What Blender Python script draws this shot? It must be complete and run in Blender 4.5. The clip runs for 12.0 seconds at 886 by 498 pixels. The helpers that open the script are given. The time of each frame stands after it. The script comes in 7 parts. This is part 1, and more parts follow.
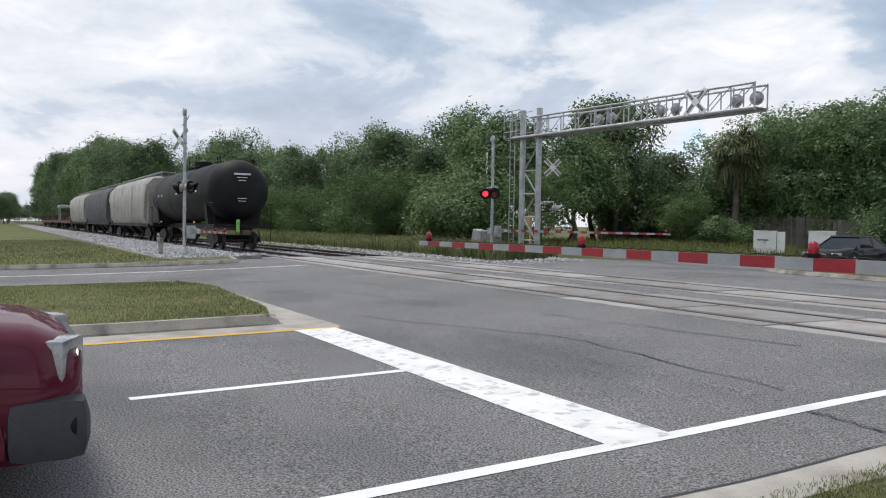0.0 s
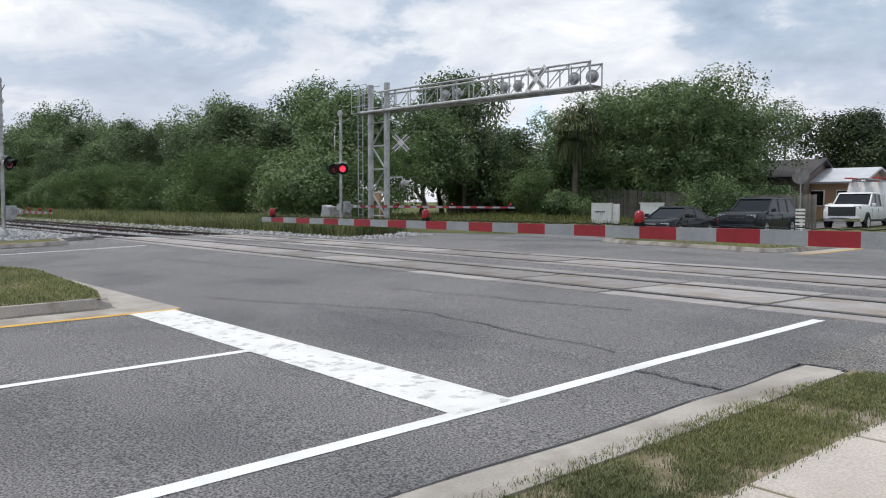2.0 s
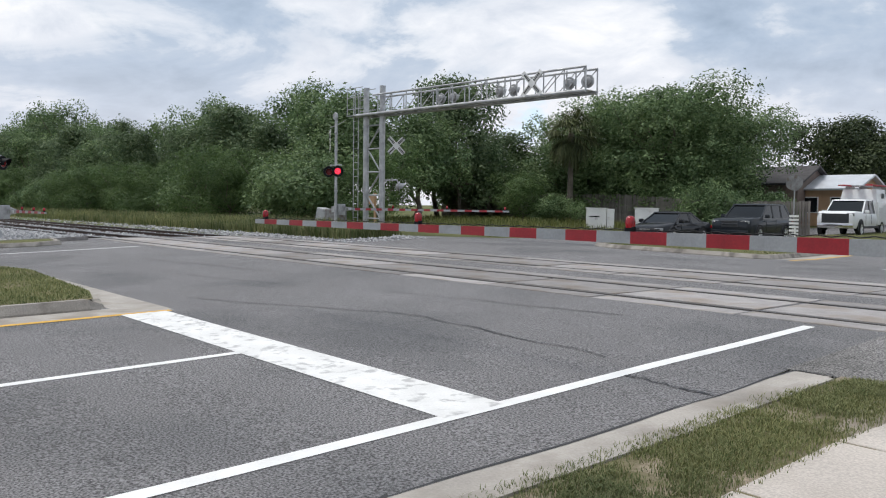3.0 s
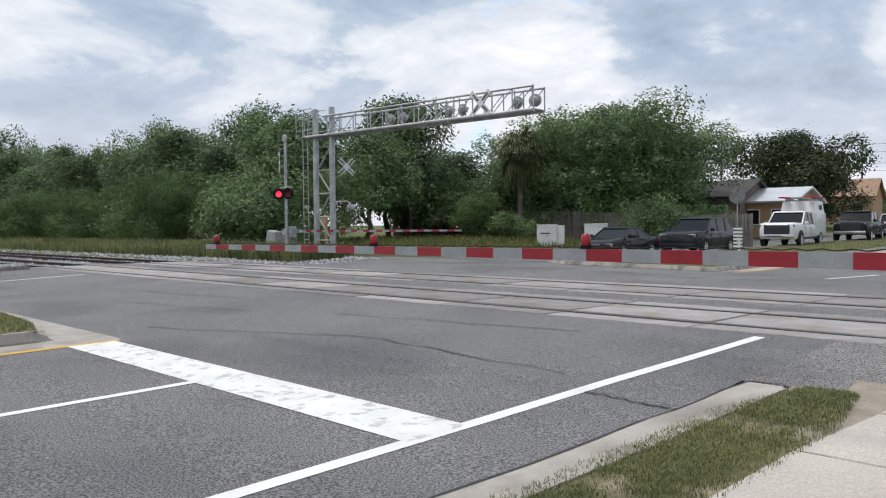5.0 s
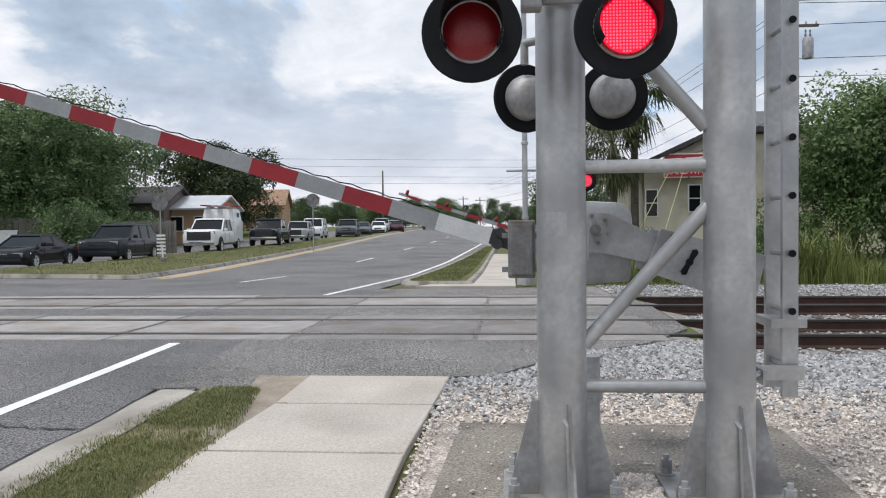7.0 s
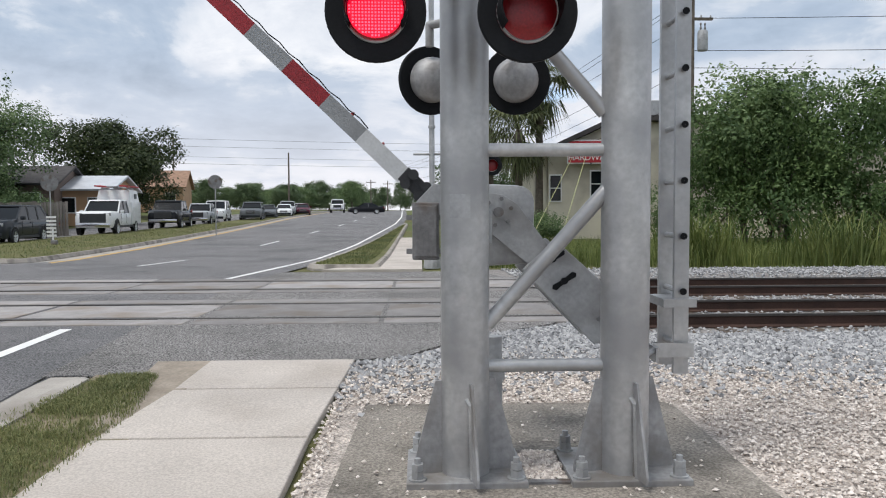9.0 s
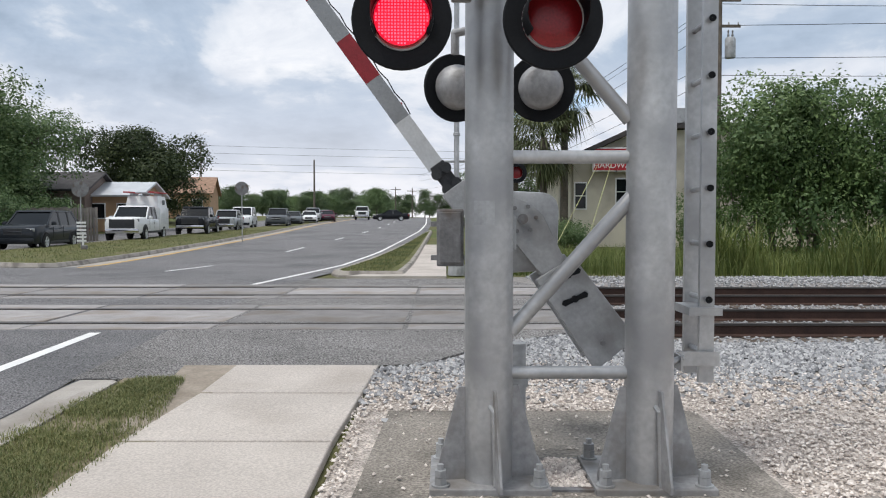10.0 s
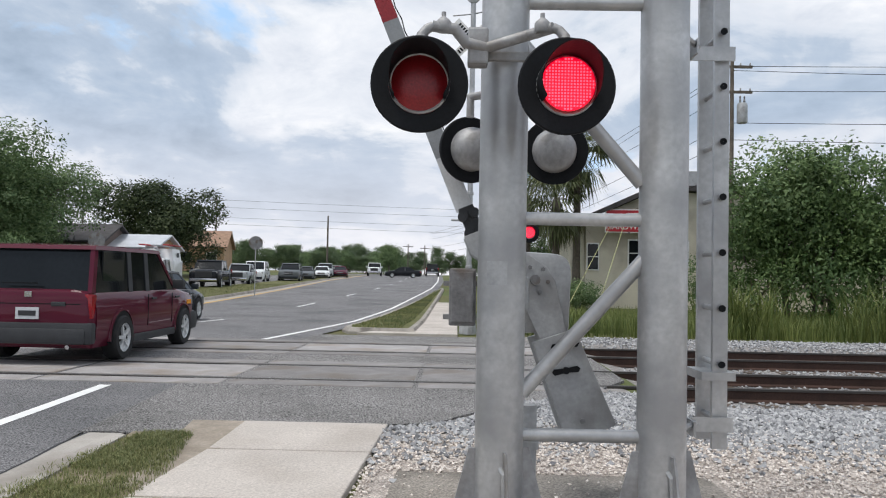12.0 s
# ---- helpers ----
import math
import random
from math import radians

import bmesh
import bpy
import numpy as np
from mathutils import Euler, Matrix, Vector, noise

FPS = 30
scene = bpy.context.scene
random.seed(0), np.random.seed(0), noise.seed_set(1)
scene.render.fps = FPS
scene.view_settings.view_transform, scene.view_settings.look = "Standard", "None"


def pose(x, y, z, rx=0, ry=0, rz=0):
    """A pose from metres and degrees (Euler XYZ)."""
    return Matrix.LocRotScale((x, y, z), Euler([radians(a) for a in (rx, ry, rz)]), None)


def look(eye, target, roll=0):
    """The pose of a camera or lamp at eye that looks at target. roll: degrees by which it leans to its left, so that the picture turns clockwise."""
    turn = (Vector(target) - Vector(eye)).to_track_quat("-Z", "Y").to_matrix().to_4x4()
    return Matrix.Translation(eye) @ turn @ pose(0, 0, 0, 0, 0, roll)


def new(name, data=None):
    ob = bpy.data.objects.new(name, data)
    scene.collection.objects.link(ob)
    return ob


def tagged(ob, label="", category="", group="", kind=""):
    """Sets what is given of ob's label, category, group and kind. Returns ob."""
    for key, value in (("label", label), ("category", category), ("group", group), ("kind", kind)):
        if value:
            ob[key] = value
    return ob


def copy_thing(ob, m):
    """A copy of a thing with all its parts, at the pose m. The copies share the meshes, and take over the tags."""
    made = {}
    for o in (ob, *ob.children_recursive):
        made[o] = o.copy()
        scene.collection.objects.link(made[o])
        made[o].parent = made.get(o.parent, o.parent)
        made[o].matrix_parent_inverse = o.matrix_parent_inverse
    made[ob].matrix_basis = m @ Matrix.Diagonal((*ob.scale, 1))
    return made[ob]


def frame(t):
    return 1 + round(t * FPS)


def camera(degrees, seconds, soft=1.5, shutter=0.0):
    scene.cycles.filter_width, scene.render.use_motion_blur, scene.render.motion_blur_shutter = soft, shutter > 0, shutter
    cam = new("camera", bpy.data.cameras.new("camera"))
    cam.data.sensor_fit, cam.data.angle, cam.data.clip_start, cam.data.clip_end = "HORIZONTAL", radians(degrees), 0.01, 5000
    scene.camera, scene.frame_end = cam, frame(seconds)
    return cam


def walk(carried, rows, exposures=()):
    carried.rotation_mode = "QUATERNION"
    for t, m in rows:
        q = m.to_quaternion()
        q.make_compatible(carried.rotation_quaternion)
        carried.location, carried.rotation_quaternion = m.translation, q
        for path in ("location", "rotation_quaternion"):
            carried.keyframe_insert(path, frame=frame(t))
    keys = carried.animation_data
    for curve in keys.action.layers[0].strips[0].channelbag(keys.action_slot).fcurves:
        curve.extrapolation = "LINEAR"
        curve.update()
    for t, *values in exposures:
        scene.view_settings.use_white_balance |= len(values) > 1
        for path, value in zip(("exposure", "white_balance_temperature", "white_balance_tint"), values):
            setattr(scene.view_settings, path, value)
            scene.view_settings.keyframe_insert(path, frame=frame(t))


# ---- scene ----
cam = camera(58.99, 12.0, soft=1.1)
PATH = [
    (0.0, pose(-0.053, -0.104, 1.530, 88.370, -0.942, 60.083)),
    (0.5, pose(-0.056, -0.096, 1.529, 87.984, -0.813, 60.487)),
    (1.0, pose(-0.056, -0.075, 1.526, 87.535, -0.544, 58.048)),
    (1.5, pose(-0.056, -0.043, 1.520, 87.085, -0.228, 53.840)),
    (2.0, pose(-0.063, -0.006, 1.511, 86.721, -0.183, 49.236)),
    (2.5, pose(-0.046, 0.021, 1.516, 86.577, -0.436, 45.640)),
    (3.0, pose(-0.034, 0.009, 1.514, 86.962, -0.690, 48.908)),
    (3.2, pose(-0.032, -0.000, 1.515, 87.210, -0.614, 51.438)),
    (4.8, pose(-0.080, -0.012, 1.530, 88.371, 0.313, 50.000)),
    (5.0, pose(-0.080, -0.015, 1.531, 88.376, 0.564, 45.321)),
    (5.5, pose(-0.043, 0.009, 1.536, 88.280, 1.163, 30.318)),
    (6.0, pose(0.024, 0.026, 1.552, 88.347, 1.006, 16.542)),
    (6.5, pose(0.049, 0.040, 1.567, 88.503, 1.113, 8.541)),
    (7.0, pose(0.051, 0.045, 1.554, 88.404, 0.623, 5.106)),
    (7.5, pose(0.052, 0.061, 1.547, 87.912, 0.470, 2.913)),
    (7.7, pose(0.054, 0.062, 1.543, 87.721, 0.409, 1.919)),
    (9.5, pose(0.073, 0.040, 1.542, 87.145, 0.251, -1.849)),
    (10.0, pose(0.070, 0.030, 1.538, 87.708, -0.016, 0.154)),
    (10.5, pose(0.063, 0.006, 1.545, 88.656, -0.345, 2.037)),
    (11.0, pose(0.062, 0.005, 1.544, 89.937, -0.729, 2.755)),
    (11.5, pose(0.062, 0.006, 1.548, 91.093, -0.954, 2.177)),
    (12.0, pose(0.065, -0.003, 1.547, 91.922, -1.109, 1.025)),
]
walk(cam, PATH)

# ---- sky and light ----
world = bpy.data.worlds.new("sky")
scene.world = world
world.use_nodes = True
wn, wl = world.node_tree.nodes, world.node_tree.links
wn.clear()
w_out = wn.new("ShaderNodeOutputWorld")
w_bg = wn.new("ShaderNodeBackground")
w_sky = wn.new("ShaderNodeTexSky")
w_sky.sky_type, w_sky.sun_disc = "NISHITA", False
w_sky.sun_elevation, w_sky.sun_rotation = radians(52), radians(-75)
w_co = wn.new("ShaderNodeTexCoord")
w_sep = wn.new("ShaderNodeSeparateXYZ")
wl.new(w_co.outputs["Generated"], w_sep.inputs[0])


def w_math(op, a, b=None):
    n = wn.new("ShaderNodeMath")
    n.operation = op
    for i, v in enumerate((a, b)):
        if v is None:
            continue
        if isinstance(v, (int, float)):
            n.inputs[i].default_value = v
        else:
            wl.new(v, n.inputs[i])
    return n.outputs[0]


def w_ramp(fac, stops):
    n = wn.new("ShaderNodeValToRGB")
    wl.new(fac, n.inputs[0])
    e = n.color_ramp.elements
    while len(e) < len(stops):
        e.new(0.5)
    for el, (p, c) in zip(e, stops):
        el.position, el.color = p, (*c, 1)
    return n.outputs[0]


def w_mix(fac, a, b, kind="MIX"):
    n = wn.new("ShaderNodeMixRGB")
    n.blend_type = kind
    for i, v in enumerate((fac, a, b)):
        if isinstance(v, (int, float)):
            n.inputs[i].default_value = v
        elif isinstance(v, tuple):
            n.inputs[i].default_value = (*v, 1)
        else:
            wl.new(v, n.inputs[i])
    return n.outputs[0]


# a flat cloud layer: directions are laid on a plane overhead
w_up = w_math("ADD", w_math("MAXIMUM", w_sep.outputs[2], 0.0), 0.30)
w_com = wn.new("ShaderNodeCombineXYZ")
wl.new(w_math("DIVIDE", w_sep.outputs[0], w_up), w_com.inputs[0])
wl.new(w_math("DIVIDE", w_sep.outputs[1], w_up), w_com.inputs[1])


def w_noise(scale, detail, rough, dist, seed):
    n = wn.new("ShaderNodeTexNoise")
    n.noise_dimensions = "4D"
    n.inputs["W"].default_value = seed
    wl.new(w_com.outputs[0], n.inputs["Vector"])
    n.inputs["Scale"].default_value, n.inputs["Detail"].default_value = scale, detail
    n.inputs["Roughness"].default_value, n.inputs["Distortion"].default_value = rough, dist
    return n.outputs["Fac"]


CLOUD_SEED = 3.7
big = w_noise(1.25, 9, 0.56, 0.55, CLOUD_SEED)
fine = w_noise(4.2, 9, 0.62, 0.5, CLOUD_SEED + 8)
thick = w_mix(0.24, big, fine)
# sunlit tops, and blue-grey bases with crisp edges
tops = w_ramp(fine, ((0.30, (0.62, 0.67, 0.76)), (0.50, (0.80, 0.83, 0.89)), (0.66, (0.98, 0.98, 0.99))))
bases = w_ramp(thick, ((0.47, (0.58, 0.65, 0.75)), (0.54, (0.44, 0.53, 0.66)), (0.64, (0.28, 0.36, 0.47))))
cloud = w_mix(w_ramp(thick, ((0.452, (0, 0, 0)), (0.515, (1, 1, 1)))), tops, bases)
gap = w_ramp(w_noise(1.5, 8, 0.58, 0.3, CLOUD_SEED + 21), ((0.60, (0, 0, 0)), (0.66, (1, 1, 1))))
sky_blue = w_mix(1.0, w_sky.outputs[0], (0.16, 0.16, 0.16), "MULTIPLY")
veiled = w_mix(0.6, sky_blue, (0.42, 0.66, 0.95))
sky_all = w_mix(gap, cloud, veiled)
# towards the skyline the layer thins into bright haze
haze = w_ramp(w_sep.outputs[2], ((0.0, (1, 1, 1)), (0.08, (0.7, 0.7, 0.7)), (0.20, (0.0, 0.0, 0.0))))
sky_all = w_mix(w_mix(0.6, (0, 0, 0), haze), sky_all, (0.90, 0.88, 0.92))
wl.new(sky_all, w_bg.inputs[0])
w_bg.inputs[1].default_value = 1.0
wl.new(w_bg.outputs[0], w_out.inputs[0])

sun = new("sun", bpy.data.lights.new("sun", "SUN"))
sun.data.energy, sun.data.angle, sun.data.color = 2.0, radians(16), (1.0, 0.96, 0.9)
sun.matrix_world = look((0, 0, 30), (10.0, 6.0, 0.0))
scene.view_settings.exposure = 0.12


# ---- materials ----
def shader(name, rough=0.7, metal=0.0):
    m = bpy.data.materials.new(name)
    m.use_nodes = True
    b = m.node_tree.nodes["Principled BSDF"]
    b.inputs["Roughness"].default_value, b.inputs["Metallic"].default_value = rough, metal
    return m, m.node_tree.nodes, m.node_tree.links, b


def surface(name, col, rough=0.7, metal=0.0, scale=8.0, vary=0.25, fine=80.0, bump=0.2, stain=None, stain_scale=1.2,
            stain_at=(0.5, 0.65), rand=0.0, depth=0.01, coat=0.0, spec=0.5, speck=0.0):
    """Base colour with two scales of mottling, an optional stain colour, fine relief and a tone for each object."""
    m, n, l, b = shader(name, rough, metal)
    co = n.new("ShaderNodeTexCoord")
    geo = n.new("ShaderNodeNewGeometry")

    def noi(s, d=6):
        q = n.new("ShaderNodeTexNoise")
        l.new(geo.outputs["Position"] if rand == 0 and name.startswith("g_") else co.outputs["Object"], q.inputs["Vector"])
        q.inputs["Scale"].default_value, q.inputs["Detail"].default_value = s, d
        return q.outputs["Fac"]

    def ramp(f, a, ca, z, cz):
        q = n.new("ShaderNodeValToRGB")
        l.new(f, q.inputs[0])
        q.color_ramp.elements[0].position, q.color_ramp.elements[0].color = a, (*ca, 1)
        q.color_ramp.elements[1].position, q.color_ramp.elements[1].color = z, (*cz, 1)
        return q.outputs[0]

    def mix(f, a, c, kind="MIX"):
        q = n.new("ShaderNodeMixRGB")
        q.blend_type = kind
        for i, v in enumerate((f, a, c)):
            if isinstance(v, (int, float)):
                q.inputs[i].default_value = v
            elif isinstance(v, tuple):
                q.inputs[i].default_value = (*v, 1)
            else:
                l.new(v, q.inputs[i])
        return q.outputs[0]

    lo, hi = tuple(c * (1 - vary) for c in col), tuple(min(1, c * (1 + vary)) for c in col)
    c1 = ramp(noi(scale), 0.3, lo, 0.7, hi)
    f = noi(fine, 3)
    c2 = mix(1.0, c1, ramp(f, 0.25, (1 - vary * .8,) * 3, 0.75, (1 + vary * .8,) * 3), "MULTIPLY")
    if stain:
        c2 = mix(ramp(noi(stain_scale, 8), stain_at[0], (0, 0, 0), stain_at[1], (1, 1, 1)), c2, stain)
    if speck:
        sp = noi(62.0, 3)
        c2 = mix(1.0, c2, ramp(sp, 0.36, (1 - speck,) * 3, 0.66, (1 + speck,) * 3), "MULTIPLY")
    if rand:
        oi = n.new("ShaderNodeObjectInfo")
        c2 = mix(1.0, c2, ramp(oi.outputs["Random"], 0, (1 - rand,) * 3, 1, (1 + rand,) * 3), "MULTIPLY")
    l.new(c2, b.inputs["Base Color"])
    b.inputs["Specular IOR Level"].default_value = spec
    if coat:
        b.inputs["Coat Weight"].default_value, b.inputs["Coat Roughness"].default_value = coat, 0.04
    if bump:
        q = n.new("ShaderNodeBump")
        q.inputs["Strength"].default_value, q.inputs["Distance"].default_value = bump, depth
        l.new(f, q.inputs["Height"])
        l.new(q.outputs[0], b.inputs["Normal"])
    return m


def glow(name, col, strength):
    m, n, l, b = shader(name, 0.4)
    b.inputs["Base Color"].default_value = (*col, 1)
    b.inputs["Emission Color"].default_value = (*col, 1)
    b.inputs["Emission Strength"].default_value = strength
    return m


def leafy(name, a, c, rough=0.55):
    """Foliage: each leaf has a tone of its own between two greens, with a little light through it."""
    m, n, l, b = shader(name, rough)
    geo = n.new("ShaderNodeNewGeometry")
    q = n.new("ShaderNodeValToRGB")
    l.new(geo.outputs["Random Per Island"], q.inputs[0])
    q.color_ramp.elements[0].color, q.color_ramp.elements[1].color = (*a, 1), (*c, 1)
    no = n.new("ShaderNodeTexNoise")
    no.inputs["Scale"].default_value = 0.5
    l.new(geo.outputs["Position"], no.inputs["Vector"])
    mu = n.new("ShaderNodeMixRGB")
    mu.blend_type, mu.inputs[0].default_value = "MULTIPLY", 1.0
    r2 = n.new("ShaderNodeValToRGB")
    r2.color_ramp.elements[0].position, r2.color_ramp.elements[0].color = 0.35, (0.7, 0.75, 0.7, 1)
    r2.color_ramp.elements[1].position, r2.color_ramp.elements[1].color = 0.65, (1.25, 1.2, 1.1, 1)
    l.new(no.outputs["Fac"], r2.inputs[0])
    l.new(q.outputs[0], mu.inputs[1])
    l.new(r2.outputs[0], mu.inputs[2])
    l.new(mu.outputs[0], b.inputs["Base Color"])
    b.inputs["Specular IOR Level"].default_value = 0.25
    tr = n.new("ShaderNodeBsdfTranslucent")
    l.new(mu.outputs[0], tr.inputs[0])
    ms = n.new("ShaderNodeMixShader")
    ms.inputs[0].default_value = 0.3
    l.new(b.outputs[0], ms.inputs[1])
    l.new(tr.outputs[0], ms.inputs[2])
    l.new(ms.outputs[0], n["Material Output"].inputs[0])
    return m


M = {}
M["asphalt"] = surface("g_asphalt", (0.190, 0.186, 0.190), 0.85, scale=0.45, vary=0.10, fine=80, bump=0.85, speck=0.65, stain=(0.135, 0.135, 0.14), stain_scale=0.33, depth=0.02, spec=0.3)
M["asphalt_old"] = surface("g_asphalt_old", (0.22, 0.212, 0.208), 0.9, scale=0.8, vary=0.15, fine=65, bump=0.95, speck=0.85, stain=(0.165, 0.16, 0.155), stain_scale=0.5, depth=0.02, spec=0.3)
M["tar"] = surface("tar", (0.03, 0.03, 0.032), 0.7, vary=0.3)
M["paint_white"] = surface("g_paint_white", (0.74, 0.74, 0.73), 0.7, scale=3, vary=0.07, fine=55, bump=0.5, depth=0.008)
M["paint_worn"] = surface("g_paint_worn", (0.72, 0.72, 0.71), 0.75, scale=3, vary=0.08, fine=55, bump=0.5, stain=(0.45, 0.45, 0.45), stain_scale=8.0, stain_at=(0.54, 0.66), depth=0.008)
M["paint_yellow"] = surface("g_paint_yellow", (0.62, 0.36, 0.05), 0.75, scale=3, vary=0.12, fine=55, bump=0.5, depth=0.008)
M["concrete"] = surface("g_concrete", (0.50, 0.455, 0.415), 0.9, scale=1.2, vary=0.10, fine=90, bump=0.7, speck=0.14, stain=(0.43, 0.385, 0.345), stain_scale=1.0, depth=0.006, spec=0.3)
M["kerb"] = surface("g_kerb", (0.33, 0.305, 0.275), 0.92, scale=2.5, vary=0.2, fine=55, bump=0.8, stain=(0.17, 0.155, 0.14), stain_scale=2.2, depth=0.01, spec=0.3)
M["panel"] = surface("panel_concrete", (0.275, 0.262, 0.258), 0.85, scale=2.5, vary=0.18, fine=60, bump=0.5, stain=(0.215, 0.185, 0.16), stain_scale=1.1, stain_at=(0.5, 0.66), rand=0.3, depth=0.006, spec=0.3)
M["flange"] = surface("flange_rubber", (0.022, 0.019, 0.018), 0.95, vary=0.3, spec=0.05)
M["soil"] = surface("g_soil", (0.28, 0.235, 0.175), 0.95, scale=3.5, vary=0.3, fine=30, bump=0.8, stain=(0.15, 0.14, 0.07), stain_scale=2.9, stain_at=(0.4, 0.6), depth=0.03, spec=0.2)
M["field"] = surface("g_field", (0.13, 0.125, 0.055), 0.95, scale=0.25, vary=0.3, fine=9, bump=0.8, stain=(0.09, 0.12, 0.04), stain_scale=0.12, stain_at=(0.4, 0.62), depth=0.05, spec=0.2)
M["ballast_bed"] = surface("g_ballast_bed", (0.26, 0.245, 0.235), 0.95, scale=6, vary=0.35, fine=25, bump=1.0, stain=(0.30, 0.285, 0.27), stain_scale=0.5, depth=0.04, spec=0.2)
M["stone"] = surface("ballast_stone", (0.34, 0.335, 0.34), 0.9, scale=5, vary=0.35, fine=40, bump=0.3, rand=0)
M["stone_pale"] = surface("pale_stone", (0.55, 0.48, 0.43), 0.9, scale=5, vary=0.3, fine=40, bump=0.3)
M["rail"] = surface("rail_steel", (0.050, 0.026, 0.019), 0.8, 0.1, scale=3, vary=0.3, fine=60, bump=0.3)
M["rail_head"] = surface("rail_head", (0.05, 0.045, 0.042), 0.55, 0.3, scale=3, vary=0.2, fine=60, bump=0.05)
M["tie"] = surface("tie_wood", (0.085, 0.065, 0.05), 0.9, scale=4, vary=0.4, fine=50, bump=0.6)
M["galv"] = surface("galvanised_steel", (0.47, 0.475, 0.48), 0.42, 0.6, scale=4.0, vary=0.16, fine=26, bump=0.12, stain=(0.33, 0.335, 0.345), stain_scale=2.4, stain_at=(0.42, 0.66))
M["galv_dull"] = surface("weathered_galvanised_plate", (0.34, 0.34, 0.345), 0.6, 0.35, scale=5.0, vary=0.2, fine=30, bump=0.2, stain=(0.23, 0.215, 0.20), stain_scale=3.0)
M["alu"] = surface("cast_aluminium", (0.40, 0.41, 0.42), 0.55, 0.3, scale=5, vary=0.12, fine=40, bump=0.15, stain=(0.27, 0.27, 0.27), stain_scale=3)
M["steel_dark"] = surface("dark_plate_steel", (0.21, 0.21, 0.215), 0.65, 0.3, scale=6, vary=0.25, fine=40, bump=0.3, stain=(0.13, 0.10, 0.08), stain_scale=4)
M["black"] = surface("matt_black", (0.007, 0.008, 0.010), 0.6, scale=4, vary=0.25, fine=60, bump=0.1, spec=0.2)
M["lens"] = surface("red_lens", (0.22, 0.008, 0.012), 0.28, scale=3, vary=0.3, fine=90, bump=0.15)
M["led"] = glow("led_red", (0.80, 0.0, 0.030), 0.8)
M["led_core"] = glow("led_red_core", (1.0, 0.10, 0.17), 1.4)
M["arm_red"] = surface("arm_red", (0.26, 0.012, 0.02), 0.5, scale=6, vary=0.15, fine=60, bump=0.1)
M["arm_white"] = surface("arm_white", (0.60, 0.62, 0.64), 0.5, scale=5, vary=0.1, fine=60, bump=0.1)
M["arm_grey"] = surface("arm_grey", (0.27, 0.285, 0.30), 0.5, scale=5, vary=0.12, fine=60, bump=0.1)
M["white_paint"] = surface("white_enamel", (0.74, 0.74, 0.73), 0.5, scale=2, vary=0.07, fine=30, bump=0.05, stain=(0.55, 0.53, 0.50), stain_scale=2.5, stain_at=(0.58, 0.72))
M["grass"] = leafy("grass", (0.075, 0.10, 0.03), (0.22, 0.225, 0.085))
M["turf_blade"] = leafy("turf_blade", (0.09, 0.125, 0.045), (0.27, 0.27, 0.14))
M["reeds"] = leafy("reeds", (0.085, 0.12, 0.035), (0.21, 0.24, 0.085))
M["leaf"] = leafy("leaf", (0.075, 0.13, 0.058), (0.205, 0.285, 0.14))
M["leaf_dark"] = leafy("leaf_dark", (0.062, 0.105, 0.054), (0.165, 0.22, 0.118))
M["leaf_deep"] = leafy("leaf_deep", (0.032, 0.05, 0.026), (0.085, 0.11, 0.05))
M["leaf_light"] = leafy("leaf_light", (0.055, 0.105, 0.038), (0.145, 0.215, 0.085))
M["palm"] = leafy("palm_frond", (0.055, 0.07, 0.035), (0.15, 0.17, 0.085))
M["bark"] = surface("bark", (0.13, 0.11, 0.09), 0.95, scale=3, vary=0.35, fine=20, bump=0.8, depth=0.03)
M["glass"] = surface("dark_glass", (0.010, 0.012, 0.014), 0.05, scale=1, vary=0.2, fine=20, bump=0, spec=0.3)
M["tyre"] = surface("tyre", (0.018, 0.018, 0.019), 0.85, scale=8, vary=0.3, fine=60, bump=0.3)
M["rim"] = surface("alloy_rim", (0.62, 0.63, 0.64), 0.35, 0.25, scale=6, vary=0.15, fine=40, bump=0.05)
M["plastic"] = surface("dark_plastic", (0.03, 0.032, 0.036), 0.6, scale=6, vary=0.2, fine=60, bump=0.2)
M["chrome"] = surface("chrome", (0.6, 0.6, 0.62), 0.15, 1.0, scale=5, vary=0.05, fine=30, bump=0)
M["lamp_glass"] = surface("lamp_glass", (0.30, 0.31, 0.32), 0.12, 0.3, scale=9, vary=0.2, fine=40, bump=0.2)
M["tail_red"] = surface("tail_red", (0.28, 0.008, 0.014), 0.15, scale=6, vary=0.3, fine=40, bump=0)
M["amber"] = surface("amber_lens", (0.75, 0.28, 0.02), 0.2, scale=6, vary=0.2, fine=40, bump=0)
M["head_glow"] = glow("head_lamp", (1.0, 0.97, 0.92), 1.6)


def paint(name, col, flake=0.3):
    return surface(name, col, 0.5, 0.0, scale=1.5, vary=0.06, fine=200, bump=0.0, coat=0.5, spec=0.04)


M["car_red"] = paint("paint_maroon", (0.088, 0.010, 0.025))
M["car_black"] = paint("paint_black", (0.010, 0.011, 0.014))
M["car_navy"] = paint("paint_charcoal", (0.022, 0.026, 0.032))
M["car_white"] = paint("paint_white_car", (0.72, 0.73, 0.74), 0.0)
M["car_silver"] = paint("paint_silver", (0.36, 0.38, 0.40))
M["car_grey"] = paint("paint_grey", (0.12, 0.13, 0.14))


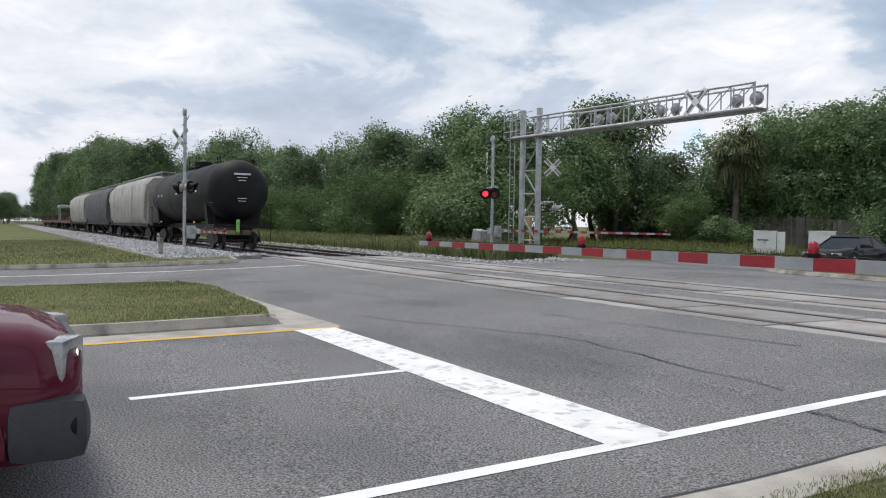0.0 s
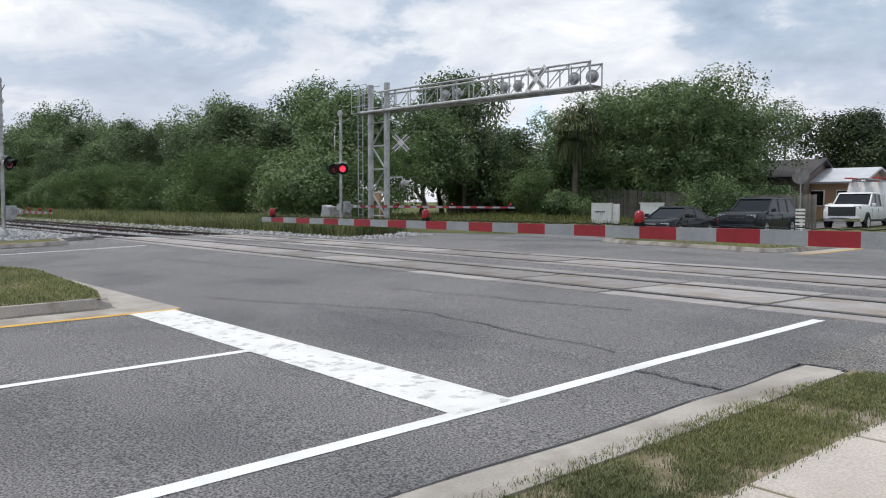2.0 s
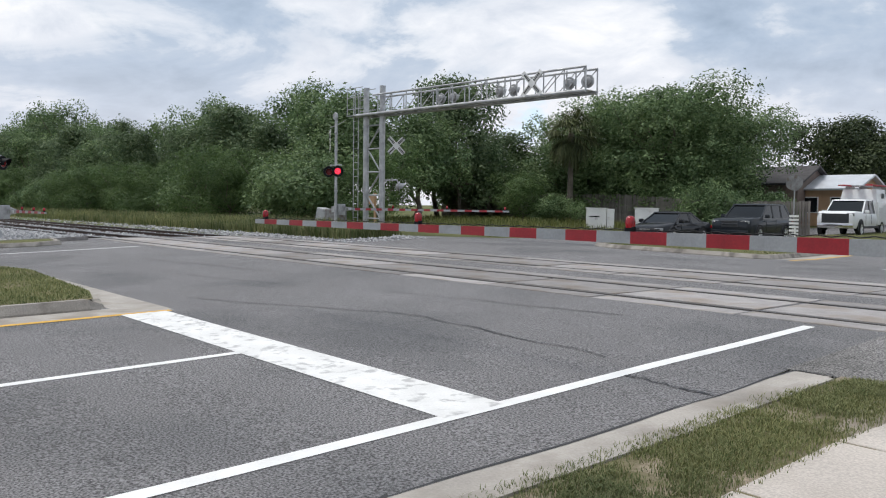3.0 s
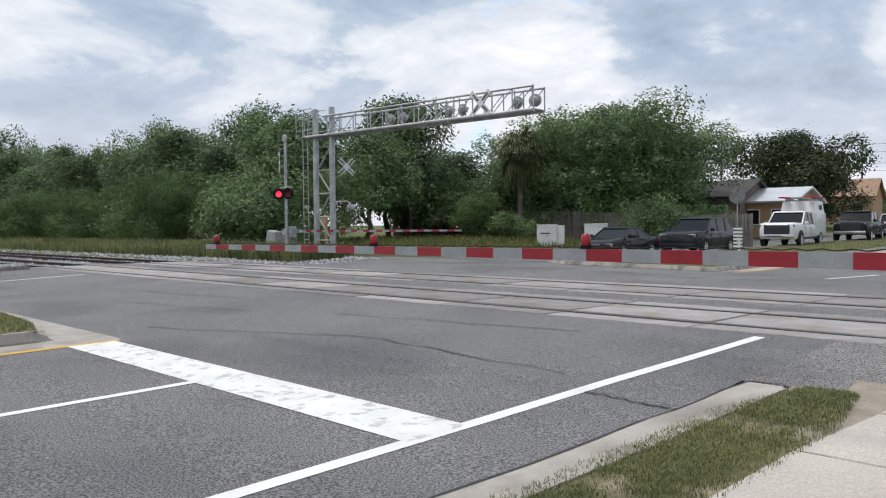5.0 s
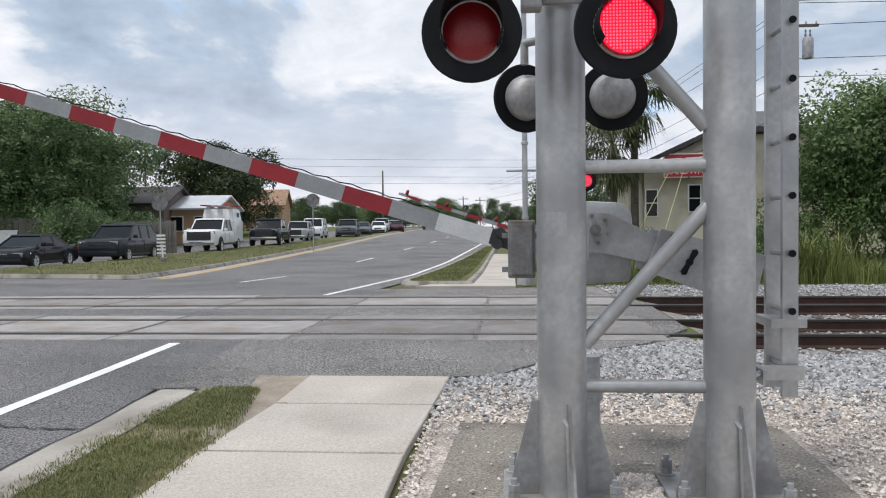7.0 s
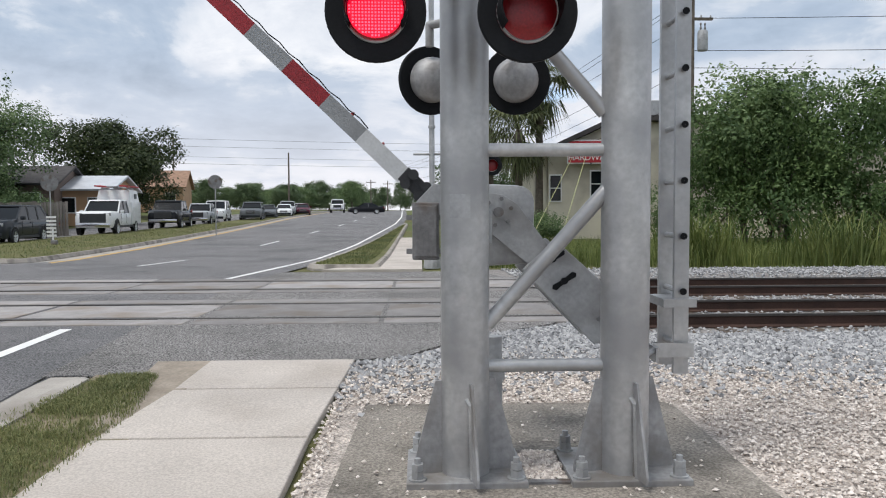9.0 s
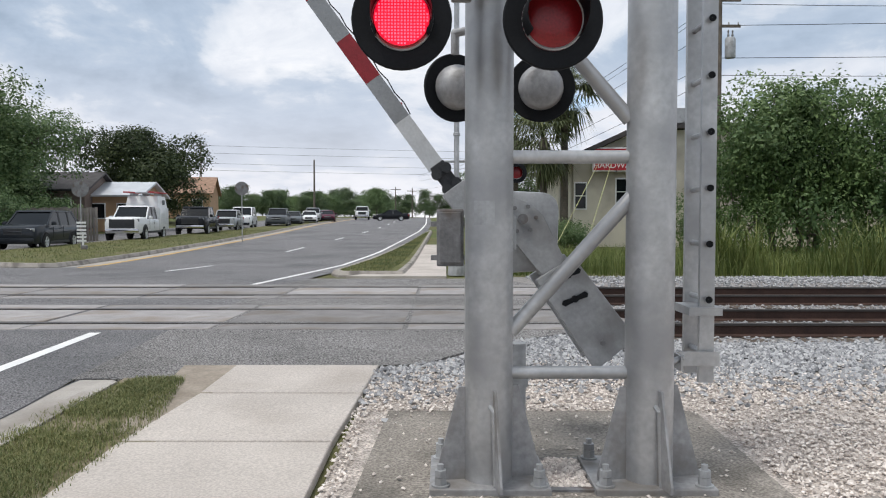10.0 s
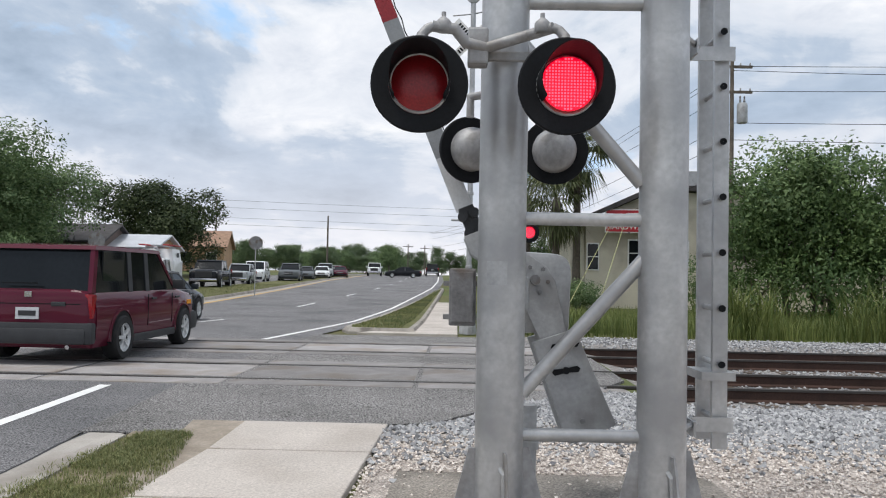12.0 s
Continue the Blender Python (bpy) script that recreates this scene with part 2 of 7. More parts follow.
# ---- building helpers ----
def thing(name, label, category, m=None, group="", kind=""):
    ob = new(name)
    ob.empty_display_size = 0.2
    if m is not None:
        ob.matrix_basis = m
    return tagged(ob, label, category, group, kind)


def part(name, bm, mat, parent=None, label="", smooth=False, m=None):
    me = bpy.data.meshes.new(name)
    bmesh.ops.recalc_face_normals(bm, faces=bm.faces)
    bm.to_mesh(me)
    bm.free()
    return part_of(name, me, mat, parent, label, smooth, m)


def part_of(name, me, mat, parent=None, label="", smooth=False, m=None):
    if mat and not me.materials:
        me.materials.append(mat)
    if smooth:
        me.polygons.foreach_set("use_smooth", [True] * len(me.polygons))
        me.set_sharp_from_angle(angle=radians(40))
    ob = new(name, me)
    if parent is not None:
        ob.parent = parent
    if m is not None:
        ob.matrix_basis = m
    return tagged(ob, label) if label else ob


def box(bm, c, s, m=None, bevel=0.0):
    """A box of size s round the centre c."""
    t = Matrix.Translation(c) @ Matrix.Diagonal((*s, 1))
    r = bmesh.ops.create_cube(bm, size=1.0, matrix=(m @ t) if m is not None else t)
    if bevel:
        es = {e for v in r["verts"] for e in v.link_edges}
        bmesh.ops.bevel(bm, geom=list(es), offset=bevel, segments=2, affect="EDGES", profile=0.6)
    return bm


def tube(bm, a, b, r, r2=None, seg=16, caps=True):
    a, b = Vector(a), Vector(b)
    d = b - a
    q = d.to_track_quat("Z", "Y").to_matrix().to_4x4()
    bmesh.ops.create_cone(bm, cap_ends=caps, segments=seg, radius1=r, radius2=r if r2 is None else r2, depth=d.length,
                          matrix=Matrix.Translation((a + b) / 2) @ q)
    return bm


def lathe(bm, pts, m=None, seg=28, close=False):
    """Turns (radius, height) points round z."""
    rings = []
    for r, z in pts:
        ring = []
        for i in range(seg):
            a = 2 * math.pi * i / seg
            v = Vector((r * math.cos(a), r * math.sin(a), z))
            ring.append(bm.verts.new(m @ v if m is not None else v))
        rings.append(ring)
    for p, q in zip(rings, rings[1:]):
        for i in range(seg):
            bm.faces.new((p[i], p[(i + 1) % seg], q[(i + 1) % seg], q[i]))
    if close:
        bm.faces.new(rings[0][::-1])
        bm.faces.new(rings[-1])
    return bm


def prism(bm, pts, thick, m=None, bevel=0.0):
    """A flat outline of (x, z) points, thick along y and centred on it."""
    a = [bm.verts.new(Vector((x, -thick / 2, z))) for x, z in pts]
    b = [bm.verts.new(Vector((x, thick / 2, z))) for x, z in pts]
    fs = [bm.faces.new(a), bm.faces.new(b[::-1])]
    for i in range(len(pts)):
        j = (i + 1) % len(pts)
        fs.append(bm.faces.new((a[i], b[i], b[j], a[j])))
    if m is not None:
        bmesh.ops.transform(bm, matrix=m, verts=a + b)
    if bevel:
        es = {e for f in fs for e in f.edges}
        bmesh.ops.bevel(bm, geom=list(es), offset=bevel, segments=2, affect="EDGES", profile=0.6)
    return bm


def bm_new():
    return bmesh.new()


def soup(name, verts, faces, mat, parent=None, label="", smooth=False):
    me = bpy.data.meshes.new(name)
    me.from_pydata([tuple(v) for v in verts], [], [tuple(f) for f in faces])
    me.update()
    return part_of(name, me, mat, parent, label, smooth)


# ---- the lie of the land ----
PROFILE = ((-400, 0.0), (1.0, 0.0), (4.5, 0.055), (7.5, 0.14), (9.3, 0.20), (15.4, 0.20), (18.5, 0.14), (25, 0.02), (31, 0.05),
           (45, 0.22), (57, 0.38), (80, 0.75), (107, 1.15), (140, 1.45), (900, 1.6))
Y_BREAKS = sorted([p[0] for p in PROFILE] + [8.4, 9.2, 15.6, 16.4])


def gz(x, y):
    """Height of the ground: a low hump under the tracks, a long rise up the road, and a slight fall from west to east."""
    z = float(np.interp(y, [p[0] for p in PROFILE], [p[1] for p in PROFILE]))
    cross = 0.012 * min(max(-x - 11.0, 0.0), 25.0)
    out = float(np.interp(x, (-31.6, -31.0, 2.3, 2.9), (1, 0, 0, 1)))
    z -= 0.17 * out * float(np.interp(y, (8.4, 9.2, 15.6, 16.4), (0, 1, 1, 0)))
    bank = float(np.interp(-x, (25, 32, 60), (0, 0.45, 0.6))) * float(np.interp(y, (21, 32), (0, 1)))
    return z + bank + cross * float(np.interp(y, (17.0, 20, 24, 32), (0, 1, 1, 0)))


def cuts(a, b, marks, step):
    out = {a, b} | {m for m in marks if a < m < b}
    n = max(1, int(math.ceil((b - a) / step)))
    out |= {a + (b - a) * i / n for i in range(n + 1)}
    return sorted(out)


def sheet(name, left, right, y0, y1, lift, mat, parent=None, label="", step=4.0, skirt=0.0, nx=None):
    """A strip of ground between two edges x = left(y) and x = right(y), lying lift above the land; skirt closes its sides."""
    fl = left if callable(left) else (lambda y: left)
    fr = right if callable(right) else (lambda y: right)
    ys = cuts(y0, y1, Y_BREAKS, step)
    verts, faces, rows = [], [], []
    for y in ys:
        a, b = fl(y), fr(y)
        xs = [a + (b - a) * i / (nx or 6) for i in range((nx or 6) + 1)]
        row = []
        for x in xs:
            row.append(len(verts))
            verts.append((x, y, gz(x, y) + lift))
        rows.append(row)
    for p, q in zip(rows, rows[1:]):
        for i in range(len(p) - 1):
            faces.append((p[i], p[i + 1], q[i + 1], q[i]))
    if skirt:
        rim = rows[0] + [r[-1] for r in rows[1:]] + rows[-1][::-1][1:] + [r[0] for r in rows[::-1][1:-1]]
        low = []
        for i in rim:
            low.append(len(verts))
            x, y, z = verts[i]
            verts.append((x, y, z - skirt))
        for i in range(len(rim)):
            j = (i + 1) % len(rim)
            faces.append((rim[i], low[i], low[j], rim[j]))
    return soup(name, verts, faces, mat, parent, label)


# ---- ground, road and tracks ----
def east_edge(y):
    """The eastern edge line of the road."""
    return float(np.interp(y, (-60, 15, 22, 33.7, 63, 85, 140, 400), (-3.85, -3.82, -3.37, -2.69, -1.95, -2.0, -3.2, -9.0)))


def kerb_x(y):
    """The western edge of the eastern gutter."""
    return float(np.interp(y, (-40, 0, 2.5, 6.8), (-3.1, -3.15, -3.17, -3.12)))


def build_ground():
    ys = cuts(-900, 900, Y_BREAKS, 60) 
    xs = sorted({-900, -600, -400, -250, -150, -90, -60, -45, -36, -31.6, -31.0, -30, -24, -18, -11, -5, 0, 2.3, 2.9, 6, 12, 25, 45, 80, 150, 300, 600, 900})
    verts = [(x, y, gz(x, y) - 0.03) for y in ys for x in xs]
    k = len(xs)
    faces = [(j * k + i, j * k + i + 1, (j + 1) * k + i + 1, (j + 1) * k + i) for j in range(len(ys) - 1) for i in range(k - 1)]
    tagged(soup("ground", verts, faces, M["field"]), "rough grass and weeds on sandy soil", "ground", kind="structure")
    road = soup("road", [], [], M["asphalt"])
    road.data = sheet("road_sheet", lambda y: float(np.interp(y, (17, 22), (-31.0, -25.0))), lambda y: kerb_x(y) + 0.05 if y < 6.85 else east_edge(y) + 0.62, -60, 320, 0.0, M["asphalt"], nx=10).data
    bpy.data.objects.remove(bpy.data.objects["road_sheet"])
    tagged(road, "worn grey asphalt divided road with oil-darkened lanes", "road", kind="structure")
    apron = sheet("road_apron", lambda y: east_edge(y) + 0.62, lambda y: float(np.interp(y, (6.82, 7.26, 7.3, 7.6, 8.5, 9.0, 10.4, 14, 17.6), (-2.6, -1.95, -0.5, 0.1, 0.6, 1.5, 2.3, 2.4, 1.2))), 6.82, 17.7, 0.006, M["asphalt_old"], skirt=0.06)
    tagged(apron, "coarse patched asphalt beside the crossing", "road", kind="structure")


M["turf"] = surface("g_turf", (0.12, 0.125, 0.05), 0.95, scale=1.2, vary=0.25, fine=30, bump=0.9, stain=(0.19, 0.165, 0.10), stain_scale=1.4, stain_at=(0.52, 0.7), depth=0.03, spec=0.2)
M["kerb_pale"] = surface("g_kerb_pale", (0.37, 0.345, 0.315), 0.92, scale=2.0, vary=0.15, fine=55, bump=0.7, stain=(0.27, 0.245, 0.215), stain_scale=1.5, depth=0.008, spec=0.3)
M["pale_bed"] = surface("g_pale_bed", (0.46, 0.41, 0.37), 0.95, scale=6, vary=0.3, fine=45, bump=1.0, speck=0.4, depth=0.02, spec=0.2)
M["pad"] = surface("g_pad", (0.27, 0.245, 0.215), 0.92, scale=2.2, vary=0.16, fine=70, bump=0.9, speck=0.35, stain=(0.17, 0.155, 0.135), stain_scale=1.6, depth=0.008, spec=0.25)
M["sand"] = surface("g_sand", (0.33, 0.285, 0.235), 0.95, scale=3, vary=0.2, fine=35, bump=0.9, stain=(0.22, 0.19, 0.15), stain_scale=2.0, depth=0.02, spec=0.2)
build_ground()


def stripe(name, x0, x1, y0, y1, mat, label, lift=0.005, follow=False):
    if follow:
        ob = sheet(name, lambda y: east_edge(y) + x0 + 4.25, lambda y: east_edge(y) + x1 + 4.25, y0, y1, lift, mat, nx=1, step=3)
    else:
        ob = sheet(name, x0, x1, y0, y1, lift, mat, nx=1, step=3)
    return tagged(ob, label, "road marking", kind="structure")


def near_edge(y):
    return float(np.interp(y, (-40, 2, 5.5, 9.1), (-4.04, -4.05, -4.10, -4.0)))


tagged(sheet("edge_line", lambda y: near_edge(y) - 0.075, lambda y: near_edge(y) + 0.065, -40, 9.1, 0.005, M["paint_white"], nx=1, step=1.5), "solid white edge line on asphalt", "road marking", kind="structure")
stripe("edge_line", -4.32, -4.18, 15.45, 300, M["paint_white"], "solid white edge line on asphalt", follow=True)
stripe("stop_line", -10.56, -4.08, 3.57, 4.18, M["paint_worn"], "wide white stop line with worn tyre marks", lift=0.006)
stripe("lane_line", -7.26, -7.14, 0.92, 3.58, M["paint_white"], "white lane line leading to the stop line")
stripe("median_line", -10.66, -10.52, -40, 4.25, M["paint_yellow"], "yellow line along the median kerb")
for k in range(12):
    stripe("lane_line", -8.31, -8.19, 21.0 + 12.4 * k, 24.6 + 12.4 * k, M["paint_white"], "white broken lane line on asphalt", follow=True)
tagged(sheet("edge_line", lambda y: -24.13 - 0.072 * y, lambda y: -23.99 - 0.072 * y, -40, 8.95, 0.005, M["paint_white"], nx=1, step=3), "solid white line along the far kerb", "road marking", kind="structure")
stripe("lane_line", -20.6, -20.48, -6, 3.2, M["paint_white"], "white lane line on the far carriageway")


def far_kerb(y):
    """The eastern kerb of the far median."""
    return float(np.interp(y, (22, 25, 41, 82, 120), (-11.3, -11.5, -12.0, -13.9, -14.2)))


tagged(sheet("gutter", far_kerb, lambda y: far_kerb(y) + 0.62, 22.4, 120, 0.004, M["kerb_pale"], nx=1), "pale concrete gutter along the far median", "kerb", kind="structure")
tagged(sheet("median_line", lambda y: far_kerb(y) + 0.58, lambda y: far_kerb(y) + 0.74, 23.0, 120, 0.008, M["paint_yellow"], nx=1), "faded yellow line along the median", "road marking", kind="structure")


def kerbed_island(outline, label, z_up=0.14, kerb_w=0.18, flush=1e6):
    """Grass inside a concrete kerb that follows an outline of (x, y) points, anticlockwise. Past y = flush the kerb lies low. Returns the inner outline."""
    pts = [Vector(p) for p in outline]
    n = len(pts)
    inner = []
    for i in range(n):
        a, b, c = pts[i - 1], pts[i], pts[(i + 1) % n]
        d1, d2 = (b - a).normalized(), (c - b).normalized()
        nrm = Vector((-(d1 + d2).y, (d1 + d2).x)).normalized()
        k = max(0.35, nrm.dot(Vector((-d1.y, d1.x))))
        inner.append(b + nrm * (kerb_w / k))
    verts, faces = [], []
    for o, q in zip(pts, inner):
        g = gz(o.x, o.y)
        if o.y > flush:
            g -= z_up - 0.05
        top = o.lerp(q, 0.35)
        verts += [(o.x, o.y, g - 0.05), (o.x, o.y, g + 0.03), (top.x, top.y, g + z_up), (q.x, q.y, g + z_up), (q.x, q.y, g - 0.05)]
    for i in range(n):
        j = (i + 1) % n
        for k in range(4):
            faces.append((5 * i + k, 5 * j + k, 5 * j + k + 1, 5 * i + k + 1))
    kerb = tagged(soup("kerb", verts, faces, M["kerb"]), "weathered concrete kerb " + label, "kerb", kind="structure")
    return kerb, inner


def soil_fill(inner, lift, label, mat):
    bm = bm_new()
    f = bm.faces.new([bm.verts.new((p[0], p[1], 0)) for p in inner])
    bmesh.ops.triangulate(bm, faces=[f])
    for _ in range(3):
        long = [e for e in bm.edges if e.calc_length() > 6]
        if long:
            bmesh.ops.subdivide_edges(bm, edges=long, cuts=1, use_grid_fill=True)
            bmesh.ops.triangulate(bm, faces=bm.faces[:])
    for v in bm.verts:
        v.co.z = gz(v.co.x, v.co.y) + lift
    return tagged(part("grass_bed", bm, mat), label, "ground", kind="structure")


def densify(pts, step=2.0):
    out = []
    for i, p in enumerate(pts):
        a, b = Vector(p), Vector(pts[(i + 1) % len(pts)])
        n = max(1, int((b - a).length / step))
        out += [a.lerp(b, k / n) for k in range(n)]
    return out


NEAR_MEDIAN = densify([(-18.9, -45), (-11.26, -45), (-11.26, 3.4), (-11.42, 3.68), (-12.6, 3.98), (-17.2, 4.25), (-18.6, 4.0), (-18.9, 3.4)])
FAR_MEDIAN = densify([(-13.0, 22.8), (-11.7, 22.6), (-11.3, 23.0), (-11.5, 25), (-12.0, 41), (-12.9, 60), (-13.9, 82), (-14.2, 120), (-15.4, 120), (-17.0, 60), (-18.4, 32), (-18.9, 26), (-18.4, 23.6), (-17.0, 22.8)])
WEST_BANK = densify([(-60, 1.0), (-60, -40), (-27.2, -40), (-27.2, 6.6), (-27.7, 7.5), (-30.5, 7.9), (-36, 7.2), (-45, 6.0)], 3.0)
EAST_FAR = densify([(-2.5, 18.7), (-0.9, 18.7), (-0.9, 60), (-1.2, 62), (-1.45, 55), (-1.9, 41), (-2.7, 24), (-2.75, 19.4)], 2.0)
for outline, label, z_up in ((NEAR_MEDIAN, "round the grassy median", 0.15), (FAR_MEDIAN, "round the far median", 0.14), (WEST_BANK, "along the western verge", 0.14), (EAST_FAR, "round the far verge", 0.12)):
    k, inner = kerbed_island(outline, label, z_up, 0.18, 3.55 if outline is NEAR_MEDIAN else 1e6)
    soil_fill(inner, z_up - 0.02, "short mown grass on sandy soil", M["turf"])
# eastern kerb and gutter with a grass strip behind it
tagged(sheet("gutter", kerb_x, lambda y: kerb_x(y) + 0.32, -40, 6.78, 0.008, M["kerb_pale"], skirt=0.05, nx=2, step=1.5), "pale concrete gutter pan", "kerb", kind="structure")
tagged(sheet("kerb", lambda y: kerb_x(y) + 0.28, lambda y: kerb_x(y) + 0.42, -40, 6.6, 0.04, M["kerb_pale"], skirt=0.1, nx=2, step=1.5), "low rolled concrete kerb", "kerb", kind="structure")
tagged(sheet("grass_bed", lambda y: kerb_x(y) + 0.4, lambda y: float(np.interp(y, (-40, 7.0), (-1.8, -1.8))), -40, 6.8, 0.022, M["soil"], nx=3), "patchy grass strip on sandy soil", "ground", kind="structure")
tagged(sheet("gutter", -17.3, -10.64, 3.66, 4.32, 0.004, M["kerb_pale"], nx=4, step=0.3), "flush concrete band round the nose of the median", "kerb", kind="structure")
tagged(sheet("gutter", -11.27, -10.62, -40, 3.66, 0.004, M["kerb_pale"], nx=1), "pale concrete gutter along the median", "kerb", kind="structure")
tagged(sheet("gravel_shoulder", -220, -29.6, 5.2, 8.9, 0.13, M["ballast_bed"], nx=30, skirt=0.2), "grey gravel shoulder of the railway", "gravel", kind="structure")
tagged(sheet("ballast_bed", 1.2, 4.0, 8.5, 17.0, -0.02, M["ballast_bed"], nx=6), "crushed stone at the end of the crossing", "ballast", kind="structure")
tagged(sheet("sand_patch", lambda y: float(np.interp(y, (5.2, 6.2, 6.7, 7.1, 7.4), (-2.15, -2.5, -2.95, -2.75, -2.1))), lambda y: float(np.interp(y, (5.2, 7.4), (-1.8, -1.8))), 5.2, 7.28, 0.028, M["sand"], nx=3), "bare sandy soil and crumbled stone", "ground", kind="structure")


# ---- the two tracks ----
RAIL_Y = (9.85, 11.36, 13.45, 14.96)
RAIL_Z = 0.212
X_PANEL = (-30.5, 1.9)


def rail_mesh(length):
    bm = bm_new()
    prof = [(-0.07, -0.17), (0.07, -0.17), (0.07, -0.158), (0.012, -0.135), (0.01, -0.045), (0.036, -0.03), (0.036, -0.004), (0.028, 0), (-0.028, 0), (-0.036, -0.004), (-0.036, -0.03), (-0.01, -0.045), (-0.012, -0.135), (-0.07, -0.158)]
    a = [bm.verts.new((0, y, z)) for y, z in prof]
    b = [bm.verts.new((length, y, z)) for y, z in prof]
    bm.faces.new(a), bm.faces.new(b[::-1])
    for i in range(len(prof)):
        j = (i + 1) % len(prof)
        f = bm.faces.new((a[i], a[j], b[j], b[i]))
        f.material_index = 1 if 5 <= i <= 9 else 0
    me = bpy.data.meshes.new("rail")
    bmesh.ops.recalc_face_normals(bm, faces=bm.faces)
    bm.to_mesh(me)
    bm.free()
    me.materials.append(M["rail"])
    me.materials.append(M["rail_head"])
    return me


def build_tracks():
    me = rail_mesh(1100.0)
    for k, name in enumerate(("near", "far")):
        tr = thing("railway_track", "rusty steel rails with polished heads, sunk in the crossing", "railway track", kind="structure")
        for y in RAIL_Y[2 * k:2 * k + 2]:
            part_of("rail", me, None, tr, m=pose(-700, y, RAIL_Z + 0.002))
        yc = (RAIL_Y[2 * k] + RAIL_Y[2 * k + 1]) / 2
        tie = box(bm_new(), (0, 0, 0), (0.23, 2.6, 0.18))
        tm = bpy.data.meshes.new("tie")
        tie.to_mesh(tm)
        tie.free()
        xs = [X_PANEL[1] + 0.4 + 0.53 * i for i in range(70)] + [X_PANEL[0] - 0.5 - 0.53 * i for i in range(70)]
        for x in xs:
            part_of("tie", tm, M["tie"], tr, m=pose(x, yc, RAIL_Z - 0.262 + random.uniform(-.01, .01), 0, 0, random.uniform(-1, 1)))


build_tracks()
for x0, x1 in ((-900, X_PANEL[0]), (X_PANEL[1], 400)):
    bed = sheet("ballast_bed", x0, x1, 8.4, 16.6, -0.0, M["ballast_bed"], nx=40)
    for v in bed.data.vertices:
        v.co.z = (0.035 if 9.0 < v.co.y < 15.8 else -0.08) + (0.0 if v.co.x > -30 else 0.0)
    tagged(bed, "grey crushed stone ballast between the rails", "ballast", kind="structure")


# ---- signals, masts and gates ----
def led_board():
    """Round board with rows of small red diodes, facing -y."""
    bm = bm_new()
    lathe(bm, [(0.0005, 0.003), (0.138, 0.003), (0.138, 0.0), (0.0005, 0.0)], pose(0, 0, 0, 90), 28)
    for f in bm.faces:
        f.material_index = 0
    for i in range(-8, 9):
        for j in range(-8, 9):
            x, z = i * 0.0158, j * 0.0158
            if math.hypot(x, z) < 0.13:
                q = [bm.verts.new((x + a * 0.0045, -0.0055, z + c * 0.0045)) for a, c in ((-1, -1), (1, -1), (1, 1), (-1, 1))]
                bm.faces.new(q).material_index = 1
    me = bpy.data.meshes.new("led_board")
    bm.to_mesh(me)
    bm.free()
    me.materials.append(M["led"])
    me.materials.append(M["led_core"])
    return me


LED = led_board()
LAMPS = []


def flash_unit(parent, m, diodes=None, disc="black"):
    """A round crossing lamp that looks along -y of m: background disc, hood, lens, housing, and a diode board behind the lens."""
    bm = bm_new()
    R = pose(0, 0, 0, 90)
    lathe(bm, [(0.155, -0.012), (0.158, 0.0), (0.243, 0.004), (0.25, -0.002), (0.25, -0.02), (0.243, -0.026), (0.155, -0.02)], R, 40)
    # hood: a sleeve, longest on top
    rows = []
    for i in range(25):
        a = radians(-35 + 250 * i / 24)
        ln = 0.16 + 0.14 * max(0.0, math.sin(a))
        c, s = math.cos(a), math.sin(a)
        rows.append([bm.verts.new((r * c, y, r * s)) for r, y in ((0.157, 0.0), (0.152, -ln), (0.147, -ln), (0.150, 0.0))])
    for p, q in zip(rows, rows[1:]):
        for k in range(4):
            bm.faces.new((p[k], q[k], q[(k + 1) % 4], p[(k + 1) % 4]))
    unit = part("lamp", bm, M[disc], parent, "round background disc and hood", True, m)
    part("lens", lathe(bm_new(), [(0.0005, 0.030), (0.07, 0.028), (0.12, 0.02), (0.15, 0.008), (0.15, -0.004)], R, 32), M["lens"], unit, "dark red lens", True)
    part("housing", lathe(bm_new(), [(0.165, -0.02), (0.165, -0.06), (0.15, -0.12), (0.11, -0.17), (0.05, -0.185), (0.0005, -0.187)], R, 32), M["galv_dull"], unit, "dull cast aluminium housing", True)
    part("lens_ring", lathe(bm_new(), [(0.143, 0.012), (0.15, 0.018), (0.157, 0.012), (0.157, 0.0)], R, 32), M["alu"], unit, "", True)
    if diodes is not None:
        ob = part_of("diode_board", LED, None, unit, "glowing red diode board", m=pose(0, 0.02, 0))
        LAMPS.append((ob, diodes))
    return unit


def pipe(name, pts, r, mat, parent, seg=12, label=""):
    bm = bm_new()
    for a, b in zip(pts, pts[1:]):
        tube(bm, a, b, r, seg=seg)
    for p in pts[1:-1]:
        bmesh.ops.create_icosphere(bm, subdivisions=2, radius=r * 1.02, matrix=Matrix.Translation(p))
    return part(name, bm, mat, parent, label, True)


def arc(c, r, a0, a1, n, plane="xz"):
    out = []
    for i in range(n + 1):
        a = radians(a0 + (a1 - a0) * i / n)
        out.append((c[0] + r * math.cos(a), c[1], c[2] + r * math.sin(a)))
    return out


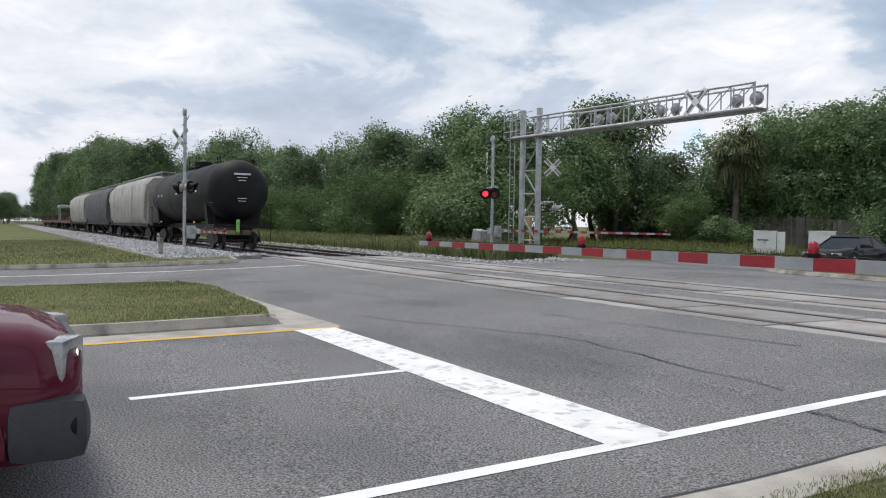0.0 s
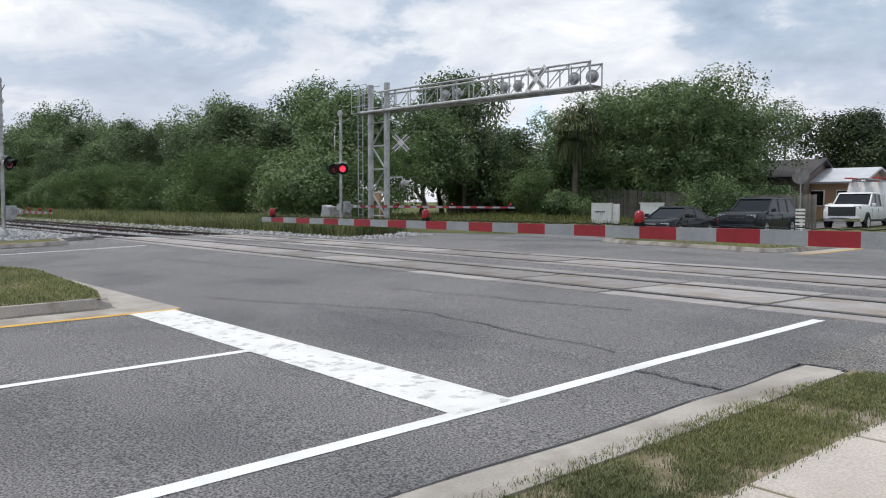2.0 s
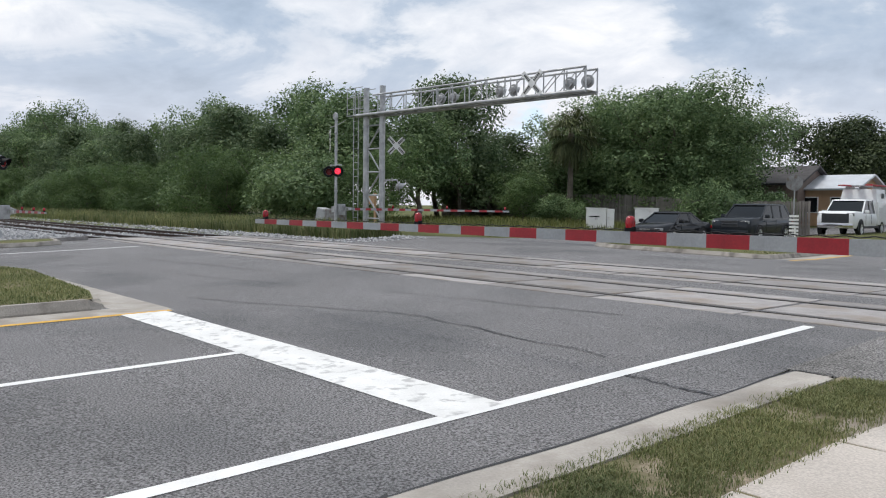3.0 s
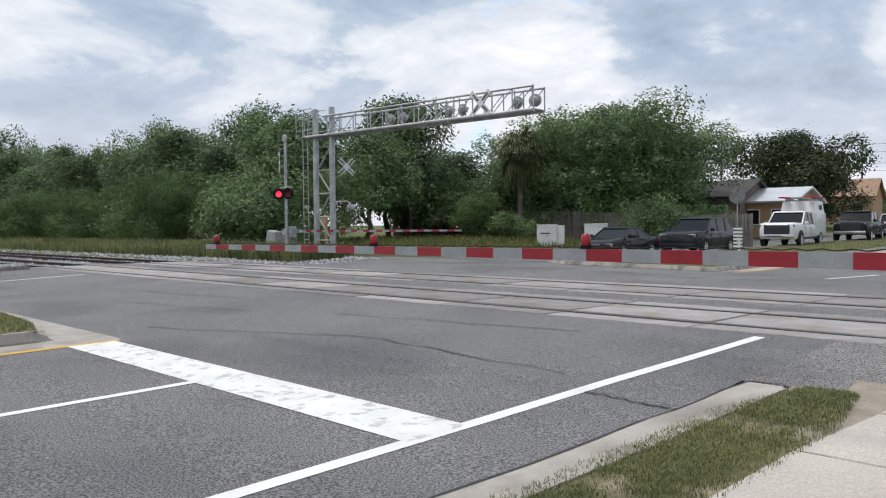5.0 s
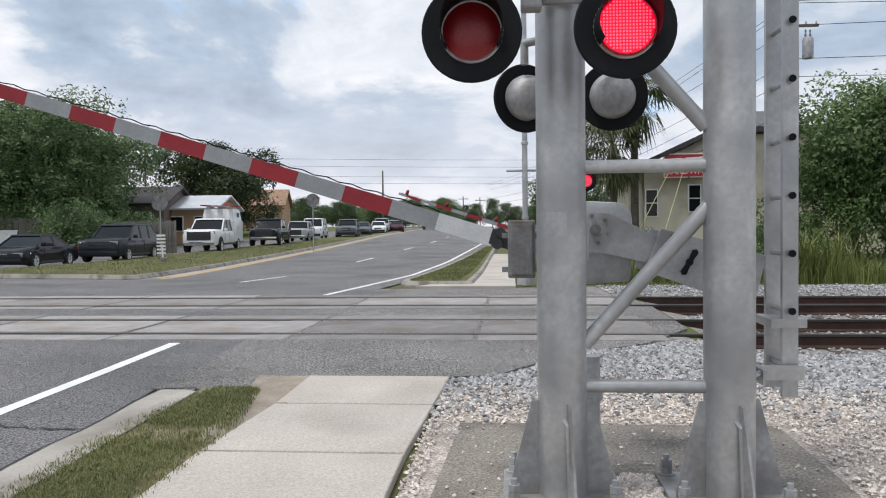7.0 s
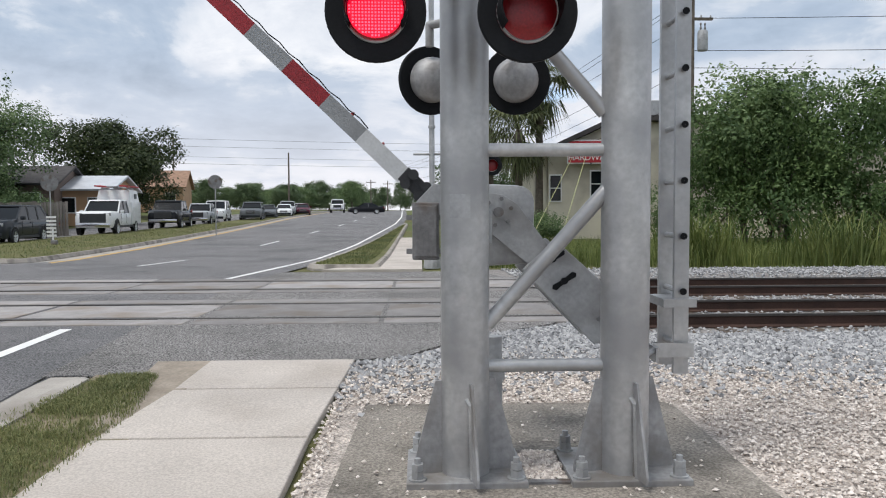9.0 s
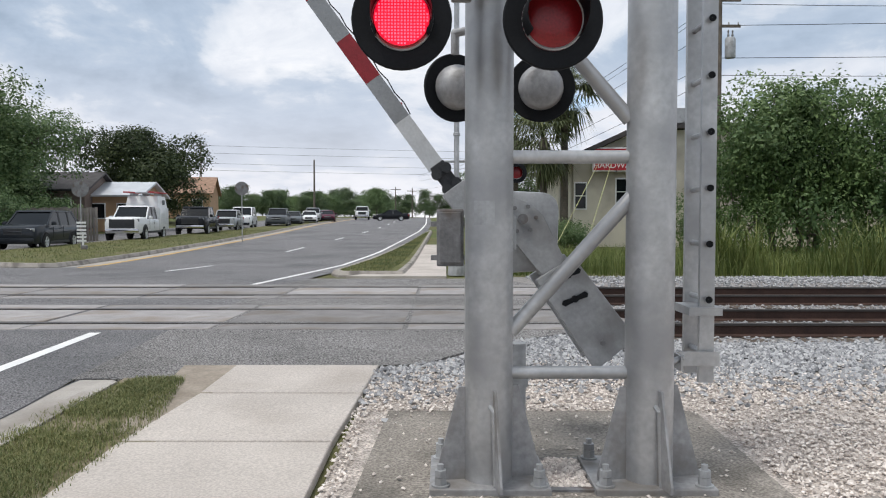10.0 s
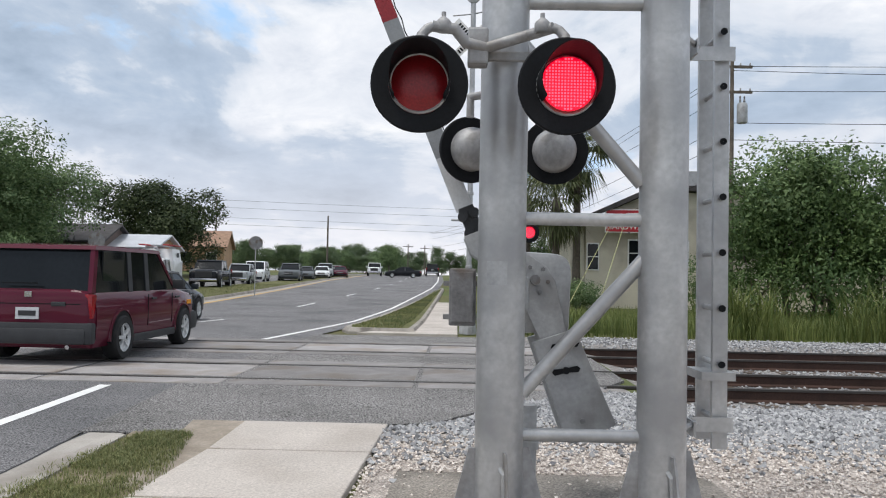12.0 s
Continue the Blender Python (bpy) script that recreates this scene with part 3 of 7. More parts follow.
def leg_with_foot(gant, x, y, h, r=0.135):
    leg = part("leg", lathe(bm_new(), [(r, 0.05), (r, h), (r * 0.2, h + 0.04)], pose(x, y, 0), 36), M["galv"], gant, "galvanised round steel column", True)
    bm = bm_new()
    box(bm, (x, y + 0.1, 0.052), (0.66, 0.62, 0.045), bevel=0.006)
    part("base_plate", bm, M["galv_dull"], gant, "weathered grey base plate")
    for k in range(4):
        m = pose(x, y, 0.075, 0, 0, 10 + 90 * k)
        g = prism(bm_new(), [(r - 0.005, 0), (r + 0.165, 0), (r + 0.165, 0.04), (r + 0.035, 0.52), (r - 0.005, 0.52)], 0.014, m)
        part("gusset", g, M["galv_dull"], gant, "triangular stiffener plate")
    fr = pipe("conduit", [(x + 0.03, y - r - 0.04, 0.08), (x + 0.02, y - r - 0.018, 0.48), (x + 0.0, y - r + 0.005, 0.51)], 0.014, M["galv"], gant, 8)
    for dx in (-0.27, 0.27):
        for dy in (-0.15, 0.35):
            bm = bm_new()
            tube(bm, (x + dx, y + dy, 0.07), (x + dx, y + dy, 0.085), 0.05, seg=16)
            tube(bm, (x + dx, y + dy, 0.085), (x + dx, y + dy, 0.125), 0.036, seg=6)
            tube(bm, (x + dx, y + dy, 0.128), (x + dx, y + dy, 0.165), 0.034, seg=6)
            tube(bm, (x + dx, y + dy, 0.165), (x + dx, y + dy, 0.195), 0.018, seg=10)
            part("anchor_bolt", bm, M["alu"], gant, "", False)
    return leg


def near_gantry():
    g = thing("signal_gantry", "galvanised steel gantry mast with crossing lamps on a concrete pad", "signal mast")
    x1, x2, y = 0.315, 1.215, 4.4
    leg_with_foot(g, x1, y, 7.2)
    leg_with_foot(g, x2, y, 7.2)
    for z in (0.67, 1.875, 3.10, 4.3, 5.5):
        part("rung", tube(bm_new(), (x1 + 0.12, y, z), (x2 - 0.12, y, z), 0.037, seg=16), M["galv"], g, "horizontal tie tube", True)
    for z0, z1 in ((0.90, 1.66),):
        part("brace", tube(bm_new(), (x1 + 0.12, y, z0), (x2 - 0.1, y, z1), 0.042, seg=16), M["galv"], g, "diagonal brace tube", True)
    for z0, z1 in ((2.86, 2.08), (5.3, 4.5)):
        part("brace", tube(bm_new(), (x1 + 0.1, y, z0), (x2 - 0.12, y, z1), 0.042, seg=16), M["galv"], g, "diagonal brace tube", True)
    for yy in (4.27, 4.80):
        part("tie_bar", box(bm_new(), (0.76, yy, 0.04), (0.30, 0.05, 0.03)), M["steel_dark"], g)
    # lamps towards the road users, hung from a bent pipe
    for x, who in ((-0.145, "left"), (0.605, "right")):
        flash_unit(g, pose(x, 3.95, 2.52, 0, 0, 2), who)
        pipe("lamp_bracket", [(x, 4.02, 2.72), (x, 4.05, 2.80)] + [(x + (0.06 if x < 0 else -0.06) * k, 4.06 + 0.01 * k, 2.80 + 0.055 * math.sin(k * 1.57)) for k in (0.5, 1)], 0.026, M["galv_dull"], g, 10)
    pipe("cross_arm", [(-0.085, 4.07, 2.855), (0.03, 4.1, 2.85), (0.09, 4.14, 2.79), (0.2, 4.16, 2.77), (0.42, 4.16, 2.84), (0.545, 4.07, 2.855)], 0.030, M["galv_dull"], g, 12, "dull aluminium lamp pipe")
    bm = bm_new()
    box(bm, (0.155, 4.2, 2.78), (0.11, 0.12, 0.2), bevel=0.015)
    box(bm, (0.30, 4.22, 2.74), (0.28, 0.04, 0.05), bevel=0.008)
    part("clamp", bm, M["galv_dull"], g, "cast junction clamp")
    for x in (-0.03, 0.49):
        part("pipe_knuckle", lathe(bm_new(), [(0.035, -0.03), (0.042, -0.02), (0.042, 0.02), (0.035, 0.03), (0.012, 0.05), (0.012, 0.075), (0.0005, 0.078)], pose(x, 4.085, 2.86), 14), M["galv_dull"], g, "", True)
    # lamps that look the other way
    for x, rz, who in ((0.13, 205, "right"), (0.68, 172, "left")):
        flash_unit(g, pose(x, 5.05, 2.36, 0, 0, rz) @ Matrix.Diagonal((0.86, 0.86, 0.86, 1)))
        pipe("lamp_bracket", [(x, 4.93, 2.55), (x, 4.93, 2.68), (0.36, 4.75, 2.68)], 0.026, M["galv_dull"], g, 10)
    pipe("cross_arm", [(0.33, 4.5, 2.68), (0.36, 4.75, 2.68)], 0.03, M["alu"], g)
    # ladder at the side of the eastern leg
    for yy in (4.7, 5.0):
        chan = [(-0.044, -0.006), (0.044, -0.006), (0.044, 0.03), (0.032, 0.03), (0.032, 0.006), (-0.032, 0.006), (-0.032, 0.03), (-0.044, 0.03)]
        bm = prism(bm_new(), chan, 6.7, Matrix.Translation((1.635, yy, 3.9)) @ pose(0, 0, 0, -90, 0, 0) @ pose(0, 0, 0, 0, 0, 0))
        part("ladder_rail", bm, M["galv"], g, "aluminium ladder side rail")
    for k in range(19):
        z = 0.72 + 0.331 * k
        bm = bm_new()
        tube(bm, (1.635, 4.69, z), (1.635, 5.01, z), 0.018, seg=10)
        part("ladder_rung", bm, M["galv"], g)
        part("rung_end", lathe(bm_new(), [(0.0005, 0.0), (0.016, 0.0), (0.016, 0.004), (0.021, 0.004), (0.021, -0.004)], pose(1.635, 4.662, z, 90), 12), M["black"], g)
    for z in (0.70, 2.9):
        bm = bm_new()
        box(bm, (1.53, 4.66, z), (0.34, 0.012, 0.085))
        box(bm, (1.43, 4.58, z), (0.012, 0.16, 0.085))
        tube(bm, (1.34, 4.42, z + 0.02), (1.46, 4.6, z + 0.02), 0.018, seg=8)
        part("ladder_bracket", bm, M["galv"], g, "bolted flat-bar bracket")
    bm = bm_new()
    box(bm, (1.62, 4.82, 0.98), (0.2, 0.3, 0.05))
    part("ladder_bracket", bm, M["galv"], g)
    # sticker shadows on the western leg
    bm = bm_new()
    lathe(bm, [(0.1362, 1.50), (0.1362, 1.63)], pose(x1, y, 0), 36)
    bmesh.ops.delete(bm, geom=[f for f in bm.faces if f.calc_center_median().y > y - 0.11 or f.calc_center_median().x > x1 + 0.03], context="FACES")
    part("sticker", bm, M["alu"], g, "bleached paper sticker")
    return g


near_gantry()
pad = sheet("mast_pad", lambda y: -0.62 + 0.045 * y, 1.95, 3.2, 5.88, -0.01, M["pad"], skirt=0.1, nx=4)
tagged(pad, "stained concrete foundation pad", "foundation", kind="structure")


def gate_boom(parent, sign, x0, x1, h0, h1, white_to, pitch, tall_lights, yy, z, first_red):
    """A tapering striped boom from x0 to x1 along sign * x."""
    edges = [x0, white_to]
    x, red = first_red, True
    cols = ["arm_white"]
    if white_to < first_red:
        cols.append("arm_grey")
        edges.append(first_red)
    while x < x1 - 0.02:
        nx = min(x + pitch / 2, x1)
        edges.append(nx)
        cols.append("arm_red" if red else "arm_grey")
        x, red = nx, not red
    for a, b, c in zip(edges, edges[1:], cols):
        ha, hb = (h0 + (h1 - h0) * (v - x0) / (x1 - x0) for v in (a, b))
        bm = bm_new()
        t = 0.022
        va = [bm.verts.new((sign * a, yy + s * t, z + u * ha / 2)) for s, u in ((-1, -1), (1, -1), (1, 1), (-1, 1))]
        vb = [bm.verts.new((sign * b, yy + s * t, z + u * hb / 2)) for s, u in ((-1, -1), (1, -1), (1, 1), (-1, 1))]
        bm.faces.new(va), bm.faces.new(vb[::-1])
        for i in range(4):
            bm.faces.new((va[i], vb[i], vb[(i + 1) % 4], va[(i + 1) % 4]))
        part("boom_section", bm, M[c], parent, {"arm_red": "red reflective boom section", "arm_grey": "silver reflective boom section", "arm_white": "white boom section"}[c])
    for a in tall_lights:
        hh = h0 + (h1 - h0) * (a - x0) / (x1 - x0)
        bm = bm_new()
        box(bm, (sign * a, yy, z + hh / 2 + 0.02), (0.08, 0.05, 0.04), bevel=0.006)
        lt = part("boom_lamp", bm, M["black"], parent, "red warning lamp on the boom")
        part("lamp_dome", lathe(bm_new(), [(0.038, 0.0), (0.042, 0.045), (0.036, 0.08), (0.02, 0.095), (0.0005, 0.098)], pose(sign * a, yy, z + hh / 2 + 0.03), 16), M["tail_red"], lt, "", True)
    bm = bm_new()
    n = int((x1 - white_to) / 0.09)
    for i in range(n):
        p, q = white_to + i * 0.09, white_to + (i + 1) * 0.09
        hp, hq = (h0 + (h1 - h0) * (v - x0) / (x1 - x0) for v in (p, q))
        tube(bm, (sign * p, yy, z + hp / 2 + 0.008 + 0.012 * (i % 2)), (sign * q, yy, z + hq / 2 + 0.008 + 0.012 * ((i + 1) % 2)), 0.004, seg=4)
    part("lamp_cable", bm, M["black"], parent, "thin black cable along the boom")


def near_gate():
    g = thing("crossing_gate", "red and silver striped crossing gate arm with counterweight", "gate", pose(0.56, 5.2, 1.53))
    gate_boom(g, -1, 0.60, 10.66, 0.118, 0.062, 0.99, 0.672, (4.36, 7.06, 10.4), 0.1, -0.24, 1.32)
    # knuckle between mechanism and boom
    bm = bm_new()
    box(bm, (-0.50, 0.1, -0.23), (0.24, 0.05, 0.11), bevel=0.01)
    for dx in (-0.56, -0.44):
        for dz in (-0.19, -0.27):
            tube(bm, (dx, 0.05, dz), (dx, 0.15, dz), 0.035, seg=14)
    part("boom_knuckle", bm, M["plastic"], g, "dark bolted break-away knuckle")
    plate = [(-0.42, -0.32), (-0.42, -0.15), (-0.05, 0.10), (0.06, 0.12), (0.46, 0.05), (0.46, -0.10), (0.08, -0.13), (-0.1, -0.18), (-0.3, -0.32)]
    for yy in (-0.2, 0.14):
        part("side_arm", prism(bm_new(), plate, 0.018, pose(0, yy, 0), 0.004), M["alu"], g, "dull aluminium side arm")
    for yy in (-0.225, 0.165):
        part("counterweight", prism(bm_new(), [(0.36, -0.16), (1.02, -0.19), (1.05, -0.14), (1.03, 0.14), (0.38, 0.12)], 0.032, pose(0, yy, 0), 0.006), M["alu"], g, "grey counterweight plate")
        for x, z in ((0.45, 0.02), (0.60, -0.03)):
            bm = tube(bm_new(), (x, yy - 0.045, z), (x, yy + 0.02, z), 0.022, seg=10)
            prism(bm, [(-0.012, 0), (-0.02, 0.075), (0, 0.09), (0.02, 0.075), (0.012, 0), (0.02, -0.075), (0, -0.09), (-0.02, -0.075)], 0.012, pose(x, yy - 0.03, z, 0, 12, 0))
            part("wing_bolt", bm, M["black"], g, "black wing bolt")
        part("bolt_head", tube(bm_new(), (0.93, yy - 0.03, -0.05), (0.93, yy, -0.05), 0.018, seg=8), M["steel_dark"], g)
    bm = bm_new()
    tube(bm, (0, -0.25, 0), (0, 0.2, 0), 0.032, seg=14)
    for k in range(6):
        a = k * 1.047
        tube(bm, (0.085 * math.cos(a), -0.222, 0.085 * math.sin(a)), (0.085 * math.cos(a), -0.2, 0.085 * math.sin(a)), 0.014, seg=6)
    part("hub", bm, M["steel_dark"], g, "pivot bolts")
    return g


gate_near = near_gate()


def gate_machine():
    g = thing("gate_machine", "grey cast gate mechanism clamped behind the gantry leg", "gate mechanism")
    bm = bm_new()
    pts = [(0.45, 1.18), (0.79, 1.20), (0.80, 1.55)] + [(0.70 + 0.1 * math.cos(radians(a)), 1.60 + 0.1 * math.sin(radians(a))) for a in (0, 30, 60, 90)] + [(0.5, 1.71), (0.45, 1.68)]
    prism(bm, pts, 0.25, pose(0, 5.17, 0), 0.03)
    part("housing", bm, M["alu"], g, "rounded cast housing", True)
    bm = bm_new()
    box(bm, (0.10, 4.72, 1.42), (0.16, 0.16, 0.34), bevel=0.012)
    box(bm, (0.10, 4.635, 1.42), (0.13, 0.02, 0.30), bevel=0.006)
    part("junction_box", bm, M["steel_dark"], g, "grey hammered junction box")
    for z in (1.30, 1.5):
        part("hinge", box(bm_new(), (0.005, 4.7, z), (0.04, 0.05, 0.03)), M["steel_dark"], g)
        part("mount_lug", box(bm_new(), (0.2, 4.7, z), (0.06, 0.05, 0.03)), M["steel_dark"], g)
    bm = bm_new()
    tube(bm, (0.5, 4.75, 0.06), (0.5, 4.75, 0.78), 0.06, seg=20)
    tube(bm, (0.5, 4.75, 0.06), (0.5, 4.75, 0.12), 0.12, seg=20)
    tube(bm, (0.5, 4.75, 0.52), (0.5, 4.75, 0.60), 0.075, seg=20)
    part("support_post", bm, M["alu"], g, "short support post", True)
    bm = bm_new()
    box(bm, (0.42, 4.85, 1.45), (0.12, 0.62, 0.2), bevel=0.01)
    part("mount_arm", bm, M["alu"], g)
    return g


gate_machine()


def crossbuck(parent, m, s=1.2):
    bm = bm_new()
    for rz in (45, -45):
        box(bm, (0, -0.012 if rz > 0 else 0.0, 0), (s, 0.008, 0.2), m @ pose(0, 0, 0, 0, rz, 0))
    cb = part("crossbuck", bm, M["white_paint"], parent, "white X-shaped crossing board")
    bm = bm_new()
    for rz in (45, -45):
        for u in (-1, 1):
            for k in range(5):
                box(bm, (u * (0.17 + 0.075 * k), -0.02 if rz > 0 else -0.022, 0), (0.045, 0.004, 0.1), m @ pose(0, 0, 0, 0, rz, 0))
    part("lettering", bm, M["black"], cb, "black letter bars")


def far_mast(name, m, label, arm_sign, arm_len, lamps, top=5.6, lamp_z=2.75, face=0, buck_turn=0, group="", diodes=(None, None), gate_x=0.0):
    """A crossing mast with bell, crossbuck, lamps and a gate; its gate arm is a thing of its own. Returns the arm."""
    g = thing("crossing_mast", label, "signal mast", m, group)
    part("mast", lathe(bm_new(), [(0.065, 0.15), (0.065, top), (0.0005, top + 0.01)], None, 18), M["galv"], g, "galvanised tube", True)
    part("foot", lathe(bm_new(), [(0.22, 0.0), (0.2, 0.25), (0.12, 0.42), (0.07, 0.45)], None, 12), M["alu"], g, "cast base")
    for z in (lamp_z + 0.9, lamp_z + 1.3, lamp_z + 1.7, lamp_z - 0.9):
        part("collar", lathe(bm_new(), [(0.066, z), (0.085, z + 0.01), (0.085, z + 0.07), (0.066, z + 0.08)], None, 16), M["alu"], g)
    part("bell", lathe(bm_new(), [(0.0005, -0.08), (0.1, -0.07), (0.16, -0.02), (0.17, 0.03), (0.16, 0.05), (0.05, 0.07), (0.0005, 0.075)], pose(0, -0.02, top + 0.12, 90), 20), M["alu"], g, "round warning bell", True)
    crossbuck(g, pose(-0.3 if buck_turn else 0.0, -0.12, top - 0.95, 0, 0, buck_turn))
    pipe("side_rod", [(-0.5, 0, top - 0.35), (0, 0, top - 0.3), (0.75, 0, top - 0.12)], 0.018, M["alu"], g)
    pipe("cross_arm", [(-0.45, 0, lamp_z + 0.28), (0.45, 0, lamp_z + 0.28)], 0.03, M["alu"], g)
    for k, (dx, dy, rz) in enumerate(lamps):
        flash_unit(g, pose(dx, dy, lamp_z, 0, 0, rz), diodes[k] if k < len(diodes) else None)
        part("lamp_bracket", tube(bm_new(), (dx, dy * 0.5, lamp_z + 0.1), (dx, dy * 0.3, lamp_z + 0.28), 0.025, seg=8), M["alu"], g)
    bm = bm_new()
    box(bm, (gate_x, 0.22, 1.05), (0.42, 0.34, 0.5), bevel=0.03)
    part("gate_housing", bm, M["alu"], g, "grey gate machine")
    a = thing("crossing_gate", "red and white striped gate arm on a far mast", "gate", m @ pose(gate_x, 0.45, 1.08))
    s = arm_sign
    gate_boom(a, s, 0.35, arm_len, 0.11, 0.06, 0.6, 0.8, (arm_len * 0.35, arm_len * 0.68, arm_len - 0.2), 0.0, 0.0, 0.9)
    for yy in (-0.12, 0.12):
        part("side_arm", prism(bm_new(), [(s * 0.5, -0.05), (s * 0.5, 0.05), (0, 0.09), (-s * 0.55, 0.14), (-s * 0.85, 0.12), (-s * 0.85, -0.18), (-s * 0.55, -0.12), (0, -0.09)], 0.02, pose(0, yy, 0)), M["alu"], a, "grey side arm with counterweight")
    return a


gate_west = far_mast("mast_a", pose(-31.6, 6.4, gz(-31.6, 6.4)), "galvanised crossing mast with bell, crossbuck and lamps beside the ballast", 1, 4.6,
                     ((-0.42, -0.12, -50), (-0.12, -0.16, -30), (0.36, 0.1, 160), (0.62, 0.1, 130)), 5.6, 2.78, buck_turn=28)
gate_northwest = far_mast("mast_b", pose(-29.85, 19.6, gz(-29.85, 19.6)), "galvanised crossing mast with red lamps and crossbuck behind the tracks", 1, 10.4,
                          ((-0.36, -0.14, 55), (0.36, -0.14, 55)), 5.1, 2.75, buck_turn=-30, diodes=("far_left", "far_right"))
gate_east = far_mast("mast_c", pose(0.35, 19.2, gz(0.3, 19.2)), "tall galvanised mast with lamps on the verge across the tracks", -1, 3.9,
                     ((1.45, -0.14, 0),), 8.2, 2.5, diodes=("far_east",), gate_x=0.55)


def far_gantry():
    g = thing("signal_gantry", "galvanised cantilever truss with pairs of lamps over the far carriageway", "signal mast", pose(-30.9, 22.0, gz(-31, 22) - 0.2, 0, 0, 5.2))
    for x in (0.0, 1.15):
        part("leg", lathe(bm_new(), [(0.14, 0.0), (0.14, 7.0), (0.0005, 7.02)], pose(x, 0, 0), 20), M["galv"], g, "round steel column", True)
        part("foot", lathe(bm_new(), [(0.4, 0.0), (0.4, 0.06), (0.24, 0.07), (0.15, 0.6)], pose(x, 0, 0), 10), M["galv"], g)
    for z in (0.8, 1.9, 3.0, 4.1, 5.2):
        part("rung", tube(bm_new(), (0.1, 0, z), (1.05, 0, z), 0.04, seg=8), M["galv"], g)
    for k, z in enumerate((0.8, 1.9, 3.0, 4.1)):
        a, b = ((0.1, 0, z), (1.05, 0, z + 1.1)) if k % 2 else ((1.05, 0, z), (0.1, 0, z + 1.1))
        part("brace", tube(bm_new(), a, b, 0.04, seg=8), M["galv"], g)
    L, zb, zt = 12.6, 5.68, 6.55
    for y in (-0.38, 0.38):
        part("bottom_chord", tube(bm_new(), (-0.3, y, zb), (L, y, zb), 0.07, seg=10), M["galv"], g, "lower truss tube", True)
        part("top_chord", tube(bm_new(), (0.9, y, zt), (L, y, zt), 0.045, seg=10), M["galv"], g, "upper truss tube", True)
        for k in range(13):
            x = 1.25 + k * (L - 1.25) / 12
            part("post", tube(bm_new(), (x, y, zb), (x, y, zt), 0.028, seg=6), M["galv"], g)
        for k in range(0, 12):
            x = 1.25 + k * (L - 1.25) / 12
            if k % 2 == 0 or k > 8:
                part("diagonal", tube(bm_new(), (x, y, zb), (x + (L - 1.25) / 12, y, zt), 0.022, seg=6), M["galv"], g)
    bm = bm_new()
    for k in range(32):
        box(bm, (0.3 + k * 0.39, 0, zb + 0.05), (0.33, 0.7, 0.02))
    part("walkway", bm, M["galv"], g, "grated walkway")
    for y in (-0.4, 0.4):
        for z in (6.0, 6.55, 7.0):
            part("platform_rail", tube(bm_new(), (-0.95, y, z), (0.2, y, z), 0.02, seg=6), M["galv"], g)
        for x in (-0.95, -0.35):
            part("platform_post", tube(bm_new(), (x, y, 5.7), (x, y, 7.0), 0.02, seg=6), M["galv"], g)
    part("platform", box(bm_new(), (-0.35, 0, 5.7), (1.3, 0.8, 0.04)), M["galv"], g, "small platform")
    for x in (-0.55, -0.2):
        part("ladder_rail", tube(bm_new(), (x - 0.15, -0.2, 0.3), (x - 0.15, -0.2, 6.8), 0.022, seg=6), M["galv"], g)
    for k in range(18):
        part("ladder_rung", tube(bm_new(), (-0.7, -0.2, 0.5 + 0.33 * k), (-0.35, -0.2, 0.5 + 0.33 * k), 0.012, seg=5), M["galv"], g)
    for x in (4.75, 5.5, 8.1, 8.8, 11.5, 12.3):
        flash_unit(g, pose(x, 0.2, zb + 0.42, 0, 0, 180 + random.uniform(-18, 18)), disc="alu")
        part("lamp_bracket", tube(bm_new(), (x, 0.0, zb + 0.5), (x, 0.0, zt), 0.025, seg=6), M["alu"], g)
    crossbuck(g, pose(10.2, -0.45, zb + 0.48), 1.25)
    crossbuck(g, pose(1.9, 0.2, 4.2, 0, 0, 60), 1.0)
    flash_unit(g, pose(2.15, 0.2, 2.3, 0, 0, 140), disc="alu")
    pipe("cross_arm", [(1.2, 0, 2.6), (2.15, 0.05, 2.6), (2.15, 0.1, 2.4)], 0.03, M["alu"], g)
    return g


far_gantry()


# ---- crossing surface, walk and stones ----
def crossing_panels():
    for k in range(2):
        a, b = RAIL_Y[2 * k], RAIL_Y[2 * k + 1]
        c = thing("crossing_surface", "worn concrete crossing panels between the rails", "crossing", kind="structure")
        n = 14
        w = (X_PANEL[1] - X_PANEL[0]) / n
        rows = ((a - 0.54, a - 0.115), (a + 0.15, b - 0.15), (b + 0.115, b + 0.54))
        for y0, y1 in rows:
            bm = box(bm_new(), (0, 0, -0.06), (w - 0.06, y1 - y0, 0.12), bevel=0.012)
            me = bpy.data.meshes.new("panel")
            bm.to_mesh(me)
            bm.free()
            me.materials.append(M["panel"])
            for i in range(n):
                part_of("panel", me, None, c, m=pose(X_PANEL[0] + (i + 0.5) * w, (y0 + y1) / 2, 0.212 + random.uniform(-0.006, 0.004), random.uniform(-.15, .15)))
        for y in (a + 0.085, b - 0.085, a - 0.07, b + 0.07):
            part("flangeway", box(bm_new(), ((X_PANEL[0] + X_PANEL[1]) / 2, y, 0.164), (X_PANEL[1] - X_PANEL[0], 0.085, 0.05)), M["flange"], c, "black rubber flangeway")


crossing_panels()


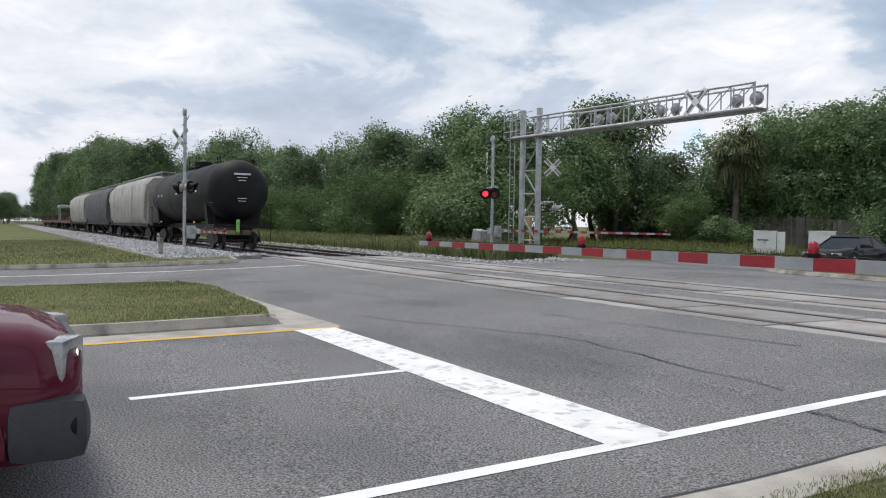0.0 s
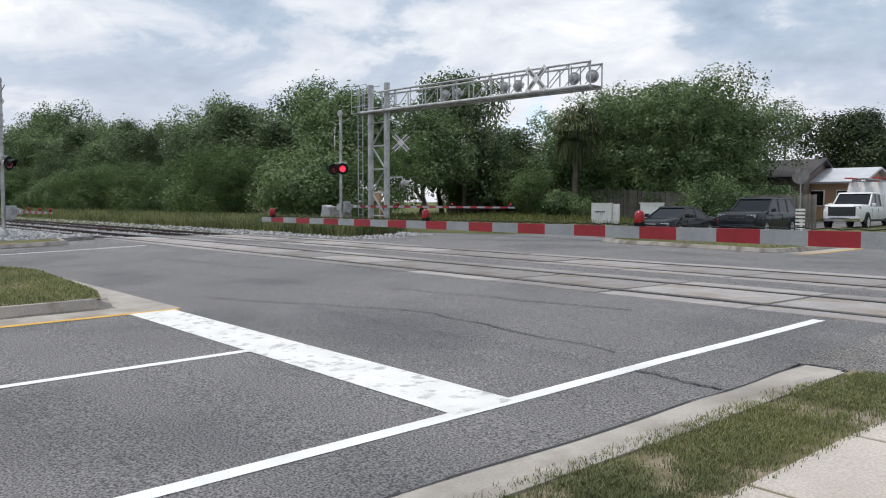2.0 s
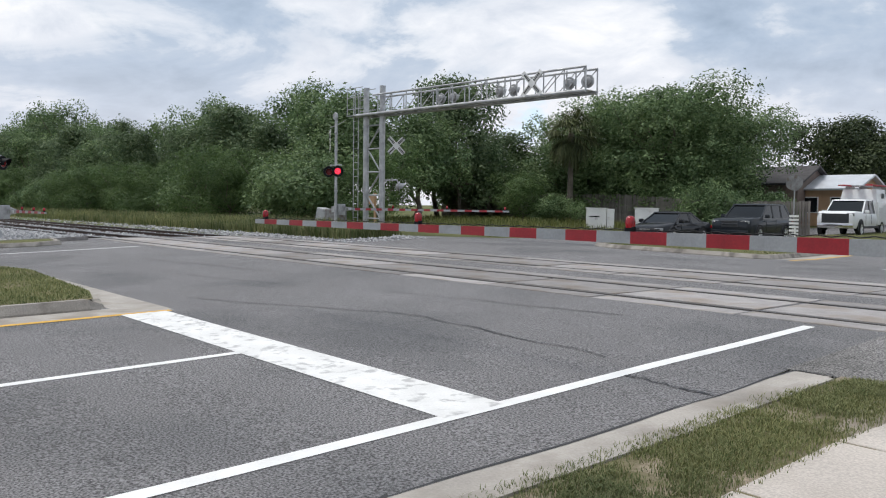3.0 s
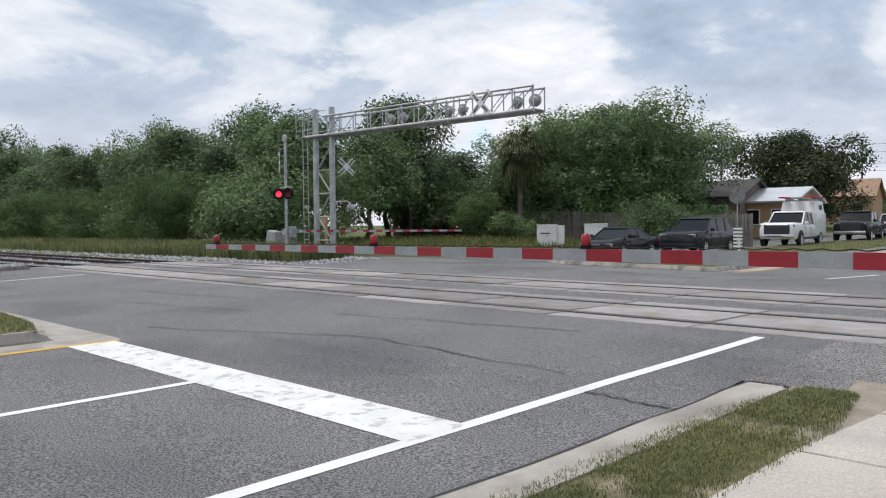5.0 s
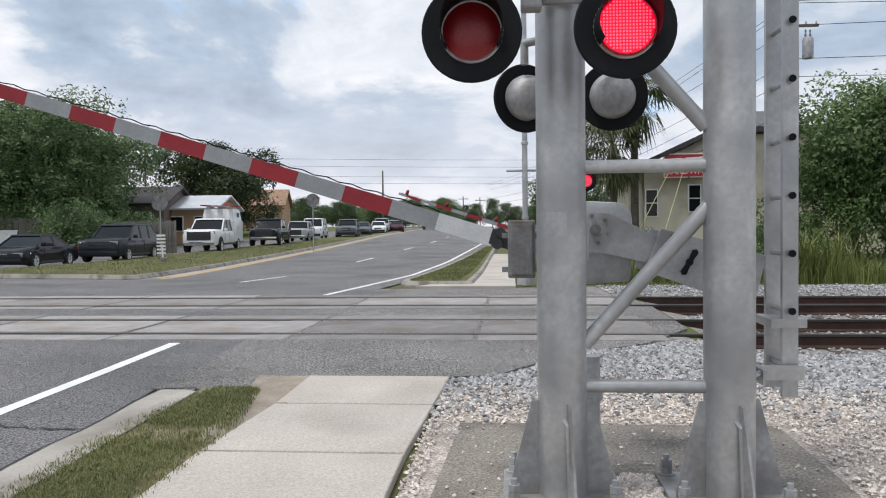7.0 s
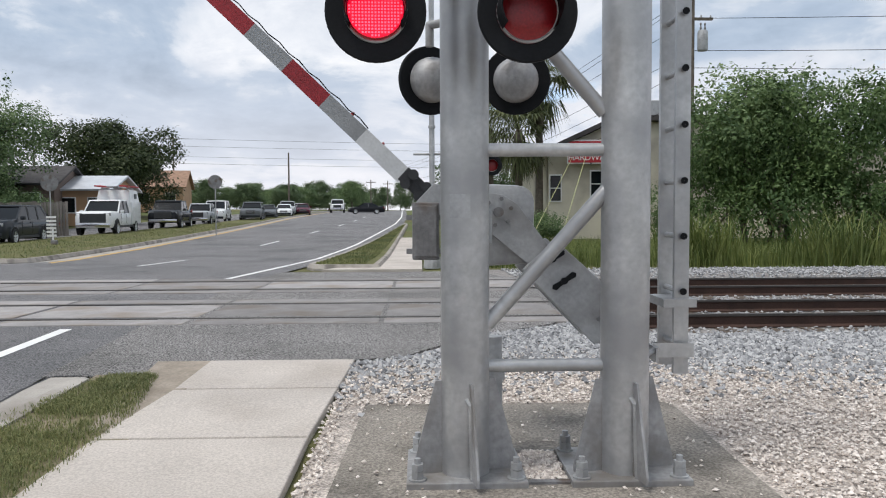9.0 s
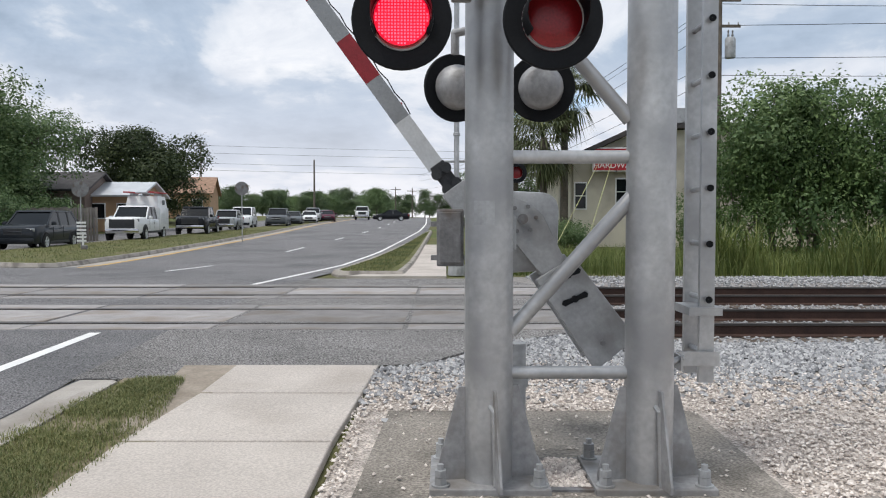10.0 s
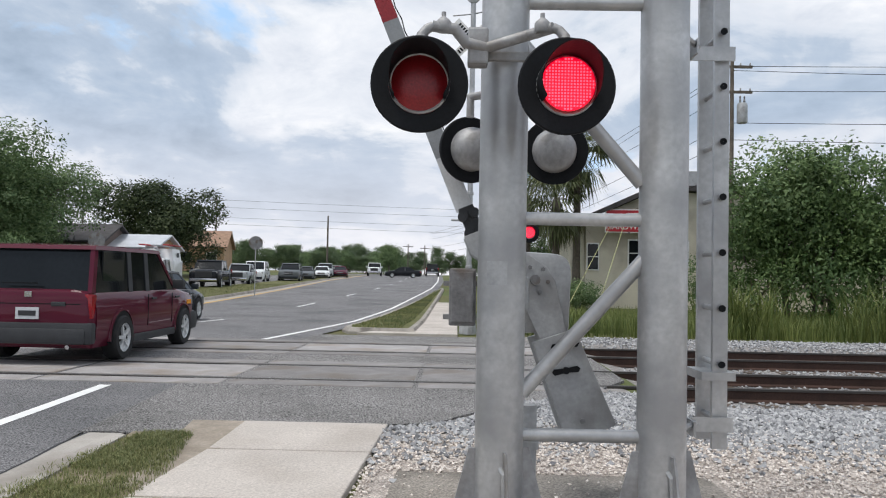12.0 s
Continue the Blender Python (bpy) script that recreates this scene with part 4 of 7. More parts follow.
def sidewalk():
    s = thing("pavement", "pale concrete footpath slabs with tooled joints", "pavement", kind="structure")
    ys = [7.31, 6.26, 5.02, 3.78, 2.4, 1.0, -0.4, -1.8, -3.2, -4.6]
    for a, b in zip(ys, ys[1:]):
        x0a, x0b = (float(np.interp(y, (-5, 5, 6.25, 7.31), (-2.1, -2.03, -1.9, -1.88))) for y in (a, b))
        bm = bm_new()
        x1a, x1b = (float(np.interp(y, (-5, 5, 7.31), (-0.7, -0.66, -0.55))) for y in (a, b))
        pts = [(x0b, b + 0.014), (x1b, b + 0.014), (x1a, a - 0.014), (x0a, a - 0.014)]
        top = [bm.verts.new((x, y, gz(x, y) + 0.03)) for x, y in pts]
        low = [bm.verts.new((x, y, gz(x, y) - 0.08)) for x, y in pts]
        bm.faces.new(top), bm.faces.new(low[::-1])
        for i in range(4):
            bm.faces.new((top[i], low[i], low[(i + 1) % 4], top[(i + 1) % 4]))
        bmesh.ops.bevel(bm, geom=[e for e in bm.edges if e.verts[0] in top and e.verts[1] in top], offset=0.012, segments=2, affect="EDGES", profile=0.5)
        part("slab", bm, M["concrete"], s)
    f = thing("pavement", "pale concrete footpath beyond the tracks", "pavement", kind="structure")
    for k in range(14):
        a, b = 17.95 + 1.5 * k, 19.43 + 1.5 * k
        bm = bm_new()
        top = [bm.verts.new((x, y, gz(x, y) + 0.05)) for x, y in ((-2.2 + min(1.0, (a - 17.95) * .35) , a), (0.1 , a), (0.1, b), (-2.2 + min(1.0, (b - 17.95) * .35), b))]
        low = [bm.verts.new(v.co - Vector((0, 0, 0.1))) for v in top]
        bm.faces.new(top), bm.faces.new(low[::-1])
        for i in range(4):
            bm.faces.new((top[i], low[i], low[(i + 1) % 4], top[(i + 1) % 4]))
        part("slab", bm, M["concrete"], f)


sidewalk()
tagged(sheet("gravel_bed", lambda y: float(np.interp(y, (3, 7.3, 7.6, 8.5, 9), (-0.64, -0.56, 0.05, 0.6, 1.4))), 40.0, -8, 7.2, -0.015, M["pale_bed"], nx=16), "pale shell and stone gravel beside the footpath", "gravel", kind="structure")
tagged(sheet("gravel_bed", lambda y: float(np.interp(y, (7.2, 7.3, 7.6, 8.5, 9), (-0.56, -0.5, 0.05, 0.6, 1.4))), 40.0, 7.2, 9.0, -0.015, M["ballast_bed"], nx=16), "crushed stone beside the tracks", "gravel", kind="structure")
tagged(sheet("gravel_bed", 1.2, 40.0, 15.9, 18.6, -0.012, M["ballast_bed"], nx=16), "crushed stone shoulder of the far track", "gravel", kind="structure")


def stones(name, spots, size, mat, label):
    """Loose angular stones: jittered octahedra in one mesh."""
    rng = np.random.default_rng(len(spots))
    n = len(spots)
    base = np.array([(1, 0, 0), (0, 1, 0), (-1, 0, 0), (0, -1, 0), (0, 0, 1), (0, 0, -1)], float)
    fac = np.array([(0, 1, 4), (1, 2, 4), (2, 3, 4), (3, 0, 4), (1, 0, 5), (2, 1, 5), (3, 2, 5), (0, 3, 5)])
    v = base[None] * rng.uniform(0.6, 1.25, (n, 6, 3)) + rng.normal(0, 0.22, (n, 6, 3))
    a = rng.uniform(0, 6.28, n)
    ca, sa = np.cos(a), np.sin(a)
    x, y = v[..., 0] * ca[:, None] - v[..., 1] * sa[:, None], v[..., 0] * sa[:, None] + v[..., 1] * ca[:, None]
    s = rng.uniform(*size, n)[:, None]
    v = np.stack([x * s, y * s, v[..., 2] * s * 0.75], -1) + np.asarray(spots)[:, None, :]
    f = (fac[None] + 6 * np.arange(n)[:, None, None]).reshape(-1, 3)
    me = bpy.data.meshes.new(name)
    me.from_pydata(v.reshape(-1, 3).tolist(), [], f.tolist())
    ob = part_of(name, me, mat)
    return tagged(ob, label, "stones", kind="stuff")


def stone_material(name, a, c):
    m, n, l, b = shader(name, 0.9)
    geo = n.new("ShaderNodeNewGeometry")
    q = n.new("ShaderNodeValToRGB")
    l.new(geo.outputs["Random Per Island"], q.inputs[0])
    q.color_ramp.elements[0].color, q.color_ramp.elements[1].color = (*a, 1), (*c, 1)
    l.new(q.outputs[0], b.inputs["Base Color"])
    return m


M["stone"] = stone_material("ballast_stone_grey", (0.17, 0.175, 0.185), (0.52, 0.52, 0.525))
M["stone_pale"] = stone_material("ballast_stone_pale", (0.43, 0.375, 0.335), (0.88, 0.81, 0.75))


def scatter_stones():
    rng = np.random.default_rng(5)
    pale, grey = [], []
    for _ in range(62000):
        x, y = rng.uniform(-0.62, 6.4), rng.uniform(2.6, 9.3)
        if y > 7.28 and x < np.interp(y, (7.28, 7.3, 7.6, 8.5, 9.0, 9.4), (-0.55, -0.5, 0.1, 0.6, 1.5, 2.0)):
            continue
        if -0.5 < x < 2.0 and y < 5.86 and rng.random() > (0.035 if not (0.64 < x < 0.88 and 4.3 < y < 4.78) else 1.0):
            continue
        d = y - 5.75 - 0.25 * math.sin(x * 1.3) - 0.05 * x
        p = (x, y, gz(x, y) - 0.005 + rng.uniform(0, 0.014))
        (grey if rng.normal(d, 0.6) > 1.3 else pale).append(p)
    for _ in range(1200):
        x, y = rng.uniform(0.65, 0.87), rng.uniform(4.3, 4.78)
        pale.append((x, y, 0.04 + rng.uniform(0, 0.02)))
    stones("pale_gravel", pale, (0.007, 0.018), M["stone_pale"], "pale shell and stone gravel round the mast pad")
    for _ in range(30000):
        x, y = rng.uniform(1.95, 17.0), rng.uniform(8.4, 18.4)
        if y < 9.0 and x < 2.2:
            continue
        if min(abs(y - r) for r in RAIL_Y) < 0.09:
            continue
        z = 0.025 if 9.1 < y < 15.8 else gz(x, y) + 0.0
        grey.append((x, y, z + rng.uniform(-0.01, 0.03)))
    stones("ballast", grey, (0.017, 0.037), M["stone"], "angular grey railway ballast stones")
    west = []
    for _ in range(9000):
        x, y = -30.6 - rng.exponential(14), rng.uniform(7.2, 18.0)
        west.append((x, y, (0.05 if 9.1 < y < 15.8 else gz(x, y)) + rng.uniform(-0.01, 0.04)))
    for _ in range(9000):
        x, y = -29.7 - rng.exponential(16), rng.uniform(5.4, 8.8)
        west.append((x, y, gz(x, y) + 0.13 + rng.uniform(-0.01, 0.02)))
    for _ in range(1500):
        x, y = rng.uniform(-34, -24), rng.uniform(16.2, 20.5)
        west.append((x, y, gz(x, y) + 0.01))
    stones("ballast", west, (0.04, 0.085), M["stone"], "grey railway ballast west of the crossing")


scatter_stones()


# ---- grass ----
def blades(name, n, area, h, w, mat, label, lean=0.5, lift=0.0, seed=1, patch=0.0):
    """Grass blades: bent two-piece triangles scattered by area(rng) -> (x, y), rooted on the land."""
    rng = np.random.default_rng(seed)
    verts, faces = [], []
    while len(faces) < 2 * n:
        x, y = area(rng)
        if patch and noise.noise(Vector((x * 2.3, y * 2.3, seed))) + 0.6 * noise.noise(Vector((x * 8, y * 8, seed))) + 0.5 * rng.normal() < -patch:
            continue
        z = gz(x, y) + lift
        hh, a = h * rng.uniform(0.45, 1.25), rng.uniform(0, 6.28)
        dx, dy = math.cos(a), math.sin(a)
        px, py = -dy * w, dx * w
        l1, l2 = lean * hh * rng.uniform(0, .4), lean * hh * rng.uniform(.4, 1.1)
        k = len(verts)
        verts += [(x - px, y - py, z), (x + px, y + py, z), (x + dx * l1 + px * .7, y + dy * l1 + py * .7, z + hh * .6), (x + dx * l1 - px * .7, y + dy * l1 - py * .7, z + hh * .6), (x + dx * l2, y + dy * l2, z + hh)]
        faces += [(k, k + 1, k + 2, k + 3), (k + 3, k + 2, k + 4)]
    return tagged(soup(name, verts, faces, mat), label, "grass", kind="stuff")


def in_poly(pts, shrink=0.0):
    xs, ys = [p[0] for p in pts], [p[1] for p in pts]

    def area(rng):
        while True:
            x, y = rng.uniform(min(xs), max(xs)), rng.uniform(max(min(ys), -3.0), max(ys))
            c, j = False, len(pts) - 1
            for i in range(len(pts)):
                if (pts[i][1] > y) != (pts[j][1] > y) and x < (pts[j][0] - pts[i][0]) * (y - pts[i][1]) / (pts[j][1] - pts[i][1]) + pts[i][0]:
                    c = not c
                j = i
            if c:
                return x, y
    return area


NM = [(-18.7, -3), (-11.48, -3), (-11.48, 3.35), (-11.7, 3.55), (-12.8, 3.78), (-17.2, 4.02), (-18.6, 3.6)]
FM = [(-11.6, 23.2), (-11.75, 25), (-12.3, 41), (-13.2, 62), (-16.8, 60), (-18.2, 32), (-18.6, 26.5), (-18.1, 23.8), (-17.0, 23.1)]
WB = [(-60, -3), (-27.5, -3), (-27.5, 5.4), (-32, 5.0), (-60, 4.5)]
EF = [(-2.4, 18.95), (-1.3, 18.95), (-1.1, 58), (-1.4, 55), (-1.95, 35), (-2.5, 24), (-2.55, 19.5)]
blades("grass", 34000, in_poly(NM), 0.055, 0.006, M["turf_blade"], "mown grass on the median", lift=0.12, seed=2)
blades("grass", 9000, in_poly(FM), 0.07, 0.012, M["turf_blade"], "mown grass on the far median", lift=0.11, seed=3)
blades("grass", 14000, in_poly(WB), 0.13, 0.014, M["turf_blade"], "rough grass on the western verge", lift=0.1, seed=4)
blades("grass", 7000, in_poly(EF), 0.06, 0.010, M["turf_blade"], "mown grass on the far verge", lift=0.1, seed=5)
blades("grass", 42000, lambda r: (lambda y: (r.triangular(-0.5, 0.02, 0.44) * float(np.interp(y, (0, 5.6, 6.75), (1, 1, 0.5))) + (kerb_x(y) + 0.42 - 2.06) / 2, y))(6.75 - 5.6 * r.random() ** 1.15), 0.034, 0.003, M["turf_blade"], "patchy green grass strip beside the footpath", lift=0.03, seed=6, patch=-0.02, lean=1.0)
blades("tall_grass", 24000, lambda r: (r.uniform(1.5, 26), 18.8 + 11 * r.random() ** 1.1), 0.48, 0.012, M["reeds"], "tall green reeds beyond the tracks", lean=0.45, seed=7)
blades("tall_grass", 26000, lambda r: (lambda u: (-26 - u, 17.4 + r.random() * (3.0 + 0.05 * u)))(r.exponential(30)), 0.55, 0.022, M["turf_blade"], "dry tall grass between tracks and trees", lean=0.4, seed=8)
blades("tall_grass", 9000, lambda r: (r.uniform(-44, -25.3), r.uniform(25, 41)), 0.4, 0.02, M["grass"], "rough grass before the board fence", lean=0.5, seed=9)
blades("tall_grass", 900, lambda r: (lambda c: (c[0] + r.normal(0, .5), c[1] + r.normal(0, .5)))([(7.5, 20.2), (10.6, 19.6), (13.6, 21.0)][r.integers(3)]), 1.25, 0.02, M["reeds"], "pale clumps of cane grass", lean=0.7, seed=10)


# ---- trees ----
def leaf_cloud(lobes, n, size, seed, hollow=0.55):
    """Leaves as bent quads, thrown in clumps over a set of (x, y, z, rx, ry, rz) lobes."""
    rng = np.random.default_rng(seed)
    lob = np.array(lobes, float)
    vol = lob[:, 3] * lob[:, 4] * lob[:, 5]
    clumps = max(40, n // 14)
    pick = rng.choice(len(lob), clumps, p=vol / vol.sum())
    d = rng.normal(0, 1, (clumps, 3))
    d /= np.linalg.norm(d, axis=1)[:, None]
    r = rng.uniform(hollow, 1.08, clumps) ** 0.7
    c = lob[pick, :3] + d * lob[pick, 3:6] * r[:, None]
    which = rng.integers(0, clumps, n)
    pos = c[which] + rng.normal(0, size * 1.9, (n, 3))
    nrm = rng.normal(0, 0.6, (n, 3)) + 0.9 * d[which] + np.array([0, 0, 0.55])
    nrm /= np.linalg.norm(nrm, axis=1)[:, None]
    t = np.cross(nrm, rng.normal(0, 1, (n, 3)))
    t /= np.linalg.norm(t, axis=1)[:, None]
    b = np.cross(nrm, t)
    s = size * rng.uniform(0.6, 1.25, n)[:, None]
    v = np.stack([pos - t * s, pos - b * s * 0.45, pos + t * s, pos + b * s * 0.55], 1)
    return v.reshape(-1, 3), np.arange(4 * n).reshape(-1, 4)


def branch(bm, a, b, r0, r1, rng, kinks=3):
    pts = [Vector(a).lerp(Vector(b), k / kinks) for k in range(kinks + 1)]
    for p in pts[1:-1]:
        p += Vector(rng.normal(0, 0.06 * (Vector(b) - Vector(a)).length / kinks * 2, 3))
    for k, (p, q) in enumerate(zip(pts, pts[1:])):
        tube(bm, p, q, r0 + (r1 - r0) * k / kinks, r0 + (r1 - r0) * (k + 1) / kinks, seg=7, caps=False)


def tree(name, label, lobes, trunk_h, trunk_r, n, size, mat, seed, hollow=0.55, forks=6):
    rng = np.random.default_rng(seed)
    ob = thing(name, label, "tree" if name != "shrub" else "shrub", pose(0, 0, -60))
    bm = bm_new()
    branch(bm, (0, 0, -0.2), (0.15, 0.1, trunk_h), trunk_r, trunk_r * 0.7, rng)
    for k in range(forks):
        l = lobes[k % len(lobes)]
        tip = Vector(l[:3]) + Vector(rng.normal(0, 0.3, 3)) * max(l[3], 1) * 0.5
        branch(bm, (0.1, 0.08, trunk_h * rng.uniform(0.75, 1.0)), tip, trunk_r * 0.5, trunk_r * 0.1, rng)
    part("trunk", bm, M["bark"], ob, "", True)
    v, f = leaf_cloud(lobes, n, size, seed, hollow)
    me = bpy.data.meshes.new("crown")
    me.from_pydata(v.tolist(), [], f.tolist())
    part_of("crown", me, mat, ob)
    return ob


def lobes_for(h, w, n, seed, low=0.35, flat=0.6, spread=0.72):
    rng = np.random.default_rng(seed)
    out = [(0, 0, h * (1 + low) / 2, w * 0.3, w * 0.3, h * (1 - low) * 0.42)]
    for k in range(n):
        a = 6.28 * k / n + rng.uniform(-.4, .4)
        r = w / 2 * spread * rng.uniform(0.55, 1.0)
        z = h * rng.uniform(low + 0.12, 0.88)
        s = w * rng.uniform(0.15, 0.24)
        out.append((r * math.cos(a), r * math.sin(a), z, s, s, s * flat))
    for k in range(max(2, n // 3)):
        a, r, s = rng.uniform(0, 6.28), w * 0.18 * rng.random(), w * rng.uniform(0.13, 0.2)
        out.append((r * math.cos(a), r * math.sin(a), h - s * flat * 0.9, s, s, s * flat))
    return out


PROTO = {
    "broad": tree("tree", "broad-leaved green tree at the edge of the wood", lobes_for(9, 8, 11, 11, 0.25, 0.8), 3.0, 0.2, 12500, 0.135, M["leaf"], 11),
    "dense": tree("tree", "dense dark green tree in the wood", lobes_for(9, 7, 12, 12, 0.12, 0.9), 2.5, 0.2, 13000, 0.135, M["leaf_dark"], 12),
    "airy": tree("tree", "airy tree with branches showing through the crown", lobes_for(10, 7.5, 8, 13, 0.45, 0.75), 4.5, 0.18, 7000, 0.125, M["leaf"], 13, 0.3, 9),
    "spread": tree("tree", "wide spreading tree with flat layered crown", lobes_for(10, 12, 24, 14, 0.22, 0.62, 0.9), 4.0, 0.28, 44000, 0.115, M["leaf"], 14, 0.45, 14),
    "oak": tree("oak_tree", "big dark rounded oak behind the houses", lobes_for(11, 12.5, 16, 15, 0.15, 0.85, 0.8), 2.5, 0.4, 34000, 0.19, M["leaf_deep"], 15, 0.6, 8),
    "shrub": tree("shrub", "light green bush at the foot of the wood", lobes_for(4.6, 6, 9, 16, 0.05, 0.85, 0.85), 0.8, 0.1, 19000, 0.072, M["leaf_light"], 16),
    "thicket": tree("shrub", "dark green thicket at the foot of the wood", lobes_for(4.0, 6, 9, 17, 0.05, 0.85, 0.9), 0.8, 0.1, 9000, 0.11, M["leaf"], 17),
}


def plant(kind, x, y, s=1.0, sz=None, turn=None, group=""):
    ob = copy_thing(PROTO[kind], pose(x, y, gz(x, y), 0, 0, random.uniform(0, 360) if turn is None else turn))
    ob.scale = (s, s, 0.76 * (s if sz is None else sz) * (1.22 if "wood" in group else 1.0))
    if group:
        ob["group"] = group
    return ob


def woods():
    rnd = random.Random(4)
    x = -40.0
    while x > -620:
        u = (-x - 40) / 290
        h = rnd.uniform(0.85, 1.15) * (0.95 + 0.38 * min(1, max(0, (-x - 85) / 60)))
        plant(rnd.choice(("broad", "dense", "dense", "airy")), x, 31 + rnd.uniform(-2, 3) - 4 * min(u, 1), h * rnd.uniform(0.95, 1.2), h, group="trees of the wood")
        if rnd.random() < 0.75:
            plant(rnd.choice(("dense", "broad", "airy")), x - 2, 38 + rnd.uniform(-2, 3) - 4 * min(u, 1), h * 1.1, h * rnd.uniform(1.15, 1.4), group="trees of the wood")
        x -= 4.6 + 7 * u
    x = -37.0
    while x > -200:
        k = rnd.choice(("shrub", "thicket", "shrub"))
        h = rnd.uniform(0.8, 1.25)
        plant(k, x, 26.5 + rnd.uniform(-1.5, 1.0) - 2 * (-x - 36) / 170, h, h * rnd.uniform(0.85, 1.15), group="bushes of the wood")
        x -= 3.4 + 3.0 * (-x - 36) / 170
    # taller wood closing in on the track
    for i in range(16):
        x = -118 - 11.5 * i - 0.35 * i * i
        h = (1.12 + 0.042 * i if i > 2 else 0.9 + 0.08 * i) * rnd.uniform(1.5, 1.75)
        plant(rnd.choice(("dense", "dense", "broad")), x, 19.5 + rnd.uniform(-0.8, 1.2) - 0.15 * min(i, 8), min(h, 1.6), h, group="trees of the wood")
    # over and behind the board fence
    for k, xx, yy, s, sz in (("airy", -47, 38, 0.9, 0.85), ("broad", -42, 41, 0.9, 0.78), ("shrub", -36, 38.5, 0.8, 0.9), ("broad", -37.5, 45, 1.0, 0.95), ("dense", -45, 46, 1.1, 1.0),
                           ("spread", -37.5, 50, 1.0, 1.12), ("spread", -31.0, 47.5, 1.05, 1.2), ("spread", -30.0, 51, 0.95, 1.12), ("dense", -34, 53, 1.1, 1.15), ("dense", -30.5, 54, 1.0, 1.1),
                           ("thicket", -24.3, 42, 0.75, 1.0), ("thicket", -33.5, 39, 0.6, 0.6), ("dense", -40.5, 53, 0.9, 0.95)):
        plant(k, xx, yy, s, sz, group="trees by the fence")
    for xx, yy, s in ((-49, 44.8, 0.8), (-45, 45, 0.9), (-41, 45, 0.85), (-37, 45.2, 0.9), (-33, 45.5, 0.95), (-29, 45, 0.85), (-26.5, 46, 0.85), (-23.5, 47, 0.7)):
        plant("thicket", xx, yy, s, s * 1.2, group="undergrowth behind the fence")
    for xx, yy, s in ((-42, 47.0, 0.85), (-48.5, 44, 0.8)):
        plant("broad", xx, yy, s, s, group="trees by the fence")
    for xx, yy, s in ((-850, 12, 2.2), (-850, 3, 2.0), (-850, 22, 2.2), (-860, -8, 2.0), (-700, 24, 1.9), (-330, -6, 1.0), (-300, 0, 0.9), (-420, -14, 1.2), (-520, -10, 1.3)):
        plant("dense", xx, yy, s, s, group="far trees along the track")
    for xx, yy, s in ((-240, -1.5, 0.8), (-275, 1.5, 1.1), (-310, 3.5, 1.3), (-350, 5.0, 1.4), (-390, 6.2, 1.6)):
        plant("dense", xx, yy, s, s * 1.2, group="far trees along the track")
    plant("oak", -31.0, 79, 0.92, 1.1)
    # skyline up the road
    for k in range(64):
        xx = -95 + k * 3.1 + rnd.uniform(-2, 2)
        if -13 < xx < 6:
            continue
        yy = 165 + rnd.uniform(-15, 25)
        plant(rnd.choice(("dense", "broad", "airy", "dense")), xx, yy, rnd.uniform(0.8, 1.1), rnd.uniform(0.5, 0.95), group="skyline trees")
    for xx, yy, s in ((-30, 250, 1.2), (-22, 260, 1.4), (-14, 270, 0.9), (-6, 300, 0.9), (4, 280, 0.9), (-34, 150, .7), (-27, 150, .6), (-40, 148, .8), (-46, 140, .8)):
        plant("dense", xx, yy, s, s, group="skyline trees")
    for k in range(22):
        xx = -75 + 5.5 * k + rnd.uniform(-1, 1)
        plant("dense", xx, 335 + rnd.uniform(-10, 10), 1.3, rnd.uniform(1.2, 1.8), group="skyline trees")
        if not -14 < xx < 4:
            plant("thicket", xx, 185 + rnd.uniform(-6, 6), 1.3, rnd.uniform(1.1, 1.6), group="skyline bushes")
    # east side
    for k, xx, yy, s, sz in (("shrub", 12.6, 28, 1.05, 1.72), ("shrub", 10.9, 28.6, 0.8, 1.25), ("airy", 12.0, 28.5, 0.75, 0.88), ("shrub", 16.0, 27, 1.15, 1.72), ("broad", 14.4, 30.5, 0.7, 0.85), ("shrub", 20, 28, 1.2, 1.2), ("broad", 24, 31, 0.9, .8), ("thicket", 5.2, 33, 0.35, 0.45), ("dense", 3.2, 62, 0.8, 0.7), ("dense", 6, 66, 0.9, 0.8)):
        plant(k, xx, yy, s, sz, group="bushes beyond the tracks")


woods()
for proto in PROTO.values():
    for o in (*proto.children_recursive, proto):
        bpy.data.objects.remove(o)


